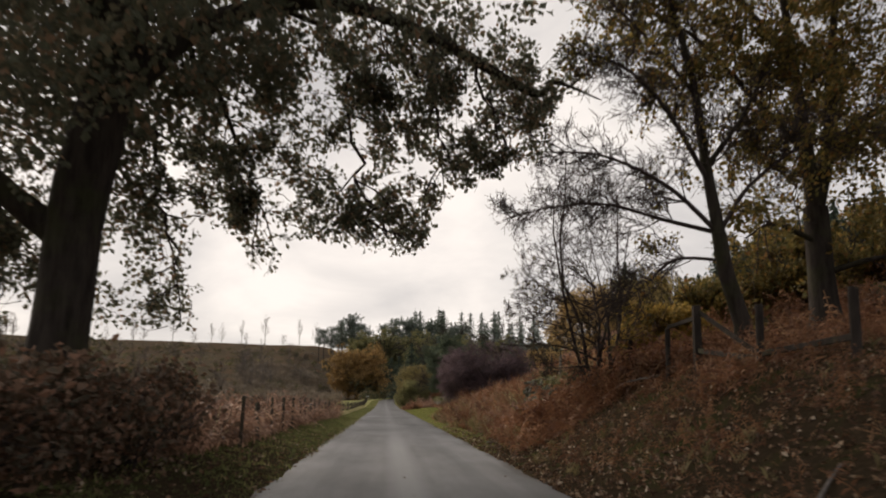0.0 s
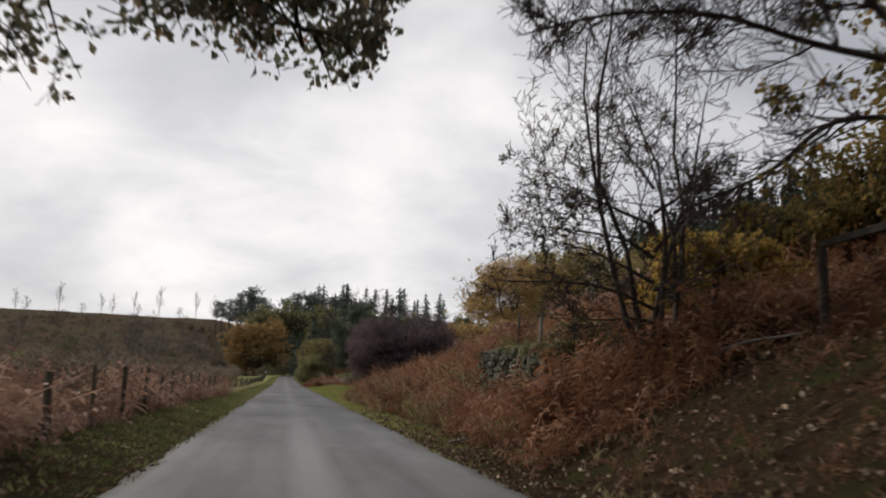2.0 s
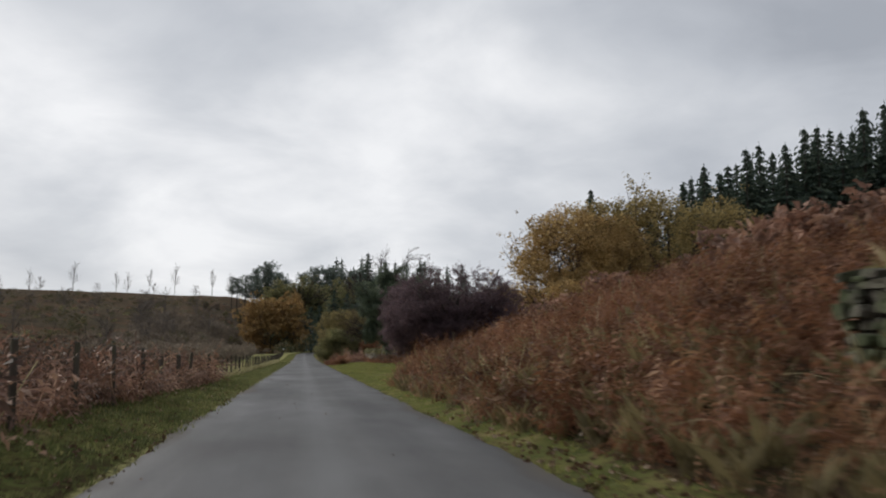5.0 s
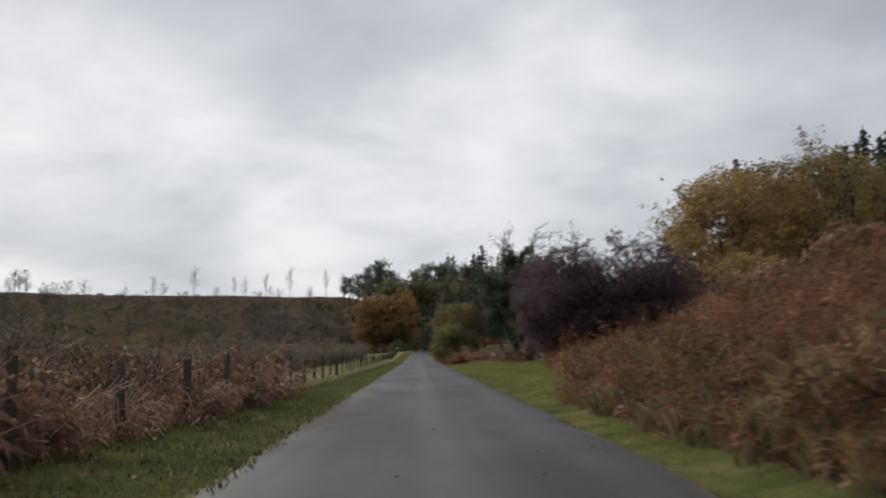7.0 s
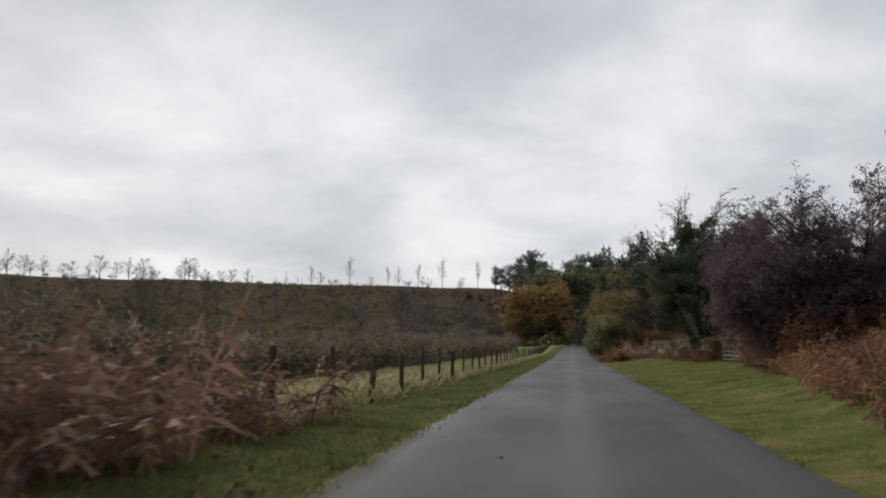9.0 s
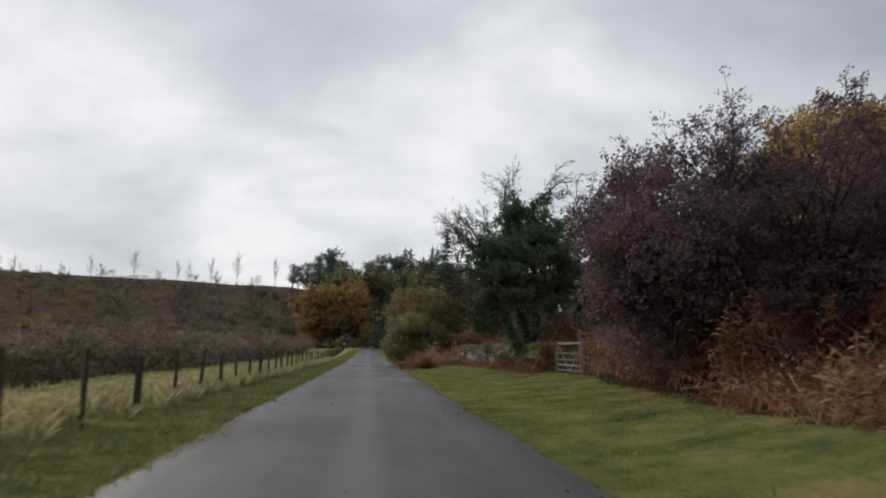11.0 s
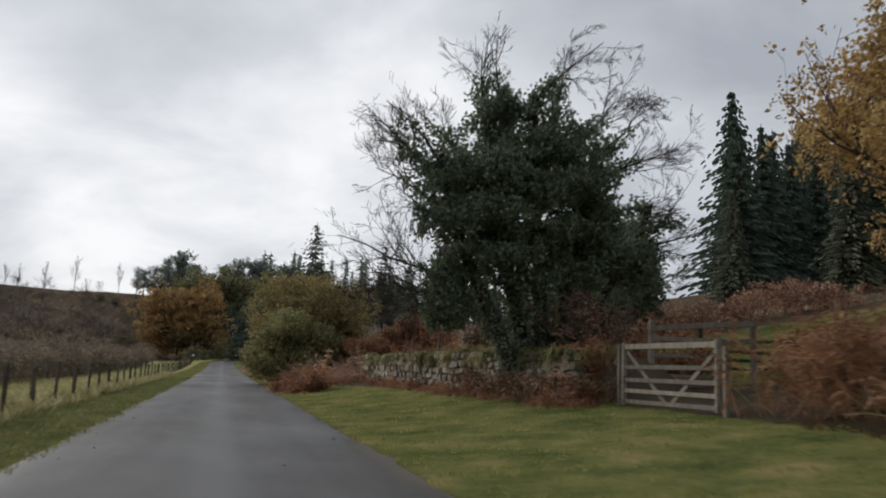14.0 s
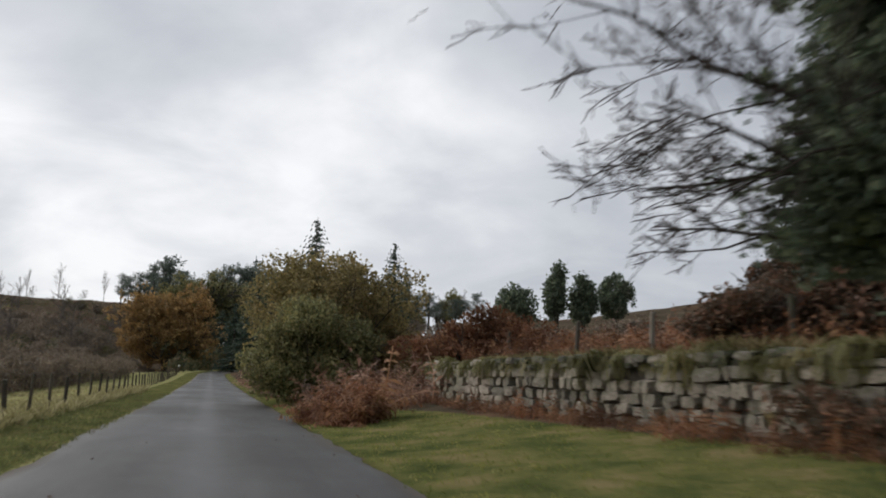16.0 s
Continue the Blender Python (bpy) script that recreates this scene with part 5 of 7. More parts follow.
def pine_kind(seed, label):
    """A tall pine: long bare stem and a ragged rounded head."""
    g = np.random.default_rng(seed)
    ob = base("pine_tree", (0, 0, -500), label, "conifer", "pines on the skyline")
    part("trunk", mesh_np("trunk", *tubes([([(0, 0, -0.02), (0.01, 0, 0.5), (0, 0, 0.95)], np.array([0.018, 0.013, 0.004]))], lambda r: 6), M_BARK_GREY, True), parent=ob)
    pts = []
    for k in range(30):                    # flat needle plates at the ends of the boughs
        h = g.uniform(0.5, 0.98)
        a, r = g.uniform(0, 6.283), 0.10 * (1.15 - abs(h - 0.72) * 2.2) * g.uniform(0.3, 1.0)
        q = g.normal(0, 1, (20, 3)) * (0.042, 0.042, 0.017) * g.uniform(0.7, 1.3)
        pts.append(q + (math.cos(a) * r, math.sin(a) * r, h))
    p = np.concatenate(pts)
    part("crown", scatter("crown", FAR_CLUMPS, p, 0.036 * g.uniform(0.6, 1.3, len(p)), M_NEEDLE_HAZED, free=True), parent=ob)
    return ob


def wood_kind(seed, mat, label, dens):
    """A broadleaved woodland tree one metre high."""
    g = np.random.default_rng(seed)
    ob = base("woodland_tree", (0, 0, -500), label, "tree", "trees of the wood ahead")
    wood, tips = [([(0, 0, -0.03), (0.01, 0, 0.25), (0, 0.01, 0.5)], np.array([0.025, 0.02, 0.014]))], []
    for k in range(6):
        a = k * 1.05
        grow(g, (0, 0, 0.2 + 0.05 * k), (math.cos(a), math.sin(a), 1.4), 0.27, 0.011, 0, dict(TWIGGY, kids=[6, 4], min_r=0.003, leaf_from=1), wood, tips)
    part("trunk", mesh_np("trunk", *tubes(wood, lambda r: 4), M_BARK_GREY, True), parent=ob)
    p = np.concatenate([lumps(g, (0, 0, 0.58), (0.27, 0.27, 0.40), 26, dens, 0.3), np.array(tips)[::3]])
    part("crown", scatter("crown", FAR_CLUMPS, p, 0.046 * g.uniform(0.6, 1.3, len(p)), mat, free=True), parent=ob)
    return ob


def put_top(kind, x, y, top, yaw, wide=1.0):
    """Stand a conifer so that its tip reaches a given height."""
    return put(kind, x, y, top - float(land(x, y)), yaw, wide)


def put(kind, x, y, height, yaw, wide=1.0):
    return copy_thing(kind, Matrix.LocRotScale((x, y, float(land(x, y)) - 0.15), Euler((0, 0, yaw)), (height * wide, height * wide, height)))


# ---- the big trees along the lane ----
left_oak()
bank_oak()
rear_oak()
thorn_tree()
hawthorn()
ivy_tree()
broad_tree("oak_tree", 21.0, 96.5, 5.2, (6.6, 5.0, 3.0), "rounded oak on the hillside with golden thinning leaves", M_BUFF, 51, SPRAYS, 1.05, (40, 130), 0.1)
broad_tree("oak_tree", 38.5, 112.0, 12.8, (11.0, 7.5, 5.8), "broad oak on the hillside with olive-gold leaves", M_OLIVE, 52, SPRAYS, 1.6, (40, 90), 0.05)
broad_tree("oak_tree", 27.0, 108.0, 11.6, (7.4, 6.5, 5.6), "broad oak with golden-brown autumn leaves on the hillside", M_BUFF, 53, SPRAYS, 1.2, (60, 130), 0.06, clear=0.15)
broad_tree("beech_tree", -9.3, 291.0, 20.0, (11.6, 9.5, 10.6), "large rounded beech with orange autumn leaves", M_ORANGE, 54, CLUMPS, 1.15, (44, 110), 0.0, 0.6, clear=0.1, hollow=0.25)
shrub("hazel_bush", 8.8, 26.4, 1.9, (1.9, 1.5), "yellow-leaved hazel bush on top of the bank", M_GOLD, 60, OAKS, 1.0, (24, 70))
for hx, hy, hh, hr in ((10.6, 27.6, 1.9, 1.9), (13.2, 26.8, 2.3, 2.2), (16.5, 28.0, 2.4, 2.6)):
    shrub("hazel_bush", hx, hy, hh, (hr, hr * 0.8), "yellow-olive hazel bush along the top of the bank", M_OAK_YELLOW, 600 + int(hx), OAKS, 1.0, (26, 60))
for hx, hy, hh, hr in ((17.5, 20.0, 3.0, 3.0), (12.4, 16.5, 1.3, 2.0), (15.5, 16.0, 2.2, 2.6)):
    shrub("bramble_bush", hx, hy, hh, (hr, hr * 0.8), "dark olive bramble thicket under the oaks", M_HEDGE, 640 + int(hx), OAKS, 1.0, (26, 60))
shrub("sallow_bush", 4.7, 134.6, 3.9, (3.2, 2.6), "rounded green sallow bush beside the lane", M_SHRUB, 61, SPRAYS, 0.9, (46, 110))
shrub("sallow_bush", 6.0, 138.8, 6.5, (4.2, 4.0), "tall olive-brown sallow bush beside the lane", M_SHRUB_GOLD, 62, SPRAYS, 0.95, (70, 110))
shrub("thorn_bush", 10.6, 131.0, 2.6, (3.2, 2.6), "russet thorn bush behind the stone wall", M_BRACKEN, 63, SPRAYS, 0.8, (30, 90))

# ---- conifers ----
SPRUCE = [conifer_kind(71, 28, 0.24, 0.42, M_NEEDLE, "dark green spruce of the hillside plantation"),
          conifer_kind(72, 30, 0.21, 0.36, M_NEEDLE, "dark green spruce of the hillside plantation"),
          conifer_kind(73, 26, 0.27, 0.30, M_NEEDLE, "dark green spruce of the hillside plantation")]
TALL = [conifer_kind(81, 30, 0.26, 0.15, M_NEEDLE, "tall dark spruce with dense needles behind the gate", 0.16, m=11),
        conifer_kind(82, 32, 0.23, 0.22, M_NEEDLE, "tall dark spruce with dense needles behind the gate", 0.16, m=11)]
SOFT = conifer_kind(74, 40, 0.26, 0.7, M_NEEDLE_SOFT, "greyish green drooping conifer", 0.02, m=14)
FAR = [conifer_kind(83, 22, 0.24, 0.4, M_NEEDLE_HAZED, "spruce of the far row with haze tinted into its needles"), conifer_kind(84, 20, 0.21, 0.35, M_NEEDLE_HAZED, "spruce of the far row with haze tinted into its needles")]
LONE = conifer_kind(85, 20, 0.34, -0.05, M_NEEDLE, "lone dark spruce with open spreading tiers", 0.1, m=11)
put_top(LONE, 15.1, 231.0, 26.0, 0.3, 1.0)
put_top(LONE, 26.2, 224.0, 22.0, 1.3, 1.0)
PINES = [pine_kind(75, "tall dark pine with a bare stem"), pine_kind(76, "tall dark pine with a bare stem")]
g = np.random.default_rng(77)
for i in range(9):                        # two clumps beyond the orange beech, with a gap between
    put_top(PINES[i % 2], -34 + i * 3.1 + g.uniform(-1.2, 1.2), 430 + g.uniform(-8, 8), 44.0 - abs(i - 5) * 0.8 + g.uniform(-4.5, 1.5), g.uniform(0, 6), g.uniform(0.85, 1.25))
for i in range(13):
    put_top(PINES[i % 2], -1 + i * 3.4 + g.uniform(-1.2, 1.2), 430 + g.uniform(-8, 8), 42 + g.uniform(-6, 1.5), g.uniform(0, 6), g.uniform(0.85, 1.25))
WOODS = [wood_kind(78, M_SHRUB, "dull green tree of the wood ahead", 40), wood_kind(79, M_HEDGE, "dark half-bare tree of the wood ahead", 34), wood_kind(80, M_SCRUB, "brown half-bare tree of the wood ahead", 22)]
for i in range(20):
    put_top(WOODS[i % 3], 13 + i * 2.9 + g.uniform(-1, 1), 335 + 18 * (i % 3) + g.uniform(-5, 5), 26 + g.uniform(-4, 3), g.uniform(0, 6), 1.2)
for i in range(8):
    put_top(WOODS[(i + 1) % 3], -40 + i * 5 + g.uniform(-1, 1), 380 + g.uniform(-6, 6), 22 + g.uniform(-5, 3), g.uniform(0, 6), 1.2)
for i in range(13):
    put_top(WOODS[i % 2], -9 + i * 3.4 + g.uniform(-1, 1), 352 + g.uniform(-6, 6), 31 + g.uniform(-4, 2.5), g.uniform(0, 6), 1.2)
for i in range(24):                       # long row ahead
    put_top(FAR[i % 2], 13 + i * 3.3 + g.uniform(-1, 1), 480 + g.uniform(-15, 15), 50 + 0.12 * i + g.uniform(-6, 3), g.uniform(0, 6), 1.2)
for i in range(9):                        # dark wood behind the bushes
    put_top(SPRUCE[i % 3], 5 + i * 3.6 + g.uniform(-1, 1), 265 + g.uniform(-8, 8), 17 + g.uniform(-3, 2), g.uniform(0, 6), 1.8)
for i in range(9):
    put_top(PINES[i % 2], 44 + i * 3.4 + g.uniform(-1, 1), 300 + g.uniform(-5, 5), 22 + g.uniform(-2, 2), g.uniform(0, 6), 1.5)
for r in range(5):                        # plantation on the hill, its edge curving up the slope
    for c in range(30):
        b = 24.6 + c * 1.15 + (r % 2) * 0.5 + g.uniform(-0.35, 0.35)
        far = 166 + r * 11 + g.uniform(-3, 3)
        x, y = 0.2 + far * math.sin(radians(b)), 21 + far * math.cos(radians(b))
        top = 1.2 + 166 * np.interp(b, [24.4, 28, 33, 35.5, 40, 60], [0.202, 0.226, 0.247, 0.258, 0.258, 0.24]) + g.uniform(-1.8, 3.0) + r * 0.6
        put_top(SPRUCE[(r + c) % 3], x, y, top, g.uniform(0, 6), 1.3)
for i in range(7):                        # dark wood closing the view where the lane bends
    put_top(SPRUCE[i % 3], -4 + i * 3.2, 322 + g.uniform(-3, 6), 17 + g.uniform(-3, 2), g.uniform(0, 6), 2.2)
for i in range(12):                       # nearer edge of the plantation behind the gate
    put_top(TALL[i % 2], 40 + i * 2.6 + g.uniform(-0.6, 0.6), 145 + i * 2.0 + g.uniform(-2, 2), (21.5, 25.5)[i > 0] + 0.15 * i + g.uniform(-2, 1.0), g.uniform(0, 6), 1.15)
put(SOFT, 34.5, 124.0, 10.0, 0.5, 1.0)
put(SOFT, 31.5, 131.0, 8.5, 1.5, 1.0)
for kind in (*SPRUCE, *TALL, *FAR, SOFT, LONE, *PINES, *WOODS):      # the patterns themselves stand far back in the wood
    kind.matrix_basis = Matrix.LocRotScale((150 + g.uniform(0, 30), 120 + g.uniform(0, 60), 0), None, (18, 18, 18))
    kind.location.z = float(land(kind.location.x, kind.location.y)) - 0.2

# ---- bracken, grass and leaves ----
def bracken(name, count, xs, ys, label, mat, keep, size=(0.7, 1.2), shapes=FRONDS, tilt=(0.0, 0.9), rise=0.0):
    x, y = rng.uniform(*xs, count), rng.uniform(*ys, count)
    k = keep(x, y)
    x, y = x[k], y[k]
    s = rng.uniform(*size, len(x)) * (1.0 + 0.42 * waves(x, y, 1.7, 59) + 0.2 * waves(x, y, 6.5, 60))
    me = scatter(name, shapes, on_land(x, y, rise * rng.uniform(0, 1, len(x)) - 0.03), np.maximum(s, 0.25), mat, tilt)
    return tagged(part(name, me), label, "bracken", kind="stuff")


def bank_keep(x, y):
    w = waves(x, y, 3.0, 51)
    return (x > toe(y) + 0.25 * w) & ~((y < 40) & (x < 6.0) & (w < -0.3)) & ~((y > 28.6) & (y < 35.2) & (x > 5.2) & (x < 6.7)) & ~((y > 23) & (y < 28) & (x > 5.0) & (x < 7.2) & (w < -0.15))


bracken("bracken", 6500, (3.4, 9.0), (21.5, 46), "rust-brown dead bracken over the roadside bank", M_BRACKEN, bank_keep, (0.45, 0.9))
bracken("bracken", 6800, (3.4, 9.0), (46, 79), "rust-brown dead bracken over the roadside bank", M_BRACKEN, bank_keep, (0.45, 0.9), MID_FRONDS)
bracken("bracken", 2600, (5.4, 12.0), (6, 18), "russet bracken patch high on the shaded bank", M_BRACKEN, lambda x, y: waves(x, y, 4, 49) > 0.1, (0.3, 0.6), MID_FRONDS, (0.3, 1.2))
bracken("bracken", 6500, (8.6, 14), (21.5, 79), "rust-brown dead bracken along the top of the bank", M_BRACKEN, bank_keep, (0.6, 1.0), MID_FRONDS)
bracken("bracken", 3800, (3.6, 13.5), (4, 23), "dull trodden bracken on the shaded bank", M_BRACKEN, lambda x, y: (x > 3.6 + 0.4 * waves(x, y, 3, 50)), (0.2, 0.45), MID_FRONDS, (0.5, 1.5))
bracken("bracken", 900, (5.6, 11), (14.5, 22), "russet bracken sprawling down the bank", M_BRACKEN, lambda x, y: (x > 5.2 + 0.6 * waves(x, y, 3, 47)), (0.4, 0.8), MID_FRONDS, (0.2, 1.1))
bracken("bracken", 900, (4.2, 7.2), (20.8, 24.6), "deep russet bracken round the thorn tree", M_BRACKEN, lambda x, y: (x - 5.6) ** 2 + (y - 22.6) ** 2 < 3.4, (0.9, 1.4), FRONDS, (0, 0.6))
bracken("bracken", 6000, (13, 34), (14, 84), "rust-brown dead bracken over the upper hillside", M_BRACKEN, lambda x, y: waves(x, y, 9, 52) > -0.5, (0.9, 1.5), SMALL_FRONDS)
bracken("bracken", 8000, (7.0, 13.5), (78, 97.5), "tall thicket of russet bracken beside the gate", M_BRACKEN,
        lambda x, y: (x > toe(y) + 0.1 + 0.3 * waves(x, y, 2, 53)) & (y < 97.4) & ~((x < toe(y) + 0.6) & (rng.uniform(0, 1, len(x)) < 0.5)), (0.6, 1.05), MID_FRONDS, (0, 0.8), 1.1)
bracken("bracken", 3600, (7.0, 9.4), (101.3, 128), "low russet bracken along the foot of the wall", M_BRACKEN,
        lambda x, y: (x > 8.1 - (y - 104) * 0.035 - 0.75 + 0.25 * waves(x, y, 2, 54)) & (x < 8.1 - (y - 104) * 0.035), (0.3, 0.6), MID_FRONDS, (0.1, 1.0))
bracken("bracken", 5500, (16, 60), (98, 175), "brown bracken over the hill behind the gate", M_BRACKEN_DARK, lambda x, y: (waves(x, y, 9, 48) > -0.6) & ~((x < 26) & (y < 114)), (0.9, 1.5), SMALL_FRONDS)
bracken("bracken", 4500, (9.2, 17), (101, 140), "dull russet bracken on the ground behind the wall", M_BRACKEN, lambda x, y: (waves(x, y, 4, 55) > -0.3) & ~((x > 10.2) & (y < 107)), (0.6, 1.2), MID_FRONDS)
bracken("bracken", 260, (8.0, 9.0), (101.2, 103.2), "russet bracken at the broken end of the wall", M_BRACKEN, lambda x, y: x < 8.9, (0.5, 0.9))
bracken("bracken", 900, (2.9, 4.9), (119.5, 124.5), "heap of russet bracken at the road edge", M_BRACKEN, lambda x, y: ((x - 3.9) / 1.0) ** 2 + ((y - 122) / 2.4) ** 2 < 1, (0.8, 1.25))
bracken("bracken", 3500, (3.4, 7.5), (124, 190), "dull brown bracken under the roadside bushes", M_BRACKEN_DARK, lambda x, y: x > toe(y), (0.8, 1.6), MID_FRONDS)
bracken("bracken", 7200, (-7.0, -3.05), (17, 63.5), "dull brown bracken along the fence", M_BRACKEN_DARK,
        lambda x, y: (waves(x, y, 3, 56) > -0.75) & (x < -3.15 + 0.25 * waves(x, y, 1.5, 57)), (0.7, 1.2), MID_FRONDS, (0, 0.7))
bracken("bracken", 4000, (-60, -7), (20, 130), "thin brown bracken over the far side of the field", M_BRACKEN_DARK,
        lambda x, y: (waves(x, y, 12, 58) > -0.2) & ~((y > 62) & (x > -17)), (0.9, 1.6), SMALL_FRONDS)


def verge(name, count, xs, ys, keep, shapes, size, mat, label):
    x, y = rng.uniform(*xs, count), rng.uniform(*ys, count)
    k = keep(x, y)
    x, y = x[k], y[k]
    me = scatter(name, shapes, on_land(x, y), rng.uniform(*size, len(x)), mat, (0, 0.3))
    tagged(part(name, me), label, "grass", kind="stuff")


verge("tussock_grass", 900, (3.3, 9), (4, 24), lambda x, y: waves(x, y, 2.0, 66) > 0.2, LONG_TUFTS, (0.2, 0.42), M_TUSSOCK, "low mossy grass tufts on the shaded bank")
verge("verge_grass", 9000, (2.85, 9.2), (22, 128), lambda x, y: (x < toe(y) + 0.2) & (rng.uniform(0, 1, len(x)) < np.interp(y, [20, 32], [0.25, 1])), TUFTS, (0.6, 1.3), M_GRASS, "short green grass on the roadside verge")
verge("verge_grass", 13000, (-3.9, -1.6), (6, 150), lambda x, y: rng.uniform(0, 1, len(x)) < np.interp(y, [5, 30, 45], [0.3, 0.6, 1]), TUFTS, (0.7, 2.0), M_GRASS_DEEP, "short green grass between road and fence")
verge("field_grass", 9000, (-17, -3.9), (60, 170), lambda x, y: (waves(x, y, 2, 61) > -0.8) & (rng.uniform(0, 1, len(x)) < np.interp(x, [-17, -7, -4.5], [0.25, 0.4, 1])), LONG_TUFTS, (0.25, 0.6), M_STRAW, "pale bleached grass of the field")
verge("tussock_grass", 1500, (-4.3, -3.2), (60, 160), lambda x, y: waves(x, y, 1.6, 62) > -0.1, LONG_TUFTS, (0.5, 1.0), M_STRAW, "pale tussocks under the fence")
verge("tussock_grass", 450, (3.4, 5.2), (38, 56), lambda x, y: (waves(x, y, 2.0, 68) > -0.1) & (x > toe(y) - 0.15), LONG_TUFTS, (0.6, 1.1), M_TUSSOCK, "yellowed grass at the foot of the bank")
verge("tussock_grass", 3500, (3.6, 8), (24, 66), lambda x, y: (waves(x, y, 2.2, 63) > 0.25) & (x > toe(y) + 0.1), LONG_TUFTS, (0.5, 1.1), M_TUSSOCK, "yellowed grass tussocks on the bank")
verge("tussock_grass", 700, (4.8, 8.2), (22.5, 31), lambda x, y: (waves(x, y, 1.7, 67) > 0.0) & ~((y > 28) & (x < 6.2)), LONG_TUFTS, (0.45, 0.9), M_TUSSOCK, "tan tussock grass on the bank beside the short wall")
verge("tussock_grass", 1200, (8.0, 10.2), (102, 128), lambda x, y: (x > 8.45 - (y - 104) * 0.035) & (x < 9.6), LONG_TUFTS, (0.5, 1.0), M_TUSSOCK, "yellowed grass along the top of the wall")


def stalks(count, xs, ys, keep, label):
    x, y = rng.uniform(*xs, count), rng.uniform(*ys, count)
    k = keep(x, y)
    x, y = x[k], y[k]
    me = scatter("dead_stalks", STALKS, on_land(x, y), rng.uniform(0.5, 1.2, len(x)), M_STRAW, (0.1, 1.2))
    tagged(part("dead_stalks", me), label, "stalks", kind="stuff")


stalks(1500, (3.8, 12), (23, 79), lambda x, y: (x > toe(y)) & (waves(x, y, 2.6, 64) > -0.2), "pale dead stalks among the bracken of the bank")
stalks(700, (-6, -3.4), (18, 63), lambda x, y: waves(x, y, 2.6, 65) > -0.2, "pale dead stalks among the bracken by the fence")
stalks(700, (8.2, 13), (80, 97), lambda x, y: x > toe(y) + 0.5, "pale dead stalks in the bracken thicket")


def litter(count, xs, ys, keep, label):
    x, y = rng.uniform(*xs, count), rng.uniform(*ys, count)
    k = keep(x, y)
    x, y = x[k], y[k]
    me = scatter("fallen_leaves", LITTER, on_land(x, y, 0.02), rng.uniform(0.45, 0.9, len(x)), M_FALLEN, (0, 0.3))
    tagged(part("fallen_leaves", me), label, "leaves", kind="stuff")


litter(17000, (2.8, 10), (4, 45), lambda x, y: rng.uniform(0, 1, len(x)) < np.interp(y, [0, 26, 45], [1, 0.7, 0.1]), "fallen brown and buff leaves on the bank")
litter(2000, (-3.6, -1.5), (4, 60), lambda x, y: rng.uniform(0, 1, len(x)) < np.interp(y, [0, 30, 60], [1, 0.5, 0.2]), "fallen leaves along the road edge")
x, y = rng.uniform(-1.6, 2.8, 140), rng.uniform(5, 118, 140)
x = np.where(rng.uniform(0, 1, 140) < 0.7, np.where(x > 0.6, 2.85 - 0.5 * rng.uniform(0, 1, 140) ** 2, -1.6 + 0.5 * rng.uniform(0, 1, 140) ** 2), x)
tagged(part("fallen_leaves", scatter("fallen_leaves", LITTER, np.stack([x, y, np.full(140, 0.035)], 1), rng.uniform(0.2, 0.45, 140), M_FALLEN, (0, 0.15))), "few fallen leaves lying on the asphalt", "leaves", kind="stuff")


# ---- fence along the field ----
def fence_x(y):
    return float(np.interp(y, [17, 30, 64, 100, 260], [-3.0, -3.15, -3.42, -3.55, -4.9]))


def post_mesh(seed, h, r, square=False):
    """A split, weathered stake with an uneven top."""
    g = np.random.default_rng(seed)
    bm = bmesh.new()
    n = 4 if square else 7
    rings = []
    for z in (-0.35, 0.0, h * 0.5, h * 0.96, h):
        k = 0.88 if z == h else 1.0
        rings.append([bm.verts.new((r * k * (1 + g.uniform(-.12, .12)) * math.cos(a * 6.283 / n + 0.78), r * k * (1 + g.uniform(-.12, .12)) * math.sin(a * 6.283 / n + 0.78),
                                    z + (g.uniform(-.02, .02) if z > 0 else 0))) for a in range(n)])
    for lo, hi in zip(rings, rings[1:]):
        for a in range(n):
            bm.faces.new((lo[a], lo[(a + 1) % n], hi[(a + 1) % n], hi[a]))
    bm.faces.new(rings[-1])
    return bm


def wire_mesh(name, pts, r=0.0026):
    return mesh_np(name, *tubes([(pts, np.full(len(pts), r))], lambda q: 4), M_WIRE)


M_WIRE, wn_, wl_, wb_ = material("galvanised_wire")
wb_.inputs["Base Color"].default_value, wb_.inputs["Metallic"].default_value, wb_.inputs["Roughness"].default_value = (0.12, 0.105, 0.09, 1), 0.4, 0.7


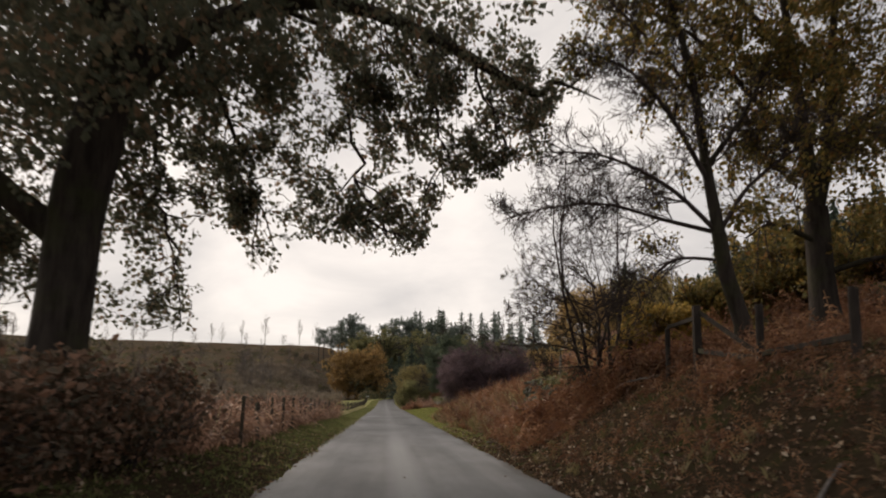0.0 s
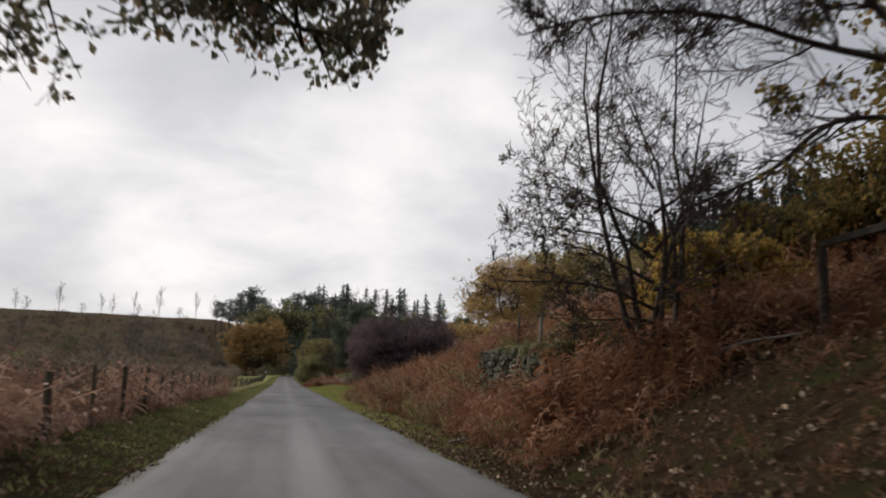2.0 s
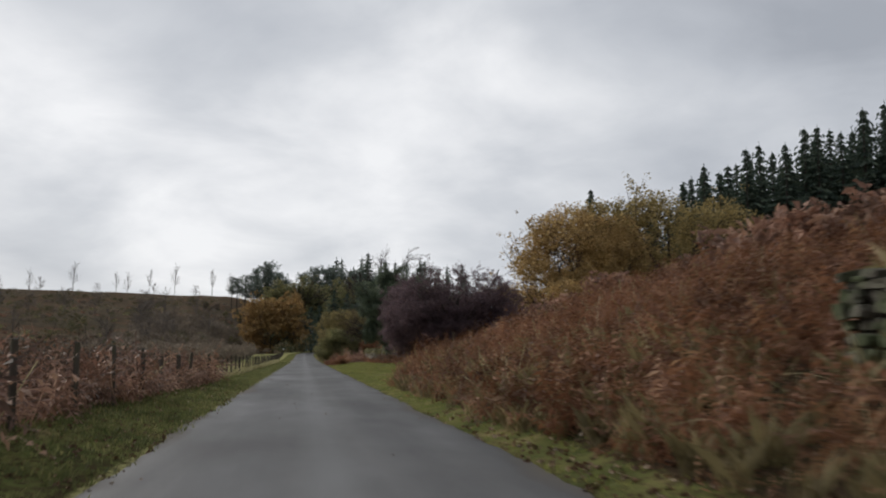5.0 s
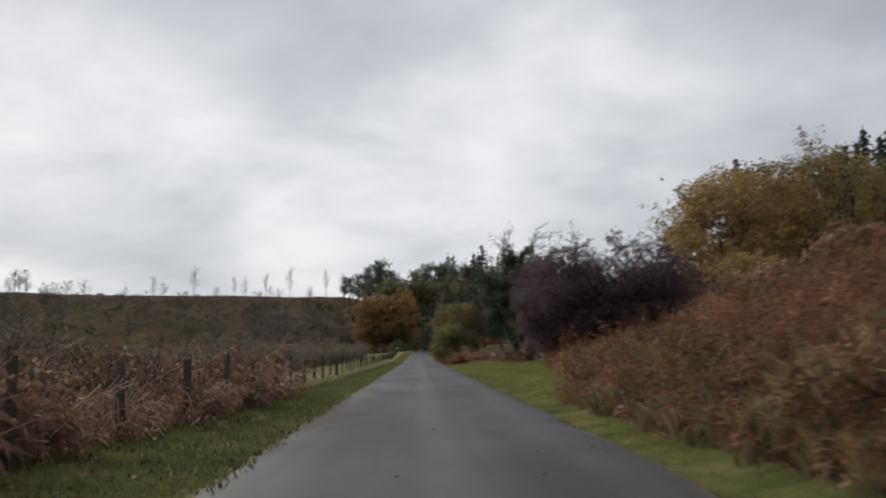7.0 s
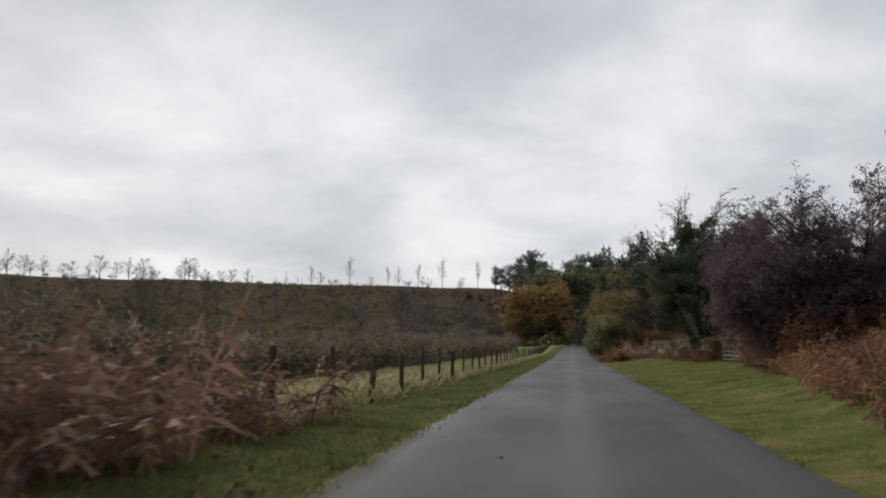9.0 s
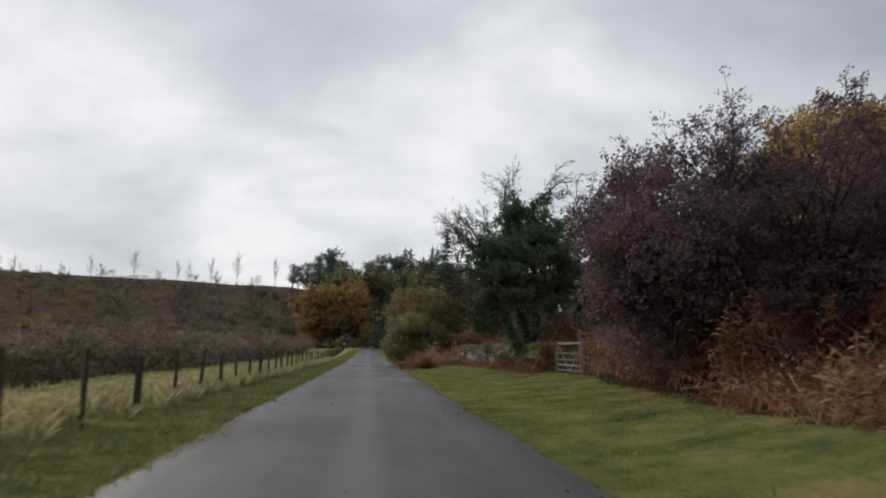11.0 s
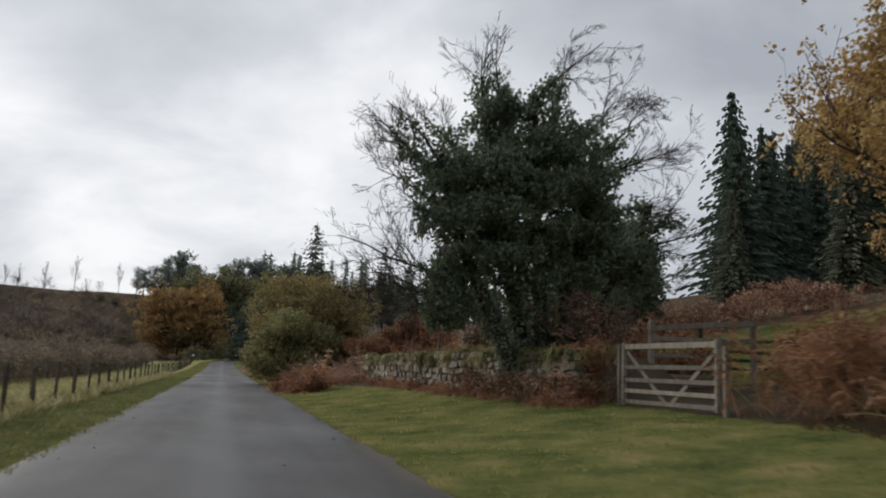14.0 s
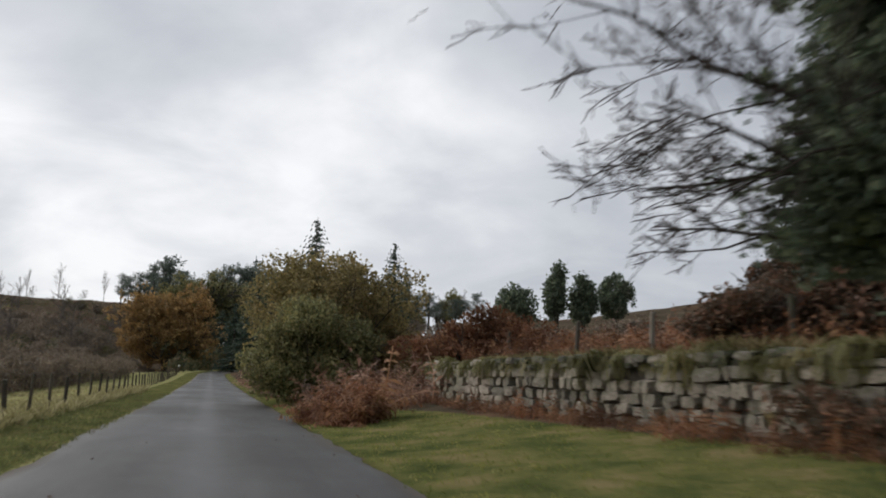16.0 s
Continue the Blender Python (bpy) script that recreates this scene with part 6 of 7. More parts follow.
def field_fence():
    g = np.random.default_rng(91)
    ob = base("fence", (-3.2, 20.0, 0.2), "stock fence of weathered wooden stakes and slack wire beside the lane", "fence")
    off = Vector(ob.location)
    meshes = []
    for k in range(8):
        bm = post_mesh(200 + k, 1.12 if k % 3 == 0 else 0.95 + 0.03 * k % 0.1, 0.046 + 0.010 * (k % 3), k % 2 == 0)
        me = bpy.data.meshes.new("post")
        bm.to_mesh(me)
        bm.free()
        me.materials.append(M_POST)
        meshes.append(me)
    tops = []
    for k in range(78):
        y = 20.5 + 2.93 * k + g.uniform(-0.12, 0.12) if k else 20.5
        x = fence_x(y)
        p = part("post", meshes[int(g.integers(0, 8)) if k % 3 else 0 if k % 2 else 3], parent=ob)
        p.matrix_basis = Matrix.Translation(Vector((x, y, float(land(x, y)))) - off) @ Euler((g.uniform(-.05, .05), g.uniform(-.06, .06), g.uniform(0, 6))).to_matrix().to_4x4()
        tops.append((x, y, float(land(x, y))))
    for h in (0.35, 0.62, 0.90, 1.12):
        pts = []
        for (a, b) in zip(tops, tops[1:]):
            for s in (0, 0.5):
                q = Vector(a).lerp(Vector(b), s)
                pts.append(q - off + Vector((0.07, 0, h - 0.03 * (s > 0) + g.uniform(-.015, .015))))
        part("wire", wire_mesh("wire", pts), parent=ob)


field_fence()
x, y = -5.0, 259.0
wp = base("marker_post", (x, y, float(land(x, y))), "short white-topped marker post at the bend", "post")
part("post", post_mesh(230, 1.1, 0.12), M_POST, wp)
m_white, n_, l_, b_ = material("white_paint")
b_.inputs["Base Color"].default_value, b_.inputs["Roughness"].default_value = (0.75, 0.75, 0.73, 1), 0.6
bm = bmesh.new()
box_into(bm, (0.34, 0.12, 0.36), Matrix.Translation((0, 0, 1.25)), 0.02)
part("cap", bm, m_white, wp, "white painted cap")


# ---- dry-stone walls ----
def stone_material(name, lo, hi, lichen, moss):
    m, n, l, b = material(name)
    o = n.new("ShaderNodeObjectInfo")
    v = noise_node(n, l, 6.0, 6.0, 0.65)
    r = ramp_node(n, [(0.3, lo), (0.7, hi)])
    l.new(v, r.inputs[0])
    tint = ramp_node(n, [(0.0, (0.55, 0.54, 0.50)), (0.6, (1.0, 0.97, 0.92)), (1.0, (1.35, 1.30, 1.22))])
    l.new(o.outputs["Random"], tint.inputs[0])
    c = mix_node(n, l, 1.0, r.outputs[0], tint.outputs[0], "MULTIPLY")
    k = ramp_node(n, [(0.58, (0, 0, 0)), (0.66, (lichen, lichen, lichen))])
    l.new(noise_node(n, l, 11.0, 3.0), k.inputs[0])
    c = mix_node(n, l, k.outputs[0], c, (0.40, 0.39, 0.33))
    k = ramp_node(n, [(0.46, (0, 0, 0)), (0.6, (moss, moss, moss))])
    l.new(noise_node(n, l, 2.4, 4.0, 0.55, None, "Generated"), k.inputs[0])
    c = mix_node(n, l, k.outputs[0], c, (0.07, 0.085, 0.035))
    l.new(c, b.inputs["Base Color"])
    b.inputs["Roughness"].default_value = 0.92
    bump_node(n, l, v, 0.7, 0.03, b)
    return m


M_STONE = stone_material("grey_sandstone", (0.15, 0.13, 0.11), (0.34, 0.305, 0.26), 0.5, 0.45)
M_STONE_MOSSY = stone_material("mossy_sandstone", (0.045, 0.042, 0.034), (0.135, 0.122, 0.10), 0.3, 0.95)
M_EARTH, n_, l_, b_ = material("dark_joint_earth")
r_ = ramp_node(n_, [(0.3, (0.028, 0.022, 0.016)), (0.7, (0.075, 0.06, 0.042))])
l_.new(noise_node(n_, l_, 8.0, 5.0), r_.inputs[0])
l_.new(r_.outputs[0], b_.inputs["Base Color"])
b_.inputs["Roughness"].default_value = 1.0


def stone_mesh(seed, worn):
    """A rough block one metre a side, lumpy, with its corners knocked off."""
    g = np.random.default_rng(seed)
    bm = bmesh.new()
    bmesh.ops.create_cube(bm, size=1.0)
    bmesh.ops.subdivide_edges(bm, edges=list(bm.edges), cuts=1, use_grid_fill=True)
    for v in bm.verts:
        k = sum(abs(c) > 0.4 for c in v.co)
        v.co *= (1.0, 1.0, g.uniform(0.92, 1.02) - 0.07 * worn, g.uniform(0.82, 1.0) - 0.10 * worn)[k]
        v.co += Vector(g.uniform(-0.06, 0.06, 3))
    me = bpy.data.meshes.new("stone")
    bm.to_mesh(me)
    bm.free()
    return me


def stone_wall(start, end, z0, z1, height, label, mat, seed, courses, wide, rough=1.0):
    g = np.random.default_rng(seed)
    a, b = Vector((*start, z0)), Vector((*end, z1))
    run = b - a
    L = run.length
    yaw = math.atan2(run.y, run.x)
    ob = base("stone_wall", a, label, "wall")
    kinds = []
    for k in range(9):
        me = stone_mesh(seed * 10 + k, 1.0 if rough > 1.2 else 0.15)
        me.materials.append(mat)
        kinds.append(me)
    # core of earth and rubble behind the face
    n = int(L / 0.6) + 2
    vs, fs = [], []
    nrm = Vector((-run.y, run.x, 0)).normalized()
    for i in range(n):
        c = run * (i / (n - 1))
        h = height * (0.93 + 0.05 * math.sin(i * 1.7) + g.uniform(-0.03, 0.03))
        for d, z in ((0.06, -0.4), (0.10, h), (-0.55, h + 0.05), (-0.6, -0.4)):
            vs.append(c + nrm * (d * 1.0 - 0.12) + Vector((0, 0, z)))
    for i in range(n - 1):
        for k in range(4):
            fs.append((i * 4 + k, i * 4 + (k + 1) % 4, i * 4 + 4 + (k + 1) % 4, i * 4 + 4 + k))
    part("core", mesh_np("core", np.array([tuple(v) for v in vs]), np.array(fs), M_EARTH, True), parent=ob)
    mossy = [me.copy() for me in kinds]
    for me in mossy:
        me.materials[0] = M_STONE_MOSSY
    z, count, rest = 0.0, 0, []
    for c in range(courses):
        hh = height / courses * g.uniform(0.8, 1.2) * (1.18 if c < courses - 2 else 0.8)
        s = g.uniform(-0.3, 0)
        while s < L:
            w = g.uniform(*wide) * g.choice((0.55, 0.9, 1.25)) * (1.1 if c < courses - 2 else 0.75)
            w = min(w, L - s + 0.1)
            if g.uniform() > 0.05 * rough and w > 0.10:
                q = run * ((s + w / 2) / L) + nrm * g.uniform(-0.09, 0.08) + Vector((0, 0, z + hh / 2 + g.uniform(-0.03, 0.03)))
                flip = math.pi * int(g.integers(0, 2))
                m = Matrix.LocRotScale(q, Euler((g.uniform(-.14, .14) * rough + flip, g.uniform(-.16, .16) * rough, yaw + g.uniform(-.16, .16) * rough)), (w * g.uniform(0.84, 0.99), g.uniform(0.22, 0.36), hh * g.uniform(0.78 - 0.2 * (rough - 1), 1.05 + 0.15 * (rough - 1))))
                me = (mossy if c >= courses - 2 and g.uniform() < 0.75 else kinds)[int(g.integers(0, 9))]
                if s < 0.74 * L:
                    p = part("stone", me, parent=ob)
                    p.matrix_basis = m
                else:
                    rest.append((me, m))
            s += w
        z += hh * 0.96
    if rest:
        bm = bmesh.new()
        for me, m in rest:
            n = len(bm.verts)
            bm.from_mesh(me)
            bm.verts.ensure_lookup_table()
            for v in bm.verts[n:]:
                v.co = m @ v.co
        tagged(part("stones", bm, mat, ob), kind="stuff")
    return ob


# the face looks towards the lane, so each wall runs back along it
stone_wall((8.5, 102.2), (7.6, 127.0), 0.46, 0.48, 1.18, "dry-stone retaining wall of grey sandstone blocks, mossy on top", M_STONE, 11, 7, (0.2, 0.56), 1.0)
stone_wall((6.0, 29.2), (5.9, 34.9), 1.08, 1.0, 1.05, "short mossy dry-stone wall set into the bank", M_STONE_MOSSY, 12, 8, (0.12, 0.34), 1.5)

# grass and moss hummocks on the wall head
g = np.random.default_rng(93)
y = np.sort(g.uniform(102, 127, 190))
d = g.uniform(-0.12, 0.5, 190)
x = 8.5 - (y - 101.9) * 0.0359 + d
z = 1.50 + 0.10 * np.abs(waves(x * 0, y, 2.2, 71)) - 0.35 * np.clip(-d, 0, 1)
tagged(part("tussock_grass", scatter("tussock_grass", HUMMOCKS, np.stack([x, y, z], 1), g.uniform(0.7, 1.35, 190) * (1 + 0.35 * waves(x * 0, y, 1.6, 72)), M_HUMMOCK, (0, 0.5))), "yellow-green grass hummocks hanging over the wall head", "grass", kind="stuff")
y = g.uniform(102.5, 127, 420)
x = 8.5 - (y - 101.9) * 0.0359 - 0.42 + g.normal(0, 0.16, 420)
tagged(part("bracken", scatter("bracken", FRONDS, on_land(x, y), g.uniform(0.3, 0.62, 420) * (0.75 + 0.5 * waves(x, y, 2.2, 74)), M_BRACKEN, (0.0, 0.9))), "russet bracken and litter along the wall foot", "bracken", kind="stuff")
y = g.uniform(101.6, 107.4, 260)
x = 8.5 - (y - 101.9) * 0.0359 - 0.3 + g.normal(0, 0.14, 260)
tagged(part("bramble", scatter("bramble", FRONDS, on_land(x, y), g.uniform(0.6, 1.15, 260) * (0.8 + 0.45 * waves(x, y, 1.6, 75)), M_BRACKEN_DARK, (0.0, 0.7))), "brown bramble and dead bracken overgrowing the wall end", "bramble", kind="stuff")
y = g.uniform(28.2, 35.1, 60)
x = 6.02 + g.uniform(-0.14, 0.4, 60)
tagged(part("tussock_grass", scatter("tussock_grass", HUMMOCKS, np.stack([x, y, 2.05 - 0.6 * np.clip(6.05 - x, 0, 1)], 1), g.uniform(0.45, 0.95, 60), M_HUMMOCK, (0, 0.4))), "moss and grass hanging over the short wall", "grass", kind="stuff")
y = g.uniform(28.2, 35.1, 170)
x = 5.45 + g.normal(0, 0.16, 170)
tagged(part("bracken", scatter("bracken", FRONDS, on_land(x, y), g.uniform(0.3, 0.6, 170) * (0.8 + 0.5 * waves(x, y, 1.8, 73)), M_BRACKEN, (0.0, 0.9))), "russet bracken before the short wall", "bracken", kind="stuff")


# ---- gate and timber ----
def plank(name, a, b, w, t, mat, parent, label=""):
    """A sawn bar from a to b, w deep and t thick, edges worn."""
    a, b = Vector(a), Vector(b)
    d = b - a
    bm = bmesh.new()
    box_into(bm, (d.length, t, w), Matrix.Identity(4), min(w, t) * 0.14)
    for v in bm.verts:
        v.co.z += 0.006 * math.sin(v.co.x * 5 + a.z * 9)
    ob = part(name, bm, mat, parent, label)
    ob.matrix_basis = Matrix.Translation((a + b) / 2) @ d.to_track_quat("X", "Z").to_matrix().to_4x4()
    return ob


def field_gate(name, hinge, latch, z, h, mat, label, bars=5, brace=True):
    ob = base(name, (*hinge, z), label, "gate")
    d = Vector((latch[0] - hinge[0], latch[1] - hinge[1], 0))
    u = d.normalized()
    n = Vector((-u.y, u.x, 0)) * 0.035
    plank("stile", (0, 0, 0), (0, 0, h + 0.06), 0.09, 0.07, mat, ob)
    plank("stile", d, d + Vector((0, 0, h + 0.06)), 0.09, 0.07, mat, ob)
    zs = [0.08, 0.30, 0.53, 0.80, h - 0.03][:bars]
    for k, zz in enumerate(zs):
        plank("rail", Vector((0, 0, zz)), d + Vector((0, 0, zz)), 0.11 if k == len(zs) - 1 else 0.085, 0.03, mat, ob)
    if brace:
        mid = d * 0.5
        plank("brace", Vector((0, 0, h - 0.08)) + n, mid * 0.96 + Vector((0, 0, 0.06)) + n, 0.085, 0.025, mat, ob)
        plank("brace", mid * 1.04 + Vector((0, 0, 0.06)) + n, d + Vector((0, 0, h - 0.08)) + n, 0.085, 0.025, mat, ob)
    return ob


gz = float(land(9.2, 99.5)) + 0.04
field_gate("field_gate", (8.95, 100.85), (9.22, 97.7), gz, 1.26, M_GATE, "silvered five-bar wooden field gate with diagonal braces, closed")
for k, (px, py, hh) in enumerate(((9.26, 97.5, 1.26), (8.93, 101.02, 1.30))):
    gp = base("gate_post", (px, py, float(land(px, py))), "weathered square gate post", "post", "posts of the field gate")
    part("post", post_mesh(240 + k, hh, 0.055, True), M_GATE, gp)
field_gate("inner_gate", (10.9, 103.4), (12.7, 103.1), float(land(11.8, 103.2)) + 0.03, 1.25, M_GATE, "older silvered gate standing open behind the first", 5, False)
field_gate("green_gate", (12.9, 104.3), (15.6, 103.9), float(land(14.2, 104.1)) + 0.05, 1.15, M_GREENRAIL, "dark green timber gate into the pasture", 4, False)
rf = base("rail_fence", (10.2, 97.4, float(land(10.6, 97.4))), "grey timber rails beside the gate", "fence")
for dx, dy in ((0, 0), (2.4, -0.45)):
    p = part("post", post_mesh(250 + int(dx), 1.4, 0.07, True), M_GATE, rf)
    p.location = (dx, dy + 4.6, 0.4)
for zz in (1.2, 1.6):
    plank("rail", (0, 4.52, zz), (2.4, 4.07, zz + 0.2), 0.12, 0.04, M_GATE, rf)


def stake(name, x, y, h, r, mat, label, group, seed, lean=0.03):
    ob = base(name, (x, y, float(land(x, y)) - 0.02), label, "post", group)
    ob.rotation_euler = (lean, -lean, seed)
    part("post", post_mesh(seed, h, r), mat, ob)
    return ob


stake("fence_stake", 6.42, 31.2, 1.02, 0.05, M_PALEPOST, "pale weathered stake above the short wall", "stakes above the bank wall", 260)
stake("fence_stake", 6.70, 34.2, 1.0, 0.045, M_POST, "grey weathered stake above the short wall", "stakes above the bank wall", 261, 0.05)
for k, (sx, sy) in enumerate(((9.6, 115.9), (9.6, 119.8), (9.6, 125.0), (9.6, 129.6), (9.8, 111.5))):
    stake("fence_stake", sx, sy, 1.15, 0.06, M_PALEPOST if k < 1 else M_POST, "weathered stake behind the stone wall", "stakes behind the wall", 265 + k)
hf = base("wire_fence", (9.6, 111.5, float(land(9.6, 111.5))), "slack wires strung behind the stone wall", "fence")
for h in (0.45, 0.9):
    part("wire", wire_mesh("wire", [Vector((0, q, float(land(9.6, 111.5 + q)) - hf.location.z + h)) for q in np.linspace(0, 18.1, 12)]), parent=hf)

pr = base("post_and_rail", (6.6, 18.0, float(land(6.6, 18.0))), "old post-and-rail fence sagging along the top of the bank", "fence")
for k, (px, py, hh, rr) in enumerate(((6.75, 15.4, 1.1, 0.07), (6.62, 18.1, 1.35, 0.10), (6.6, 19.9, 1.15, 0.06), (6.4, 22.2, 1.1, 0.06), (6.3, 24.8, 1.0, 0.06), (6.9, 12.6, 1.0, 0.08))):
    p = part("post", post_mesh(270 + k, hh, rr, k == 1), M_BARK, pr)
    p.location = (px - 6.6, py - 18.0, float(land(px, py)) - pr.location.z)
plank("rail", (0.02, 0.1, 1.12), (0, 1.9, 1.05), 0.09, 0.05, M_BARK, pr)
plank("rail", (0.05, 0.1, 1.25), (0.55, -1.7, 0.25), 0.09, 0.05, M_BARK, pr)
plank("rail", (0.15, -2.6, 0.12), (0.02, 0.1, 0.42), 0.10, 0.06, M_BARK, pr)
plank("rail", (0.3, -5.4, 0.32), (0.15, -2.6, 0.22), 0.10, 0.06, M_BARK, pr)


def stick(ctrl, r, label, mat):
    pts = [(x, y, float(land(x, y)) + h) for x, y, h in ctrl]
    line = spline(pts, 9)
    ob = base("fallen_branch", line[0], label, "branch", "fallen branches on the bank")
    part("limb", mesh_np("limb", *tubes([(np.array(line) - line[0], np.linspace(r, r * 0.4, 9))], lambda q: 6), mat, True), parent=ob)


stick([(3.25, 26.6, 0.05), (3.6, 26.3, 0.07), (4.1, 26.0, 0.05)], 0.03, "pale fallen branch lying at the foot of the bank", M_TWIG_PALE)
stick([(3.9, 8.3, 0.04), (4.3, 8.8, 0.06), (4.7, 9.2, 0.04)], 0.035, "pale fallen branch lying at the foot of the bank", M_TWIG_PALE)
stick([(5.0, 28.2, 0.25), (5.3, 27.6, 0.45), (5.6, 26.9, 0.35)], 0.025, "dry grey branch caught in the bracken", M_TWIG_PALE)
stick([(5.1, 21.5, 0.1), (5.8, 20.9, 0.3), (6.4, 20.0, 0.2)], 0.04, "dry grey branch caught in the bracken", M_TWIG_PALE)

# ---- hedge under the oak, scrub and far trees ----
def hedge(x0, y0, x1, y1, height, width, label, mat, seed, shapes=SPRAYS, leaf=0.7, per=70):
    g = np.random.default_rng(seed)
    L = math.hypot(x1 - x0, y1 - y0)
    n = int(L * per)
    s = g.uniform(0, 1, n)
    x, y = x0 + (x1 - x0) * s + g.normal(0, width * 0.28, n), y0 + (y1 - y0) * s + g.normal(0, width * 0.28, n)
    h = height * (0.80 + 0.16 * waves(x, y, 2.0, seed) + 0.20 * waves(x, y, 3.5 * width, seed + 1)) * np.sqrt(g.uniform(0.0, 1, n))
    pos = np.stack([x, y, land(x, y) + h], 1)
    foot = (x0, y0, float(land(x0, y0)))
    wood = []
    for k in range(int(L * 3)):
        u = g.uniform()
        p = np.array((x0 + (x1 - x0) * u, y0 + (y1 - y0) * u, 0)) + g.normal(0, width * 0.15, 3)
        p[2] = land(p[0], p[1]) - 0.05
        grow(g, p, (g.normal(0, .25), g.normal(0, .25), 1), height * g.uniform(0.6, 0.95), 0.02, 0, dict(TWIGGY, kids=[4], min_r=0.005), wood, [])
    ob = base("hedge", foot, label, "hedge")
    tagged(part("stem", mesh_np("stem", *tubes([(np.array(p) - foot, r) for p, r in wood], sides), M_TWIG, True), parent=ob), kind="stuff")
    part("foliage", scatter("foliage", shapes, pos - foot, g.uniform(0.7, 1.3, n) * leaf, mat, free=True), parent=ob)


hedge(8.0, 102.2, 7.7, 108.8, 0.72, 0.7, "brown bramble tangle before the broken end of the wall", M_BRAMBLE, 307, leaf=0.55, per=120)
hedge(11.6, 111.5, 27.0, 116.0, 1.3, 2.0, "russet hedge along the back of the pasture", M_BRACKEN_DARK, 308, leaf=0.8, per=60)
hedge(9.6, 103.8, 11.0, 109.5, 1.9, 2.0, "dark tangled thicket of bramble behind the wall end", M_BRAMBLE, 309, leaf=0.6, per=170)
hedge(-4.3, 3.0, -3.75, 17.3, 1.55, 1.3, "overgrown dark hedge beneath the oak", M_BRAMBLE, 301, per=150)
hedge(-6.4, 2.0, -6.4, 20.0, 2.2, 1.4, "overgrown dark hedge beneath the oak", M_HEDGE, 302, per=110)
hedge(-4.3, 27.0, -4.5, 62.5, 1.25, 1.2, "dark bramble tangle along the fence", M_BRAMBLE, 303, leaf=0.45, per=55)
hedge(-17.5, 56.0, -16.0, 130.0, 2.8, 3.4, "dark leafless hedge along the far side of the field", M_SCRUB, 304, FAR_TWIGS, 0.75, 60)
hedge(-16.0, 130.0, -14.0, 250.0, 3.2, 3.8, "dark leafless hedge along the far side of the field", M_SCRUB, 305, FAR_TWIGS, 0.9, 36)
hedge(12.4, 103.0, 12.0, 108.5, 1.1, 1.2, "russet hedge behind the ivy tree", M_BRACKEN, 306, leaf=0.6, per=90)


def scrub(count, mat, label, seed, hgt, xr, yr, keep, leaf, shapes=FAR_CLUMPS, each=9):
    """Distant bushes and small trees, joined, too many to count."""
    g = np.random.default_rng(seed)
    pts = []
    for k in range(count):
        x, y = g.uniform(*xr), g.uniform(*yr)
        if not keep(x, y):
            continue
        h = g.uniform(*hgt)
        wide = h * g.uniform(0.8, 1.5)
        pts.append(lumps(g, (x, y, float(land(x, y)) + h * 0.42), (wide, wide, h * 0.5), 4, each, 0.25, -0.9))
    p = np.concatenate(pts)
    tagged(part("scrub", scatter("scrub", shapes, p, g.uniform(0.7, 1.2, len(p)) * leaf, mat, free=True)), label, "shrub", kind="stuff")


scrub(520, M_SCRUB, "grey-brown leafless scrub over the far hillside", 311, (1.2, 3.6), (-260, -18), (60, 480), lambda x, y: y > 60 - x * 0.25 and float(waves(x, y * 0.6, 45, 320)) > -0.45, 1.0, FAR_TWIGS)
scrub(330, M_BRACKEN_DARK, "rusty low bracken scrub over the far hillside", 318, (0.6, 1.5), (-230, -22), (60, 400), lambda x, y: float(waves(x, y, 60, 319)) > 0.0, 0.7, FAR_TWIGS)
scrub(300, M_SHRUB, "dull green gorse and bramble over the far hillside", 312, (1.0, 3.2), (-220, -20), (70, 360), lambda x, y: float(waves(x, y, 38, 321)) > -0.1, 0.65)
scrub(300, M_HEDGE, "dark thorn bushes over the far hillside", 313, (2.0, 5.0), (-200, -20), (80, 430), lambda x, y: True, 0.7, FAR_CLUMPS, 14)
scrub(160, M_SCRUB, "dark scrub below the wood", 314, (2, 4.5), (-45, -22), (190, 330), lambda x, y: True, 1.6, FAR_TWIGS)
scrub(60, M_HEDGE, "dark scrub below the wood", 315, (4, 9), (-6, 30), (268, 330), lambda x, y: x > road_x(y) + 4 or x < road_x(y) - 5, 1.6)
scrub(40, M_SCRUB, "brown scrub behind the pasture", 316, (1.5, 3.5), (14, 34), (150, 240), lambda x, y: True, 0.8)
scrub(50, M_BRACKEN_DARK, "brown scrub on the bank top", 317, (1.2, 2.6), (12, 30), (40, 92), lambda x, y: x > 13, 0.8)


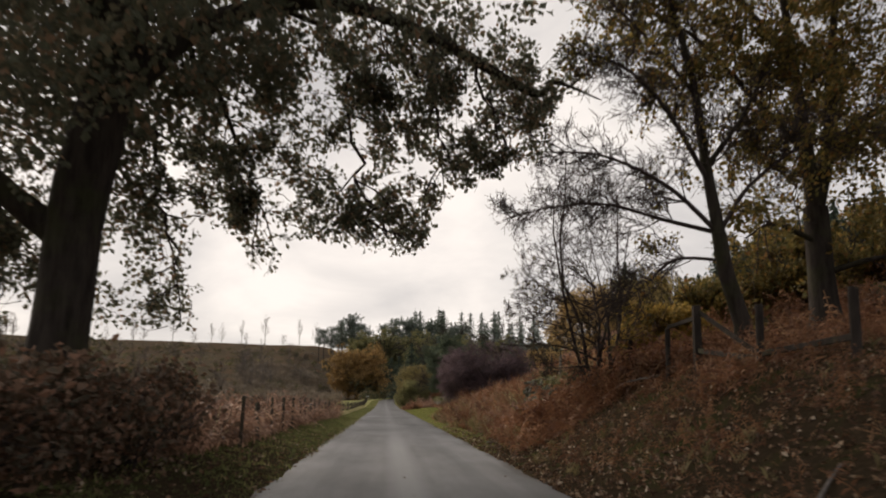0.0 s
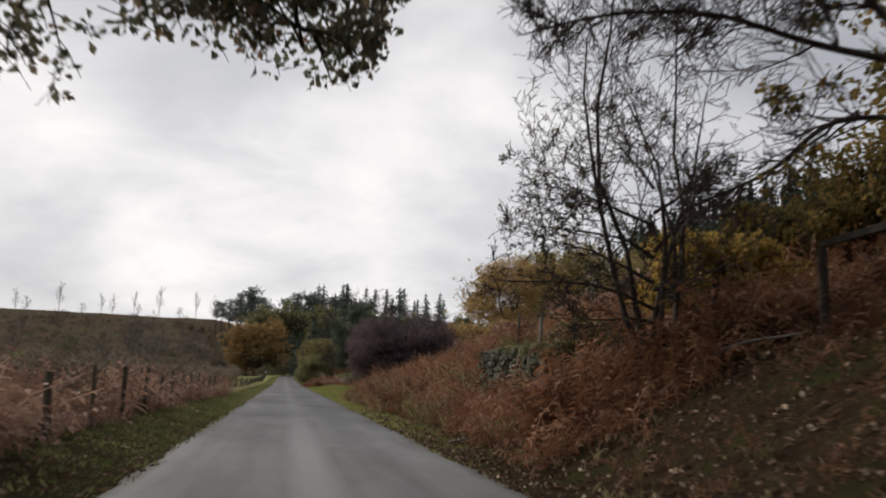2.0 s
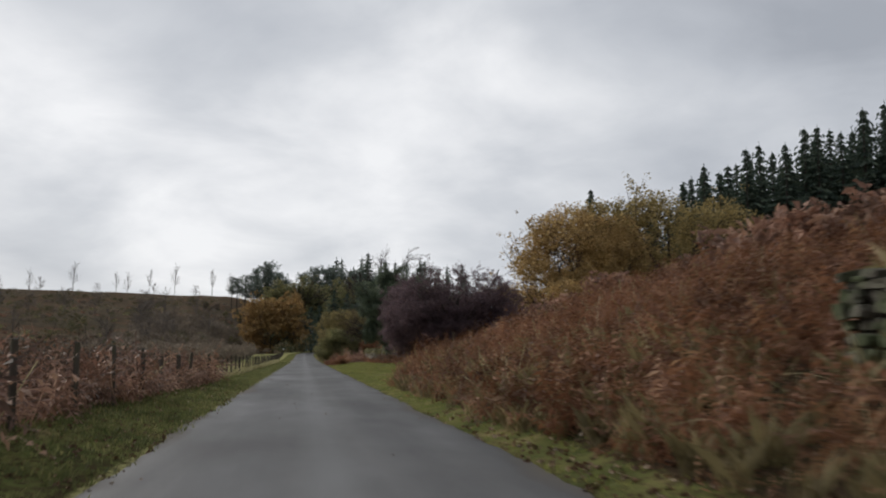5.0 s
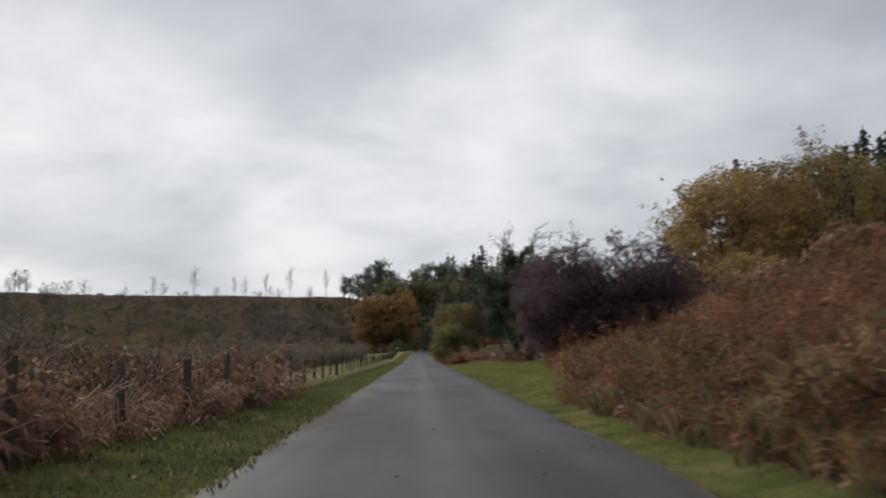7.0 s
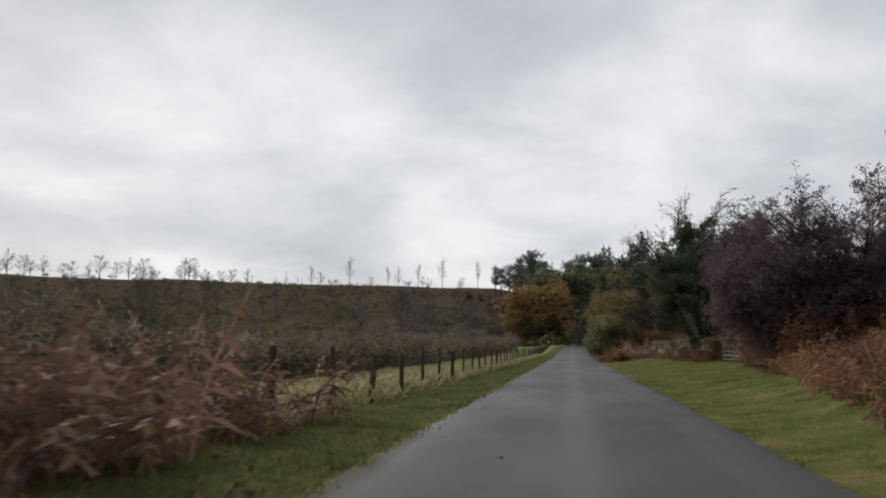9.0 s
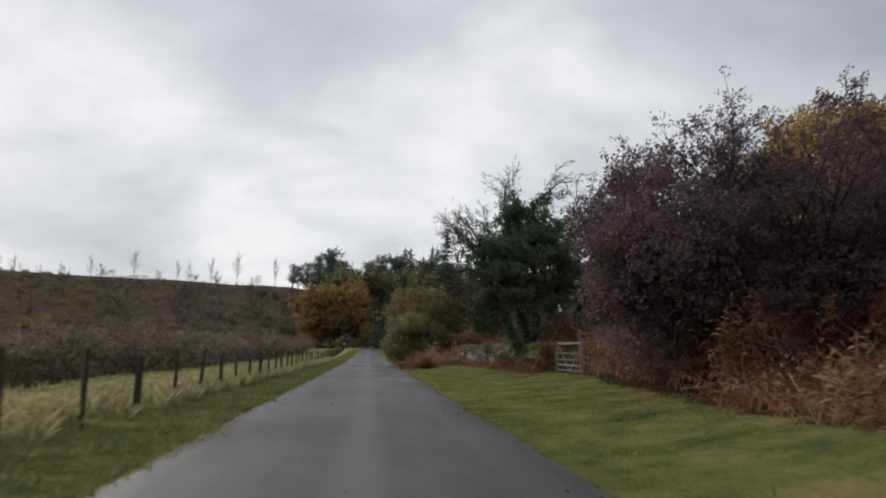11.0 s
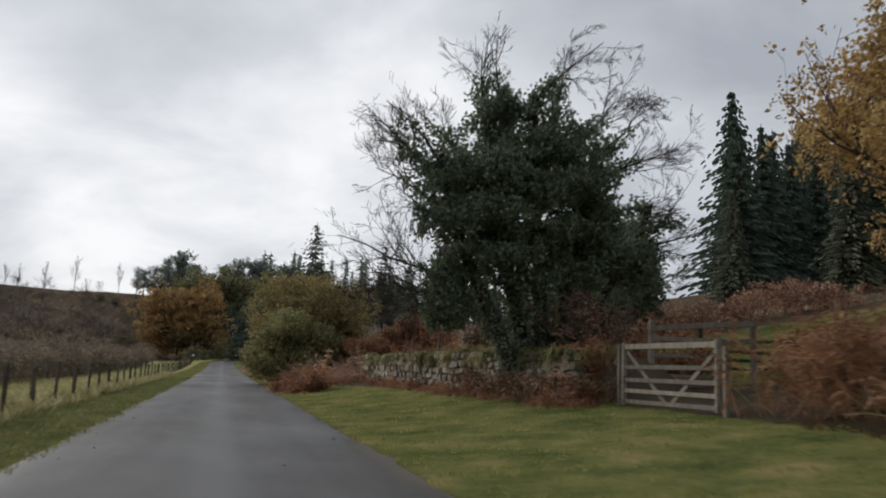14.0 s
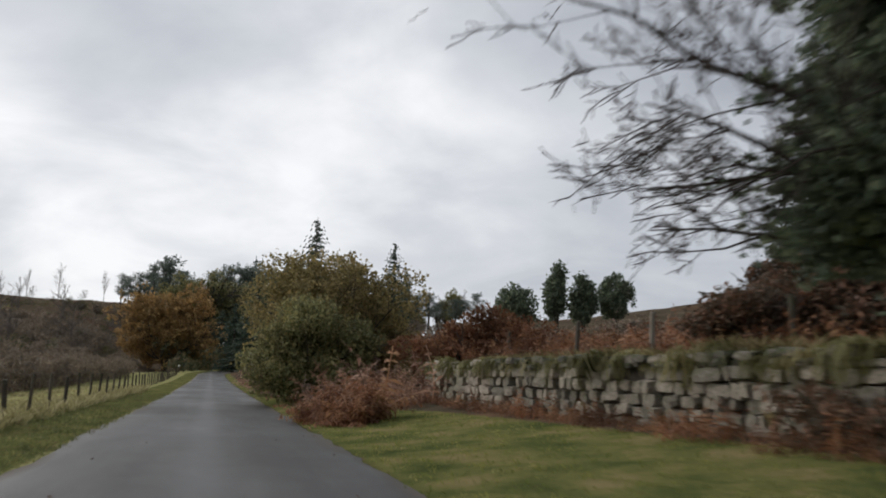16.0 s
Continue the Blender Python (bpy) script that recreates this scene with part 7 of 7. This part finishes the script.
def bare_kind(seed, label, kids=(7, 5, 3), slim=0.35):
    """A thin leafless tree one metre high."""
    g = np.random.default_rng(seed)
    wood, tips = [], []
    spec = dict(TWIGGY, kids=[kids[1]], rise=[0.10, 0.08], angle=(18, 42), ratio=(0.35, 0.6), min_r=0.003, leaf_from=9)
    line = spline([(0, 0, -0.03), (0.01, 0.01, 0.5), (0, -0.01, 1.0)], 8)
    wood.append((line, np.linspace(0.016, 0.004, 8)))
    for k in range(kids[0] * 2):
        h = g.uniform(0.14, 0.95)
        a = g.uniform(0, 6.283)
        grow(g, (0, 0, h), (math.cos(a) * slim * 2, math.sin(a) * slim * 2, 1), 0.30 * (1.1 - abs(h - 0.35)) + 0.02, 0.005, 0, spec, wood, tips)
    ob = base("bare_tree", (0, 0, -500), label, "tree", "bare trees on the ridge")
    # pale bark puts the distance haze of the skyline into the colour
    part("trunk", mesh_np("trunk", *tubes([w for w in wood if w[1][0] > 0.008], lambda q: 5), M_TWIG_PALE, True), parent=ob)
    part("twig", mesh_np("twig", *tubes([w for w in wood if w[1][0] <= 0.008], lambda q: 3), M_TWIG_PALE, True), parent=ob)
    return ob


BARE = [bare_kind(321, "thin leafless tree standing on the skyline"), bare_kind(322, "thin leafless tree standing on the skyline", (9, 5, 3), 0.5), bare_kind(323, "bushy leafless tree standing on the skyline", (12, 6, 3), 0.8)]
g = np.random.default_rng(325)
ridge = [(-98, 17, 0), (-81, 13, 0), (-75, 12, 1), (-56, 17, 0), (-40, 15, 0), (-33, 13, 1), (-28, 9, 2), (-22, 12, 1), (-20, 15, 0), (-14, 8, 2), (-12, 9, 1), (-110, 9, 2), (-64, 6, 2), (-48, 7, 2),
         (-130, 10, 1), (-66, 13, 0), (-90, 7, 2), (-24, 8, 2), (-118, 14, 0)]
for rx, rh, rk in ridge:
    ry = 640 + g.uniform(-12, 12)
    put(BARE[rk], rx * 1.6, ry, rh * 1.35, g.uniform(0, 6), 0.65 if rk < 2 else 1.0)
for k in range(40):
    rx = -224 - k * 7 + g.uniform(-5, 5)
    ry = 610 - k * 4.5 + g.uniform(-10, 10)
    put(BARE[2 if k % 3 else 1], rx, ry, g.uniform(10, 18), g.uniform(0, 6), 1.3)
for k in range(46):                        # leafless trees on the slope
    rx, ry = g.uniform(-150, -20), g.uniform(130, 360)
    put(BARE[int(g.integers(1, 3))], rx, ry, g.uniform(6, 10), g.uniform(0, 6), 1.3)
for kind in BARE:
    kind.matrix_basis = Matrix.LocRotScale((-250 - g.uniform(0, 60), 600, 0), None, (12, 12, 12))
    kind.location.z = float(land(kind.location.x, kind.location.y)) - 0.2

# dark evergreen and brown brush behind the ivy tree
broad_tree("holly_tree", 15.0, 114.0, 5.2, (2.0, 2.0, 2.3), "dark evergreen holly grown into the brush behind the wall", M_IVY, 351, SPRAYS, 1.1, (50, 90), 0.0, 0.16, clear=0.2)
for sx, sy, sh in ((10.4, 113.4, 1.5), (12.0, 112.4, 2.0), (13.0, 115.6, 2.3)):
    shrub("thorn_bush", sx, sy, sh, (1.5, 1.4), "brown tangled brush behind the wall", M_BRAMBLE, 352 + int(sx), SPRAYS, 0.6, (30, 60))
# ivy-clad stumps and small trees beyond the wall
for k, (ix, top, wd) in enumerate(((38.3, 16.2, 1.1), (41.6, 14.1, 1.5), (45.9, 14.3, 1.9), (33.6, 12.8, 2.4))):
    z0 = float(land(ix, 190.0))
    hh = top - z0
    broad_tree("dead_tree", ix, 190.0, hh, (wd, wd, hh * 0.42), "narrow dead trunk clad in dark ivy beyond the pasture", M_IVY, 331 + k, SPRAYS, 2.2, (16, 40), 0.0, 0.25, clear=0.3, twigs=False)
